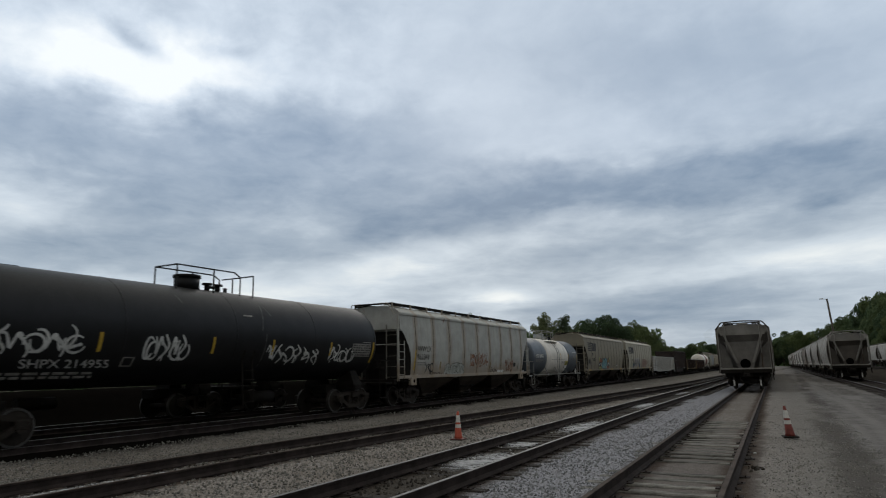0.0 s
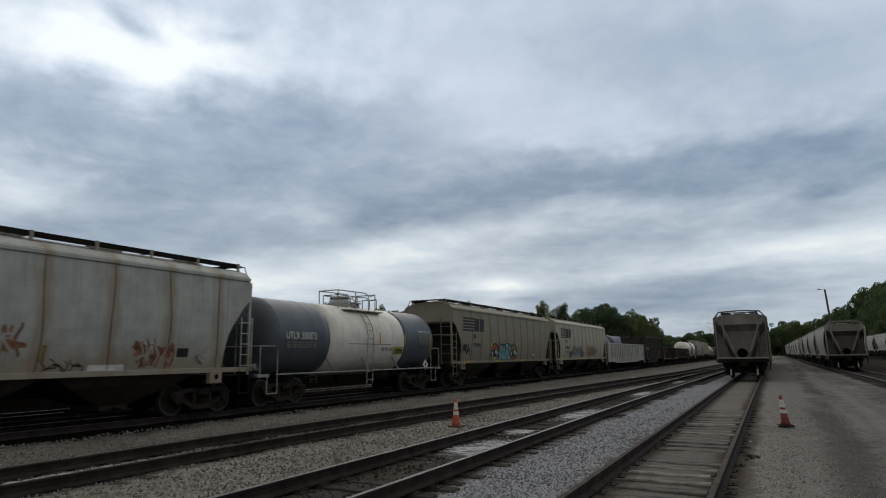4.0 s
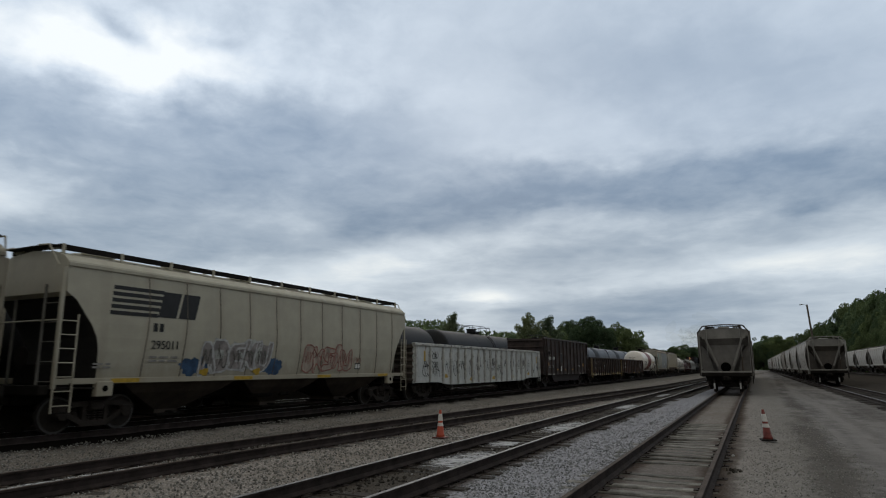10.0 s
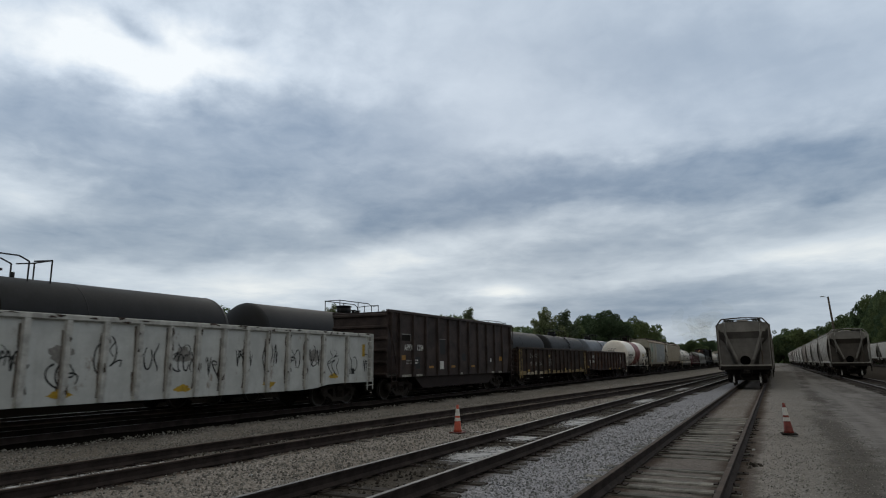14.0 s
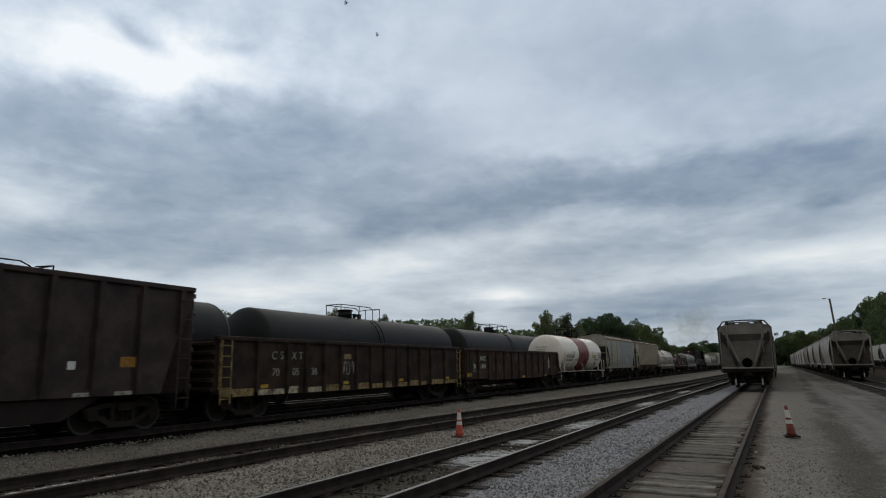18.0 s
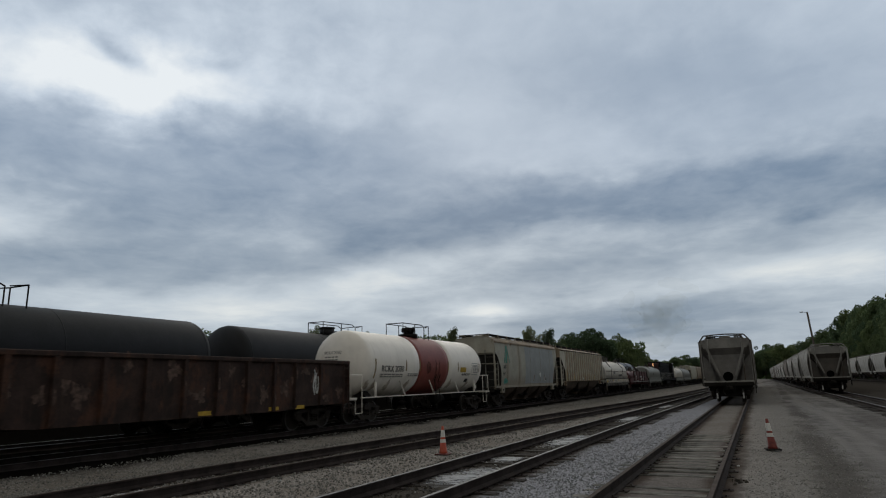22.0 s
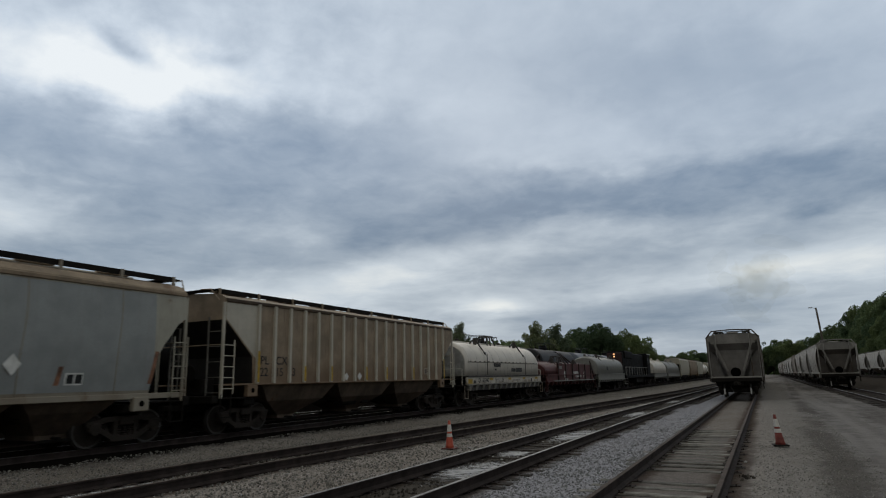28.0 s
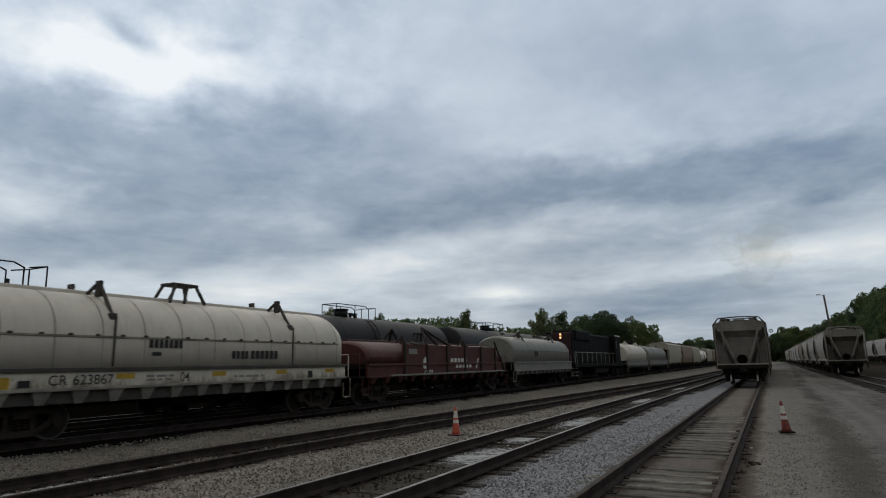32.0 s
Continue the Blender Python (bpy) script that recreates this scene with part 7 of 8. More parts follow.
        mark(car, surf, 4.52, 4.66, 1.59, 1.76, "bars", "data_plate", off=0.012)
        unread(car, surf(1.72) + 0.006, -7.6, 1.75, 0.5, 0.05, 2, r, "barsgrey")
    eyes(c4, s4, -2.7, 1.85)
    graffiti(c4, s4, -7.35, 1.75, 0.95, 0.55, 4, 8, "ink", 0.04)
    graffiti(c4, s4, -7.3, 1.8, 0.8, 0.45, 3, 18, "ink", 0.035)
    for y, w in ((-4.45, 0.75), (-3.9, 0.6), (-0.95, 0.8), (-0.6, 0.5)):
        blob(c5, s5, y, 1.66, w, 0.55, int(60 - y * 10), "sprayblue", off=0.005, spiky=0.3)
    for y in (-3.2, -2.3, -1.5):
        blob(c5, s5, y, 2.1, 0.9, 0.85, int(70 - y * 10), "spraypale", off=0.004, spiky=0.5)
    piece(c5, s5, -4.15, 1.44, 3.0, 0.92, (0, 4, 2, 1, 5), 51, "spraypink", "barspale", 0.03)
    for i, y in enumerate((-3.9, -1.6)):
        blob(c5, s5, y, 1.5, 0.36, 0.22, 77 + i, "yellow", off=0.03, spiky=0.3)
    piece(c5, s5, 0.82, 1.52, 3.1, 0.85, (4, 1, 3, 0, 5), 52, "creamspray", "sprayred", 0.024)
    graffiti(c5, s5, 4.1, 1.75, 0.6, 0.3, 3, 96, "sprayred", 0.014)
    # white gondola
    mark(c6, s6, -9.16, -8.96, 1.95, 2.47, "yellow", "reflector_strip")
    text(c6, "CR", 1.512, -8.22, 2.07, 0.28, "ink", width=1.1)
    text(c6, "56", 1.512, -9.14, 1.64, 0.31, "ink", width=0.95)
    text(c6, "230", 1.512, -8.27, 1.62, 0.31, "ink", width=1.15)
    unread(c6, 1.508, -8.2, 1.52, 0.7, 0.05, 3, r, "barsgrey")
    mark(c6, s6, -9.8, -9.3, 1.5, 2.1, "gonwhite", "patch_plate", off=0.016)
    for i in range(15):
        y = -6.95 + i * 1.18
        graffiti(c6, s6, y, r.uniform(1.1, 1.45), 0.75, r.uniform(0.55, 0.95), r.choice((2, 3, 3, 4)), 100 + i, "ink", 0.017)
        if i % 2 == 0:
            graffiti(c6, s6, y + 0.1, r.uniform(1.6, 1.9), 0.5, r.uniform(0.3, 0.5), 2, 180 + i, "ink", 0.012)
        if i % 3 == 0:
            blob(c6, s6, y + 0.4, 1.05 + (0.1 if i in (0, 12) else -0.1), 0.55, 0.2, 130 + i, "yellow", spiky=0.3)
        if i in (3, 6, 11):
            blob(c6, s6, y + 0.35, 1.9, 0.6, 0.45, 150 + i, "barsgrey", off=0.004)
    graffiti(c6, s6, -9.3, 1.15, 0.75, 0.6, 3, 171, "ink", 0.02)
    graffiti(c6, s6, -8.15, 1.15, 0.8, 0.6, 3, 172, "ink", 0.02)
    graffiti(c6, s6, -8.3, 2.05, 0.9, 0.4, 3, 173, "barsgrey", 0.02)
    for i in range(40):
        y = r.choice([-10.06, -8.45, -6.92] + [-5.93 + 0.988 * q for q in range(13)] + [6.92, 8.45])
        if i % 3:
            blob(c6, lambda z: 1.603, y + r.uniform(-0.06, 0.06), r.uniform(1.0, 2.7), r.uniform(0.03, 0.07), r.uniform(0.06, 0.3), 800 + i, "fleck", "rust_fleck", off=0.002, spiky=0.5)
        else:
            blob(c6, s6, y + r.choice((-0.13, 0.13)), r.uniform(1.0, 2.6), r.uniform(0.04, 0.1), r.uniform(0.1, 0.4), 800 + i, "fleck", "rust_fleck", off=0.003, spiky=0.6)
    post_shade_strips(c6, [-8.45, -6.92] + [-5.93 + 0.988 * i for i in range(13)] + [6.92, 8.45, 10.06], 0.8, 2.7, r, "stain")
    for i in range(34):
        blob(c6, lambda z: 1.593, r.uniform(-10.1, 10.1), r.uniform(2.73, 2.83), r.uniform(0.08, 0.3), r.uniform(0.03, 0.07), 880 + i, "fleck", "rust_fleck", off=0.001, spiky=0.5)
    for i in range(26):
        blob(c6, s6, -10.0 + 0.14 * i, 1.18, 0.035, 0.035, 920 + i, "barsgrey", "rivet", off=0.004, spiky=0.05)
    mark(c6, s6, 9.5, 9.7, 1.9, 2.4, "yellow", "reflector_strip")
    mark(c6, s6, 8.5, 8.7, 1.2, 1.42, "ink", "data_plate")
    mark(c6, s6, 8.75, 8.95, 1.2, 1.42, "ink", "data_plate")
    # tall dark gondola
    text(c7, "APPX", 1.512, -6.1, 2.2, 0.28, "bars", width=0.8)
    text(c7, "1204", 1.512, -4.95, 2.2, 0.28, "bars", width=0.8)
    for y0, y1, z0, z1 in ((-6.4, -5.5, 2.92, 2.96), (-6.4, -6.36, 2.64, 2.94), (-5.54, -5.5, 2.64, 2.94)):
        mark(c7, s7, y0, y1, z0, z1, "barsgrey", "plate_frame")
    mark(c7, s7, -6.36, -5.54, 2.64, 2.92, "under", "data_plate")
    mark(c7, s7, -6.34, -5.98, 1.75, 1.98, "amberpaint", "reflector_strip")
    mark(c7, s7, -5.25, -4.61, 1.35, 1.91, "ink", "data_plate")
    unread(c7, 1.516, -5.2, 1.78, 0.36, 0.07, 2, r, "bars")
    unread(c7, 1.512, -5.95, 1.76, 0.5, 0.07, 2, r, "barsgrey")
    for y0 in (-3.72, -1.27, 1.22):
        mark(c7, s7, y0, y0 + 0.48, 1.36, 1.47, "amberpaint", "reflector_strip")
    post_shade_strips(c7, [-6.55, -5.3] + [-4.06 + 1.237 * i for i in range(9)], 1.05, 3.85, r, "postdark", 0.16)
    mark(c7, s7, -2.55, -1.95, 2.05, 2.8, "ink", "data_plate")
    mark(c7, s7, -2.6, -1.9, 2.8, 2.83, "barsgrey", "plate_frame")
    mark(c7, s7, 0.0, 0.5, 1.72, 2.1, "ink", "data_plate")
    for y0, y1 in ((-6.3, -5.45), (-5.0, -4.4), (4.1, 4.6), (5.2, 5.7), (-0.3, 0.1)):
        mark(c7, lambda z: 1.502, y0, y1, 0.99, 1.09, "barsdirty", "chipped_paint")
    mark(c7, s7, -2.55, -2.15, 1.3, 1.7, "bars", "label_plate")
    mark(c7, s7, 5.3, 5.75, 1.7, 1.97, "amberpaint", "reflector_strip")
    mark(c7, s7, 3.9, 4.1, 1.65, 1.85, "bars", "label_plate")
    # rusty gondolas
    for y, g in ((-5.98, "C"), (-5.56, "S"), (-4.98, "X"), (-4.6, "T")):
        text(c8, g, 1.512, y, 1.93, 0.27, "barsdirty", width=0.95)
    for i, g in enumerate(("70", "05", "36")):
        text(c8, g, 1.512, -5.95 + i * 1.02, 1.38, 0.25, "barsdirty", width=1.05)
    posts = [-8.3, -6.66, -5.2] + [-4.2 + 1.04 * i for i in range(9)] + [5.2, 6.66, 8.3]
    for i, (a, b) in enumerate(zip(posts, posts[1:])):
        mark(c8, lambda z: 1.505, a + 0.1, b - 0.1 - (0.3 if i % 3 == 2 else 0), 0.76, 1.0 - 0.06 * (i % 2), "patchpale" if i in (1, 2, 3) else "patch", "sill_patch")
        if i % 4 == 1:
            mark(c8, lambda z: 1.509, a + 0.2, a + 0.55, 0.98, 1.1, "yellow", "reflector_strip")
    mark(c8, lambda z: 1.60, -8.36, -8.26, 1.0, 2.4, "patch", "worn_edge")
    mark(c8, lambda z: 1.60, 8.24, 8.36, 1.0, 2.35, "patchpale", "worn_edge")
    mark(c8, s8, -1.9, -1.4, 1.95, 2.15, "patch", "faded_mark")
    for y in (-2.2, -2.0, -1.4):
        graffiti(c8, s8, y, 1.3, 0.5, 0.6, 2, int(100 - y * 10), "barsgrey", 0.02)
    text(c9, "NYC", 1.512, -6.2, 1.92, 0.25, "bars", width=1.1)
    text(c9, "58", 1.512, -7.18, 1.48, 0.25, "bars", width=0.95)
    text(c9, "1934", 1.512, -6.22, 1.48, 0.25, "bars", width=1.1)
    unread(c9, 1.508, -7.2, 1.42, 0.5, 0.05, 2, r, "barsgrey")
    mark(c9, s9, -7.95, -7.42, 1.03, 1.24, "yellow", "reflector_strip")
    graffiti(c9, s9, 6.1, 1.3, 0.5, 0.9, 3, 333, "spraywhite", 0.03)
    for i in range(26):
        y = -8.1 + i * 0.63
        blob(c9, s9, y + r.uniform(-0.2, 0.2), r.uniform(1.15, 2.35), r.uniform(0.1, 0.5), r.uniform(0.15, 0.6), 700 + i, "smear", "paint_smear", off=0.004, spiky=0.6)
        if i % 3 == 0:
            blob(c9, lambda z: 1.602, POSTS9[i // 2], r.uniform(1.2, 2.2), 0.07, r.uniform(0.3, 0.7), 760 + i, "smear", "worn_edge", spiky=0.4)
    for y in (0.6, 3.7, 5.1):
        mark(c9, s9, y, y + 0.5, 0.82, 0.95, "yellow", "reflector_strip")
    # white tank with the red band
    tank_text(c10, "RCRX 2030", -5.35, 2.2, 0.27, 1.53, 2.56, "ink", width=1.08, shear=-0.06)
    unread(c10, 1.49, -5.4, 2.1, 2.0, 0.06, 2, r, "barsgrey", 18)
    unread(c10, 1.50, -2.9, 2.12, 1.0, 0.05, 2, r, "barsgrey", 14)
    for y in (-5.85, -3.08, -1.68, 1.6, 2.9, 5.9):
        mark(c10, s10, y - 0.05, y + 0.05, 1.9 if y < -5 else 2.24, 2.76, "patch", "reflector_strip")
    mark(c10, s10, 3.2, 4.0, 2.2, 2.48, "yellow", "warning_label")
    text(c10, "REMOVE", 1.515, 3.3, 2.0, 0.15, "ink", ry=18, width=1.4, shear=0.1)
    for y in (-0.25, 0.22):
        mark(c10, s10, y, y + 0.1, 2.4, 2.55, "sprayred", "reflector_strip")
    mark(c10, s10, 4.1, 4.5, 1.65, 1.85, "ink", "data_plate")
    mark(c10, s10, 4.8, 5.7, 2.05, 2.75, "spraypale", "data_plate")
    mark(c10, s10, 4.84, 5.66, 2.09, 2.71, "white", "data_plate", off=0.012)
    unread(c10, 1.55, 4.9, 2.65, 0.7, 0.05, 6, r, "barsgrey", -4)
    dome_text(c10, 1.53, 2.56, 6.75, -0.68, 3.0)
    for y, z, w, h, sd in ((-0.72, 2.42, 0.5, 0.62, 7), (0.12, 2.3, 0.16, 1.1, 8), (0.5, 2.2, 0.14, 1.2, 9)):
        blob(c10, lambda z: s10(z) + 0.002, y, z, w, h, sd, "soot", "soot_patch", spiky=0.12)
    for y, sd in ((-6.2, 3), (-5.6, 4), (-4.4, 5), (-2.6, 6), (2.3, 7), (4.6, 8)):
        blob(c10, lambda z: s10(z) + 0.002, y, 1.55, 0.35, 0.5, sd, "grimepale", "grime_patch", spiky=0.5)
    # grey-green hopper
    for lean, a in ((0.42, -5.62), (0.34, -5.36), (-0.34, -4.62)):
        mark(c11, s11, a, a + 0.15, 2.85, 4.0, "spraygreen", "emblem_stroke", lean)
    mark(c11, s11, -5.2, -5.08, 2.85, 3.5, "spraygreen", "emblem_stroke", 0.3)
    text(c11, "AEX", s11(2.7) + 0.012, -5.72, 2.48, 0.24, "ink", width=0.85)
    text(c11, "1651", s11(2.25) + 0.012, -5.84, 2.03, 0.24, "ink", width=0.8)
    for y, z in ((0.75, 2.05), (3.3, 2.07), (5.9, 2.5)):
        mark(c11, s11, y, y + 0.12, 1.62, z, "sprayorange", "reflector_strip", 0.15)
    bm = B()
    strip(bm, s11, -1.15, 6.0, 1.45, 4.1, 0, 0.004, 24)
    part("repainted_panel", bm, "repaint", c11)
    bm = B()
    loft(bm, [[(x, 2.28 + 0.2 * math.sin(a), 2.11 + 0.25 * math.cos(a)) for a in (0, 1.5708, 3.1416, 4.7124)] for x in (s11(2.3), s11(2.3) + 0.01)])
    part("hazard_placard", fix(bm), "bars", c11, "white diamond placard")
    mark(c11, s11, 3.55, 4.02, 1.62, 1.92, "bars", "data_plate")
    for y in (3.6, 3.82):
        mark(c11, s11, y, y + 0.17, 1.66, 1.88, "ink", "data_plate", off=0.012)
    blob(c11, s11, -5.2, 1.65, 0.8, 0.35, 44, "spraygreen", "faded_mark")
    # tan ribbed hopper
    text(c12, "PL", 1.488, -6.62, 2.19, 0.28, "ink", width=1.05)
    text(c12, "CX", 1.488, -5.85, 2.19, 0.28, "ink", width=1.05)
    for y, g in ((-6.62, "22"), (-5.85, "15"), (-4.99, "3")):
        text(c12, g, 1.488, y, 1.8, 0.28, "ink", width=1.0)
    mark(c12, lambda z: 1.565, -6.82, -6.72, 1.6, 2.63, "yellow", "reflector_strip")
    for i in (3, 5, 8, 10, 13, 17):
        mark(c12, lambda z: 1.565, -6.82 + 0.814 * i, -6.72 + 0.814 * i, 1.6, 2.6 if i == 17 else 2.15, "yellow", "reflector_strip")
    bm = B()
    loft(bm, [[(x, -8.22, 3.64), (x, -6.82, 2.36), (x, -6.82, 4.14), (x, -8.22, 4.14)] for x in (1.478, 1.484)])
    part("pale_end_panel", fix(bm), "tanrib", c12)
    for y in (-1.63, -0.69):
        bm = B()
        loft(bm, [[(x, y + 0.16 * math.sin(a), 1.75 + 0.16 * math.cos(a)) for a in (0, 1.5708, 3.1416, 4.7124)] for x in (1.485, 1.495)])
        part("hazard_placard", fix(bm), "bars", c12)
    for y in (5.15, 5.42):
        mark(c12, s12, y - 0.1, y + 0.12, 1.82, 2.1, "tanrib", "data_plate")
        mark(c12, s12, y - 0.07, y + 0.09, 1.85, 2.07, "stain", "data_plate", off=0.012)
    # coil cars
    mark(c3, s3, 5.38, 5.5, 1.85, 2.7, "yellow", "reflector_strip")
    bars(c13, s13, -2.35, -1.19, 2.24, 2.46, 7, "ink")
    bars(c13, s13, 0.71, 1.45, 1.93, 2.18, 4, "ink")
    bars(c13, s13, 1.53, 2.85, 1.93, 2.2, 6, "ink")
    sill13 = lambda z: 1.522
    text(c13, "CR", 1.528, -5.1, 1.31, 0.24, "ink", width=1.05)
    text(c13, "623867", 1.528, -4.5, 1.31, 0.24, "ink", width=1.05)
    text(c13, "04", 1.528, -1.33, 1.3, 0.26, "ink", width=0.9)
    for i, y in enumerate((-3.35, -0.15, 2.65, 5.35)):
        mark(c13, sill13, y, y + 0.55, 1.42, 1.56, "yellow", "reflector_strip")
    unread(c13, 1.525, -2.45, 1.5, 0.9, 0.06, 2, r, "barsgrey")
    unread(c13, 1.525, 0.75, 1.42, 1.4, 0.07, 1, r, "barsgrey")
    mark(c13, sill13, -6.55, -5.95, 1.26, 1.52, "yellow", "reflector_strip")
    mark(c13, sill13, -5.78, -5.5, 1.28, 1.44, "ink", "data_plate")
    mark(c13, sill13, 4.35, 4.6, 1.25, 1.5, "ink", "data_plate")
    mark(c13, s13, -2.25, -1.95, 2.02, 2.12, "ink", "data_plate")
    mark(c13, s13, -0.65, -0.63, 1.8, 2.45, "barsgrey", "weld_line")
    side14 = lambda z: 1.532
    blob(c14, side14, -2.8, 1.7, 0.5, 0.55, 61, "bars", "emblem")
    for i in range(5):
        mark(c14, side14, 0.0 + i * 0.42, 0.3 + i * 0.42, 1.75, 1.95, "bars", "lettering_bar")
        mark(c14, side14, 0.6 + i * 0.42, 0.9 + i * 0.42, 1.45, 1.65, "bars", "lettering_bar")
    mark(c14, side14, 3.2, 3.35, 1.4, 1.95, "bars", "lettering_bar", 0.5)
    mark(c14, side14, -4.4, -3.6, 2.15, 2.4, "barsgrey", "data_plate")
    text(c14, "631692", 1.60, -3.0, 1.2, 0.2, "bars", width=1.0)
    bars(c15, s15, -2.5, -1.6, 2.1, 2.5, 2, "ink")


car_details()


# ---- spilled powder, loose stones and litter ----
def powder_material():
    """A thin smeared layer of powder that wears away towards its rim."""
    m = bpy.data.materials.new("smeared_white_powder")
    m.use_nodes = True
    k = Nodes(m.node_tree)
    tc = k.n.new("ShaderNodeTexCoord").outputs["Generated"]
    sep = k.n.new("ShaderNodeSeparateXYZ")
    k.l.new(tc, sep.inputs[0])
    pos = k.n.new("ShaderNodeNewGeometry").outputs["Position"]
    dx, dy = (k.math("POWER", k.math("MULTIPLY", k.math("ABSOLUTE", k.math("SUBTRACT", o, 0.5)), 2.0), 2.0) for o in sep.outputs[:2])
    fall = k.math("SUBTRACT", 1.0, k.math("ADD", dx, dy))
    smear = k.noise(k.mapping(pos, (1.3, 3.0, 1)), 2.1, 7, 0.75)
    cover = k.step(k.math("MULTIPLY_ADD", fall, 0.22, smear), 0.5, 0.78)
    b = k.n["Principled BSDF"]
    k.put(b.inputs["Base Color"], k.mix(k.noise(pos, 9, 4), (0.3, 0.3, 0.31), (0.6, 0.6, 0.61)))
    b.inputs["Roughness"].default_value = 0.95
    b.inputs["Specular IOR Level"].default_value = 0.0
    k.put(b.inputs["Alpha"], k.math("MULTIPLY", k.math("MULTIPLY", cover, k.step(fall, 0.0, 0.3)), 0.85))
    return m


def powder():
    r = random.Random(21)
    M["smear"] = powder_material()
    for x, y, w, l, n in ((-3.78, 11.7, 0.64, 1.5, 70), (-4.0, 14.5, 0.42, 0.7, 40), (-3.85, 19.3, 0.58, 2.3, 80), (-3.9, 30.0, 0.45, 2.6, 30), (-3.95, 43.0, 0.45, 3.0, 20), (-8.62, 7.0, 0.4, 2.8, 40)):
        bm = B()
        nx, ny = 8, 24
        grid = [[bm.verts.new((x + w * (2 * a / nx - 1), y + l * (2 * b / ny - 1), -0.189 + r.uniform(-0.002, 0.002))) for a in range(nx + 1)] for b in range(ny + 1)]
        for b in range(ny):
            for a in range(nx):
                bm.faces.new((grid[b][a], grid[b][a + 1], grid[b + 1][a + 1], grid[b + 1][a]))
        spill = tagged(part("powder_spill", bm, "smear", None, smooth=True), "white powder smeared over ties between the rails", "powder", "powder spills", "stuff")
        bm = B()
        for i in range(n):
            cx, cy, rr = x + max(-w, min(w, r.gauss(0, w * 0.45))), y + r.gauss(0, l * 0.4), r.uniform(0.008, 0.028)
            ring = [bm.verts.new((cx + rr * 1.6 * r.uniform(0.6, 1.3) * math.cos(2 * math.pi * j / 7), cy + rr * r.uniform(0.6, 1.3) * math.sin(2 * math.pi * j / 7), -0.2)) for j in range(7)]
            top = bm.verts.new((cx, cy, -0.189 + rr * 0.4))
            for j in range(7):
                bm.faces.new((ring[j], ring[(j + 1) % 7], top))
        part("crumbs", bm, "lime", spill)


powder()


def loose_stones():
    """Single ballast stones near the camera, on top of the stony ground."""
    g = np.random.default_rng(4)
    base = np.array([(1, 0, 0), (-1, 0, 0), (0, 1, 0), (0, -1, 0), (0, 0, 1), (0, 0, -1)], float)
    tri = np.array([(0, 2, 4), (2, 1, 4), (1, 3, 4), (3, 0, 4), (2, 0, 5), (1, 2, 5), (3, 1, 5), (0, 3, 5)])
    zones = (("ballast_stones", "grey-brown ballast stones lying loose", "stones", -13.4, -4.75, 4.5, 24, 22000, 0.023), ("ballast_stones", "blue-grey crushed stone between two tracks", "stoneblue", -2.75, -0.95, 3.0, 22, 9000, 0.016),
             ("gravel_stones", "pale loose gravel beside the siding track", "stonepale", 1.15, 3.2, 4.0, 22, 9000, 0.011), ("ballast_stones", "dirty stones between the rails", "stonedirt", -4.35, -3.05, 4.0, 24, 1500, 0.03), ("ballast_stones", "dirty stones beyond the third track", "stonedirt", -9.2, -7.9, 5.0, 26, 1500, 0.03))
    for name, label, mat, x0, x1, y0, y1, n, size in zones:
        x = g.uniform(x0, x1, n)
        y = y0 + (y1 - y0) * 1.7 * np.abs(g.normal(0, 0.42, n))
        keep = (np.abs(np.abs(x + 8.55 - 0.062 * np.maximum(0, y - 11)) - 0.7535) > 0.12)
        x, y = x[keep], y[keep]
        n = len(x)
        z = np.array([ground_z(a, b) + 0.035 * noise.noise((a * 0.9, b * 0.7, 0)) + 0.012 * noise.noise((a * 3, b * 3, 2)) for a, b in zip(x, y)])
        s = size * g.uniform(0.5, 1.35, n)
        v = base[None] * (s[:, None, None] * g.uniform(0.55, 1.25, (n, 6, 1)))
        v += g.normal(0, 0.16, (n, 6, 3)) * s[:, None, None]
        v += np.stack([x, y, z + s * 0.25], 1)[:, None, :]
        f = (tri[None] + (np.arange(n) * 6)[:, None, None]).reshape(-1, 3)
        me = bpy.data.meshes.new(name)
        me.from_pydata(v.reshape(-1, 3).tolist(), [], f.tolist())
        me.materials.append(M[mat])
        tagged(new(name, me), label, "gravel", kind="stuff")


def stone_material(name, a, b):
    m = bpy.data.materials.new(name)
    m.use_nodes = True
    k = Nodes(m.node_tree)
    bs = k.n["Principled BSDF"]
    rnd = k.n.new("ShaderNodeNewGeometry").outputs["Random Per Island"]
    pos = k.n.new("ShaderNodeNewGeometry").outputs["Position"]
    col = k.ramp(rnd, (0, tuple(c * 0.6 for c in a)), (0.5, a), (0.85, b), (1, tuple(min(1, c * 1.25) for c in b)))
    col = k.mix(k.math("MULTIPLY", k.noise(pos, 40, 3), 0.4), col, tuple(c * 0.5 for c in a))
    k.put(bs.inputs["Base Color"], col)
    bs.inputs["Roughness"].default_value = 0.9
    bs.inputs["Specular IOR Level"].default_value = 0.1
    return m


M["stones"] = stone_material("mixed_ballast_stone", (0.17, 0.162, 0.148), (0.24, 0.23, 0.21))
M["stoneblue"] = stone_material("blue_grey_stone", (0.20, 0.205, 0.205), (0.25, 0.255, 0.255))
M["stonepale"] = stone_material("pale_gravel_stone", (0.21, 0.205, 0.185), (0.31, 0.30, 0.27))
M["stonedirt"] = stone_material("dirty_stone", (0.05, 0.044, 0.037), (0.11, 0.1, 0.088))
loose_stones()


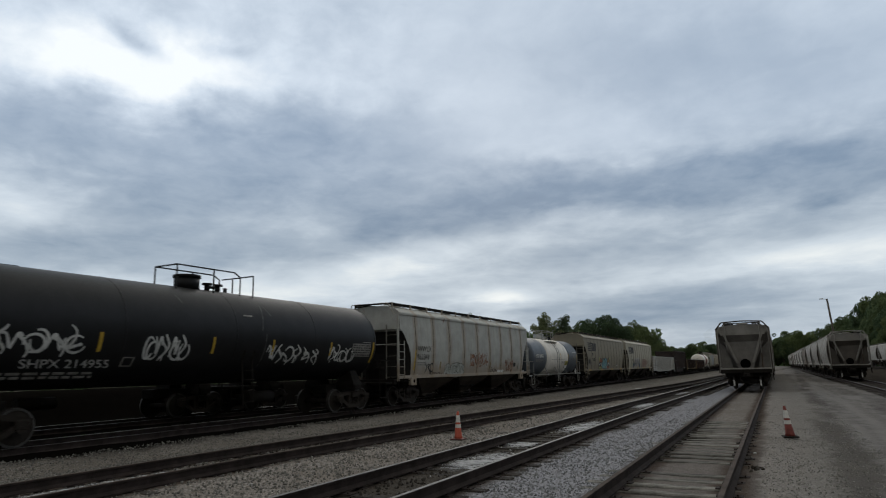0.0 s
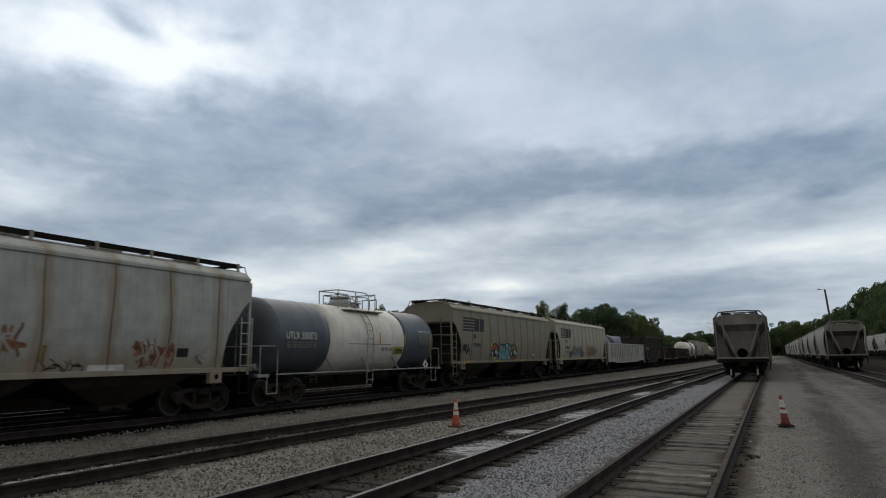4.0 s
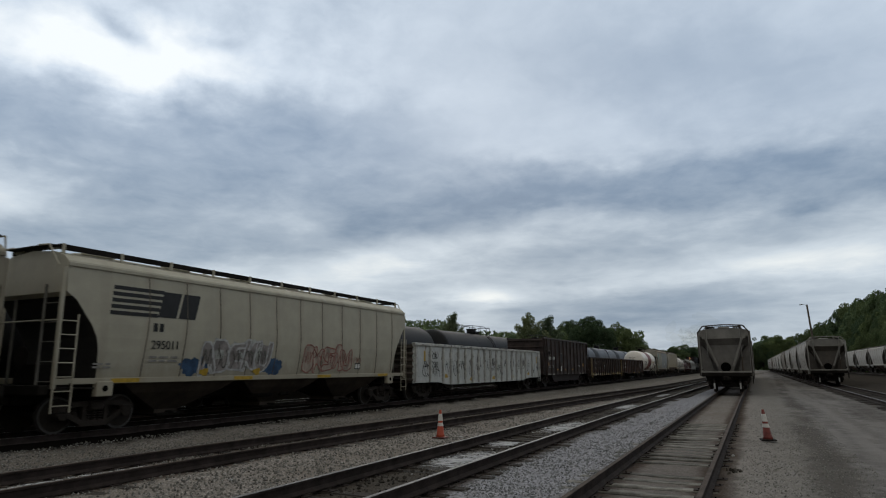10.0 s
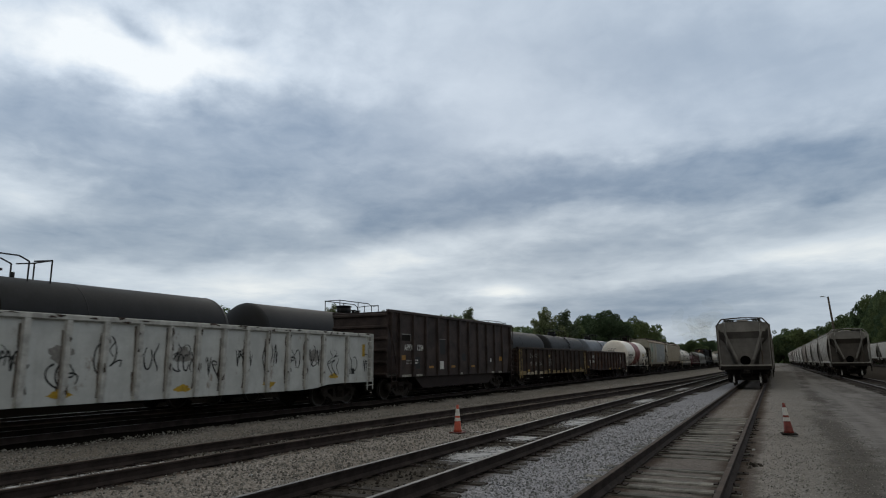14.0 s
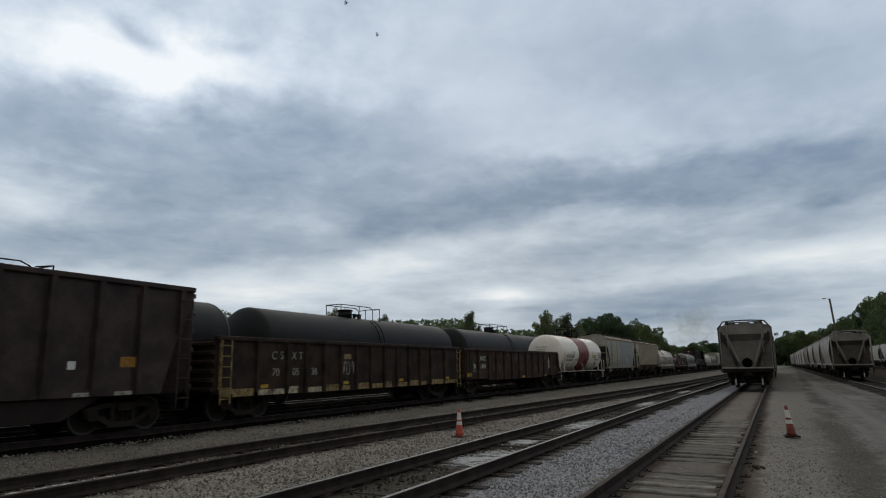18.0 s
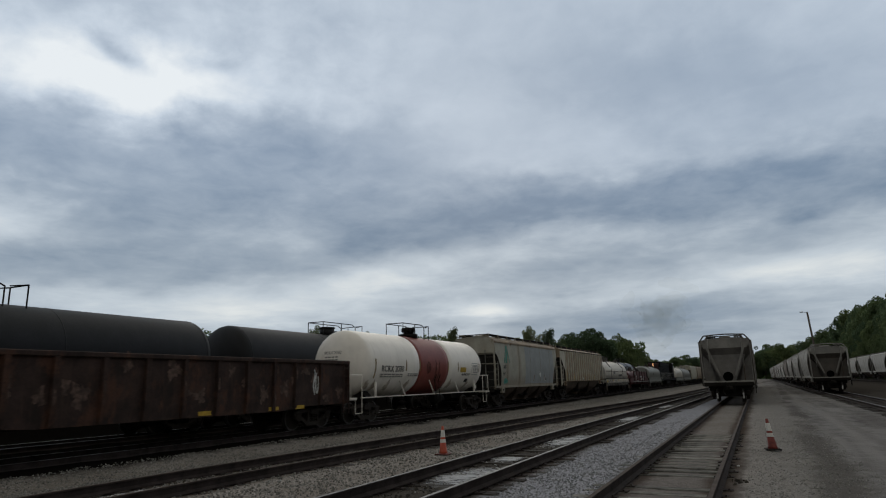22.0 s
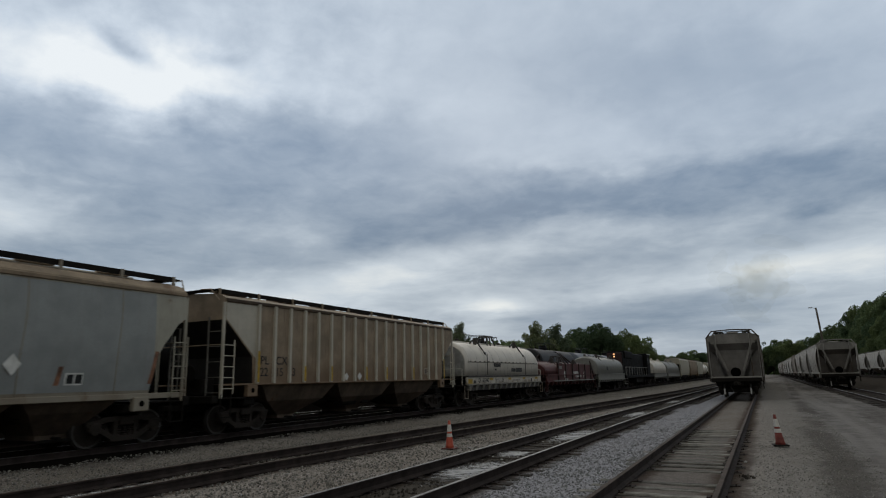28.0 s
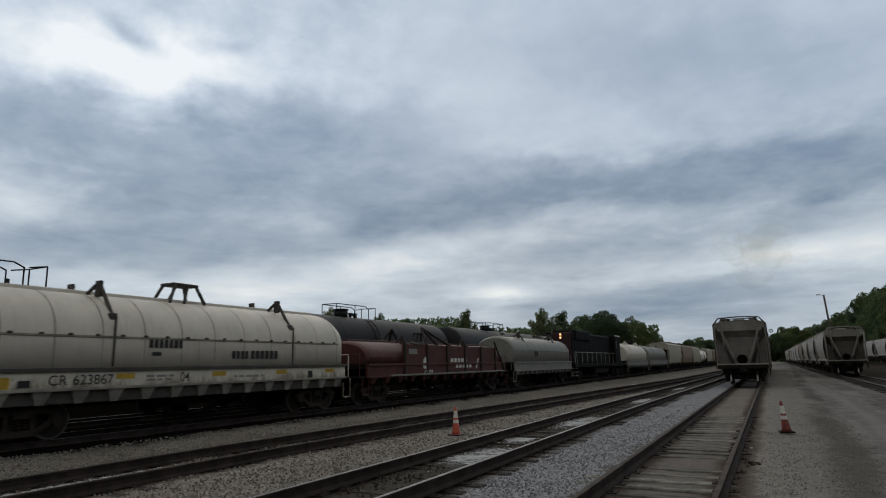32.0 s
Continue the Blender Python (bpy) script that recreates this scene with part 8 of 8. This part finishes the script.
def litter():
    r = random.Random(8)
    bm = B()
    for i in range(20):
        x, y, s = 1.02 + r.gauss(0, 0.07), 12.3 + r.gauss(0, 0.16), r.uniform(0.015, 0.045)
        z = -0.2 + 0.06 * math.exp(-((x - 1.02) / 0.12) ** 2 - ((y - 12.3) / 0.18) ** 2) * r.uniform(0.4, 1.0)
        cyl(bm, (x + r.gauss(0, s * 0.5), y + r.gauss(0, s * 0.5), z - s), (x, y, z + s * 0.6), s * 1.1, 5, s * r.uniform(0.3, 0.8))
    tagged(part("rubble_pile", bm, "stonedirt", None), "small dark pile of rubble beside the rail", "rubble", kind="stuff")
    for x, y, sx, sy in ((-7.9, 51.6, 0.5, 0.3), (-6.95, 53.3, 0.3, 0.25), (-5.6, 15.6, 0.06, 0.05), (-5.3, 16.2, 0.05, 0.1), (0.97, 14.4, 0.03, 0.05), (-7.2, 10.3, 0.03, 0.04), (-6.4, 8.2, 0.03, 0.03)):
        bm = B()
        bbox(bm, x - sx, x + sx, y - sy, y + sy, ground_z(x, y) - 0.02, ground_z(x, y) + 0.02 + 0.1 * min(sx, 0.3), 0.012)
        tagged(part("litter_scrap", bm, "lime", None), "pale scrap of litter lying on ballast", "litter", "litter scraps")


litter()


def lamp_post():
    d = 112.0
    x, y = EYE[0] + d * math.sin(radians(4.16)), d * math.cos(radians(4.16))
    z = ground_z(x, y)
    top = EYE[2] + d * math.tan(radians(4.8))
    p = thing("yard_light", "weathered wooden pole with a small arm light", "light pole", at=pose(x, y, 0))
    bm = B()
    cyl(bm, (0.62, 0, z - 0.3), (0, 0, top), 0.17, 10, 0.13)
    part("pole", bm, "pole", p)
    bm = B()
    pipe(bm, [(0, 0, top - 0.2), (-0.3, 0, top), (-0.55, 0, top + 0.03)], 0.03)
    part("arm", bm, "galv", p)
    bm = B()
    bbox(bm, -1.0, -0.5, -0.13, 0.13, top - 0.02, top + 0.12, 0.04)
    part("lamp_head", bm, "galv", p)


lamp_post()


# ---- trees ----
def leaf_material(name, a, b):
    m = bpy.data.materials.new(name)
    m.use_nodes = True
    k = Nodes(m.node_tree)
    bs = k.n["Principled BSDF"]
    rnd = k.n.new("ShaderNodeNewGeometry").outputs["Random Per Island"]
    info = k.n.new("ShaderNodeObjectInfo").outputs["Random"]
    pos = k.n.new("ShaderNodeNewGeometry").outputs["Position"]
    col = k.ramp(rnd, (0, tuple(c * 0.8 for c in a)), (0.5, a), (1, b))
    col = k.mix(k.step(k.noise(pos, 0.12, 3), 0.35, 0.65), col, tuple(c * 0.75 for c in a))
    col = k.mix(1.0, col, k.ramp(info, (0, (0.7, 0.78, 0.8)), (1, (1.15, 1.1, 0.9))), "MULTIPLY")
    k.put(bs.inputs["Base Color"], col)
    bs.inputs["Roughness"].default_value = 0.75
    bs.inputs["Specular IOR Level"].default_value = 0.2
    tr = k.n.new("ShaderNodeBsdfTranslucent")
    k.put(tr.inputs[0], col)
    mx = k.n.new("ShaderNodeMixShader")
    mx.inputs[0].default_value = 0.45
    k.l.new(bs.outputs[0], mx.inputs[1])
    k.l.new(tr.outputs[0], mx.inputs[2])
    k.l.new(mx.outputs[0], k.n["Material Output"].inputs[0])
    return m


M["leaf"] = leaf_material("dark_green_leaves", (0.135, 0.18, 0.095), (0.21, 0.27, 0.145))
M["leafdark"] = leaf_material("deep_green_leaves", (0.108, 0.138, 0.092), (0.165, 0.205, 0.13))
M["leafpale"] = leaf_material("pale_spring_leaves", (0.16, 0.19, 0.11), (0.28, 0.31, 0.2))


def leaves(g, centres, radii, per, size, flat=0.8):
    """Small bent leaf sprays thrown round a set of boughs."""
    verts, faces = [], []
    for c, r in zip(centres, radii):
        n = int(per * r * r)
        d = g.normal(0, 1, (n, 3))
        d /= np.linalg.norm(d, axis=1)[:, None]
        p = c + d * (r * g.uniform(0.55, 1.05, n) ** 0.5)[:, None] * np.array((1, 1, flat))
        a, b = g.normal(0, 1, (n, 3)), g.normal(0, 1, (n, 3))
        a /= np.linalg.norm(a, axis=1)[:, None]
        b -= (a * b).sum(1)[:, None] * a
        b /= np.linalg.norm(b, axis=1)[:, None]
        s = size * g.uniform(0.5, 1.3, n)[:, None]
        bend_ = np.cross(a, b) * s * 0.35
        k = len(verts) if isinstance(verts, list) else 0
        quad = np.stack([p - a * s, p - b * s * 0.55 + bend_, p + a * s, p + b * s * 0.55 + bend_], 1).reshape(-1, 3)
        base = sum(len(v) for v in verts)
        verts.append(quad)
        f = (np.arange(n) * 4)[:, None] + base
        faces.append(np.concatenate([np.concatenate([f, f + 1, f + 2], 1), np.concatenate([f, f + 2, f + 3], 1)]))
    return np.concatenate(verts), np.concatenate(faces)


def tree_meshes(seed, height, spread, per, size, sparse=False, trunk_r=0.28):
    g = np.random.default_rng(seed)
    r = random.Random(seed)
    bm = B()
    th = height * (0.35 if not sparse else 0.3)
    lean = (r.uniform(-0.3, 0.3), r.uniform(-0.3, 0.3))
    cyl(bm, (0, 0, -0.6), (lean[0], lean[1], th), trunk_r, 9, trunk_r * 0.7)
    centres, radii = [], []
    limbs = 9 if not sparse else 24
    for i in range(limbs):
        a = i * 2.4 + r.uniform(-0.4, 0.4)
        f = (i + 0.5) / limbs
        out = spread * (0.35 + 0.65 * math.sin(math.pi * (0.25 + 0.7 * f))) * r.uniform(0.7, 1.05)
        z = th * 0.75 + (height - th * 0.75) * (f ** 0.8)
        if sparse:
            out = spread * r.uniform(0.1, 1.0)
            z = height * (1.0 - 0.5 * abs(out / spread) ** 1.5 * r.uniform(0.5, 1.0) - r.uniform(0, 0.22))
        tip = (out * math.cos(a), out * math.sin(a), z)
        start = (lean[0] * 0.8, lean[1] * 0.8, th * r.uniform(0.6, 1.0))
        midp = ((start[0] + tip[0]) * 0.45, (start[1] + tip[1]) * 0.45, (start[2] + tip[2]) * 0.55)
        cyl(bm, start, midp, trunk_r * 0.42, 6, trunk_r * 0.28)
        cyl(bm, midp, tip, trunk_r * 0.28, 6, trunk_r * 0.08)
        if sparse:
            for t in (0.3, 0.45, 0.58, 0.7, 0.8, 0.9, 1.0):
                centres.append(np.array([midp[j] + (tip[j] - midp[j]) * t for j in range(3)]) + g.normal(0, 0.12, 3))
                radii.append(r.uniform(0.3, 0.65))
        else:
            rad = spread * r.uniform(0.30, 0.48)
            centres.append(np.array(tip) - np.array((0, 0, rad * 0.5)))
            radii.append(rad)
            for _ in range(4):
                centres.append(np.array(tip) + g.normal(0, spread * 0.3, 3) - np.array((0, 0, rad)))
                radii.append(spread * r.uniform(0.14, 0.3))
    if not sparse:
        centres.append(np.array((lean[0], lean[1], height - spread * 0.35)))
        radii.append(spread * 0.36)
        for _ in range(8):
            centres.append(np.array((g.normal(0, spread * 0.4), g.normal(0, spread * 0.4), height * g.uniform(0.3, 0.75))))
            radii.append(spread * g.uniform(0.25, 0.42))
    trunk = mesh("trunk", bm)
    v, f = leaves(g, centres, radii, per, size)
    crown = bpy.data.meshes.new("crown")
    crown.from_pydata(v.tolist(), [], f.tolist())
    return trunk, crown, float(v[:, 2].max())


KINDS = {
    "broad": [tree_meshes(s, 10, 4.2, 210, 0.19) for s in (1, 2, 3, 4)],
    "sparse": [tree_meshes(s, 10, 3.6, 150, 0.15, True, 0.16) for s in (11, 12)],
}


def tree(kind, i, az, d, top, leaf="leaf", label="dark green leafy tree beyond the yard", wide=1.0):
    """A tree d metres off in direction az, tall enough to reach the elevation top (degrees)."""
    x, y = EYE[0] + d * math.sin(radians(az)), d * math.cos(radians(az))
    z = ground_z(x, y)
    height = EYE[2] + d * math.tan(radians(top)) - z
    trunk, crown, tall = KINDS[kind][i % len(KINDS[kind])]
    k = max(0.2, height / tall)
    t = thing("tree", label, "tree", "trees round the yard", pose(x, y, z, 0, 0, (i * 77) % 360) @ Matrix.Diagonal((k * wide, k * wide, k, 1)))
    part_of("trunk", trunk, "bark", t)
    part_of("crown", crown, leaf, t)
    return t


def woods():
    r = random.Random(31)
    n = 0
    # pale loose tree and its neighbours behind the train
    tree("sparse", 0, -18.3, 118, 5.0, "leafpale", "thin pale-leaved tree with open spreading branches", 1.0)
    tree("sparse", 1, -16.6, 122, 4.7, "leafpale", "thin pale-leaved tree with open spreading branches")
    tree("sparse", 1, -25.2, 120, 5.1, "leafpale", "thin pale-leaved tree with open spreading branches", 0.8)
    tree("sparse", 0, -33.0, 110, 4.9, "leafpale", "thin pale-leaved tree with open spreading branches", 0.9)
    tree("sparse", 0, -37.5, 100, 5.5, "leafpale", "thin pale-leaved tree with open spreading branches", 0.9)
    for az, top, wide in ((-19.3, 3.1, 1.0), (-17.6, 3.4, 1.0), (-16.0, 3.6, 0.9), (-14.5, 4.2, 0.85), (-13.5, 4.5, 0.85), (-12.6, 4.25, 0.8), (-11.8, 3.75, 0.8), (-10.4, 3.9, 0.62), (-9.7, 3.35, 0.6), (-9.1, 2.6, 0.7),
                          (-8.6, 2.0, 1.0), (-20.8, 2.9, 1.25), (-22.4, 2.8, 1.25), (-24.2, 3.0, 1.25), (-26.8, 3.3, 1.25), (-28.4, 3.2, 1.25)):
        tree("broad", n, az, r.uniform(150, 190), top, wide=wide)
        n += 1
    for az in range(-64, -30, 3):
        tree("broad", n, az + r.uniform(-1, 1), r.uniform(120, 150), r.uniform(3.7, 4.3) + (1.0 if az < -46 else 0), wide=1.3)
        n += 1
    for az, top in ((-8.0, 1.6), (-7.3, 1.45), (-6.5, 1.5), (-5.9, 1.75), (-5.5, 1.9), (-4.7, 1.7), (-4.0, 1.7), (-3.2, 1.6), (-2.4, 1.6), (-1.6, 1.65), (-0.8, 1.7)):
        tree("broad", n, az, r.uniform(330, 400), top, wide=1.1)
        n += 1
    # wooded slope to the east
    ridge = ((-1.0, 1.75), (0.0, 1.8), (0.84, 2.4), (2.06, 2.7), (2.65, 2.15), (3.48, 2.6), (4.31, 3.2), (5.24, 3.65), (6.2, 3.6), (6.55, 4.4), (7.1, 4.9), (8.55, 5.8), (13.0, 5.9))
    spots = [(-0.6 + 0.42 * i, 1.0, 36) for i in range(34)] + [(-0.3 + 0.5 * i, 0.72, 31) for i in range(26)] + [(0.2 + 0.6 * i, 0.5, 26.5) for i in range(4, 20, 2)]
    for az, f, off in spots:
        d = min(off / math.sin(radians(max(az, 1.0))), 315 + off * 1.5 + r.uniform(0, 20))
        top = f * float(np.interp(az, [q[0] for q in ridge], [q[1] for q in ridge])) * r.uniform(0.93, 1.01)
        tree("broad", n, az, d, top, "leafdark" if f > 0.6 else "leaf", wide=0.62 if az > 2 else 0.9)
        n += 1


woods()


def far_woods():
    """Leafy cover of the hills beyond."""
    g = np.random.default_rng(9)
    centres, radii = [], []
    for az, d in [(a, dd) for a in np.arange(-75, 14, 0.55) for dd in (430, 520)] + [(a, 330.0) for a in np.arange(-75, -24, 0.6)]:
        a = az + g.uniform(-0.3, 0.3)
        dd = d * g.uniform(0.93, 1.07)
        x, y = EYE[0] + dd * math.sin(radians(a)), dd * math.cos(radians(a))
        if abs(x + 8) < 26 and d < 500:
            continue
        hill = 4.2 if a < -25 else 3.15
        if a > -9:
            hill = 1.4
        h = max(4.0, EYE[2] + dd * math.tan(radians(hill * (0.86 if d < 400 else 1.0) + g.uniform(-0.12, 0.08))) - ground_z(x, y))
        for q in range(3):
            centres.append(np.array((x + g.normal(0, 3), y + g.normal(0, 3), ground_z(x, y) + h - 3 - 5 * q)))
            radii.append(g.uniform(3.2, 5.0))
    v, f = leaves(g, centres, radii, 2.2, 1.3)
    me = bpy.data.meshes.new("far_woods")
    me.from_pydata(v.tolist(), [], f.tolist())
    me.materials.append(M["leaf"])
    tagged(new("far_woods", me), "dense dark green woods on the far hills", "woods", kind="stuff")


far_woods()


def brush():
    """Weeds and bushes added along the west edge to block light behind the train."""
    g = np.random.default_rng(12)
    centres, radii = [], []
    for y in np.arange(-12, 150, 1.1):
        for x in (-27.5, -29.5, -32.5):
            centres.append(np.array((x + g.normal(0, 0.6), y + g.normal(0, 0.5), 1.0 + g.uniform(0, 0.7) + (-27.5 - x) * 0.15)))
            radii.append(g.uniform(0.7, 1.3))
    v, f = leaves(g, centres, radii, 26, 0.24)
    me = bpy.data.meshes.new("brush")
    me.from_pydata(v.tolist(), [], f.tolist())
    me.materials.append(M["leaf"])
    tagged(new("brush", me), "dense green brush added along the yard edge as a light screen", "bushes", kind="stuff")


brush()


def exhaust_smoke():
    """A thin drifting cloud of faint ragged wisps."""
    g = np.random.default_rng(77)
    bm = B()
    for i in range(22):
        c = Vector(g.normal(0, 1, 3) * np.array((2.8, 1.8, 2.5)))
        c.x += 0.5 * c.z
        turn = Euler((1.57 + g.normal(0, 0.35), g.normal(0, 0.5), g.normal(0, 0.6))).to_matrix()
        w, h, ph = g.uniform(2.2, 4.4), g.uniform(1.4, 3.0), g.uniform(0, 6.3, 4)
        ring = []
        for j in range(40):
            q = 2 * math.pi * j / 40
            f = 1 + 0.14 * math.sin(3 * q + ph[0]) + 0.06 * math.sin(7 * q + ph[1])
            ring.append(bm.verts.new(c + turn @ Vector((w * f * math.cos(q), h * f * math.sin(q), 0.15 * math.sin(2 * q)))))
        mid = bm.verts.new(c)
        for j in range(40):
            bm.faces.new((ring[j], ring[(j + 1) % 40], mid))
    return tagged(part("exhaust_smoke", bm, "smoke", None), "thin brownish exhaust smoke drifting over the yard", "smoke", kind="stuff")


SMOKE = exhaust_smoke()


def bird(label):
    b = thing("bird", label, "bird", "birds over the yard")
    bm = B()
    cyl(bm, (0, -0.16, 0), (0, 0.02, 0), 0.015, 7, 0.06)
    cyl(bm, (0, 0.02, 0), (0, 0.17, 0.01), 0.06, 7, 0.018)
    part("body", bm, "ink", b)
    for s in (-1, 1):
        bm = B()
        loft(bm, [[(s * 0.03, -0.05, 0.01), (s * 0.03, 0.07, 0.01), (s * 0.03, 0.07, 0.02), (s * 0.03, -0.05, 0.02)], [(s * 0.2, -0.04, 0.10), (s * 0.2, 0.08, 0.10), (s * 0.2, 0.08, 0.105), (s * 0.2, -0.04, 0.105)], [(s * 0.36, -0.06, 0.07), (s * 0.36, -0.02, 0.07), (s * 0.36, -0.02, 0.072), (s * 0.36, -0.06, 0.072)]])
        part("wing", fix(bm), "ink", b)
    return b


BIRDS = [bird("small dark bird gliding under the clouds"), bird("small dark bird gliding under the clouds")]


# ---- everything that moves ----
def travel(t):
    ts = [r[0] for r in TRAVEL]
    return float(np.interp(t, ts, [r[1] for r in TRAVEL]))


# azimuth and elevation at 17 s and at 18 s, and distance
BIRD_WAYS = [(-53.2, 20.6, -36.8, 31.9, 55.0), (-47.0, 19.9, -33.7, 29.5, 58.0)]


def motions():
    for ob, y in zip(TRAIN, CARS):
        walk(ob, [(t, pose(X_MAIN, y - s, 0)) for t, s in TRAVEL])
    for b, (a0, e0, a1, e1, d) in zip(BIRDS, BIRD_WAYS):
        p, q = [Vector(EYE) + d * Vector((math.sin(radians(a)) * math.cos(radians(e)), math.cos(radians(a)) * math.cos(radians(e)), math.sin(radians(e)))) for a, e in ((a0, e0), (a1, e1))]
        v = q - p
        out = p - 1.6 * v
        yaw = -math.degrees(math.atan2(v.x, v.y))
        walk(b, [(0, pose(*(out - 5 * v.normalized()), 25, 0, yaw)), (15.2, pose(*out, 25, 0, yaw)), (16, pose(*(p - v), 25, 0, yaw)), (17, pose(*p, 25, 0, yaw)), (18, pose(*q, 25, 0, yaw)), (20, pose(*(q + 2 * v), 25, 0, yaw)), (32, pose(*(q + 3 * v), 25, 0, yaw))])
    # the smoke hangs over the engine, then stays behind and drifts across
    stack = 273.8 - 1.5
    walk(SMOKE, [(t, pose(X_MAIN, stack - travel(t), 9.5)) for t in (0, 6, 12, 17, 20)] +
         [(22, pose(-15.0, 132, 13.0)), (24, pose(-13.6, 126, 15.5)), (26, pose(-6.0, 124, 16.2)), (28, pose(1.6, 123, 17.0)), (30, pose(1.8, 122, 18.4)), (32, pose(1.2, 122, 20.0))])
    times = [i / 10 for i in range(321)]
    for w, a in WHEELSETS:
        walk(w, [(t, pose(0, a, R_WHEEL, math.degrees(travel(t) / R_WHEEL) % 360)) for t in times])


motions()
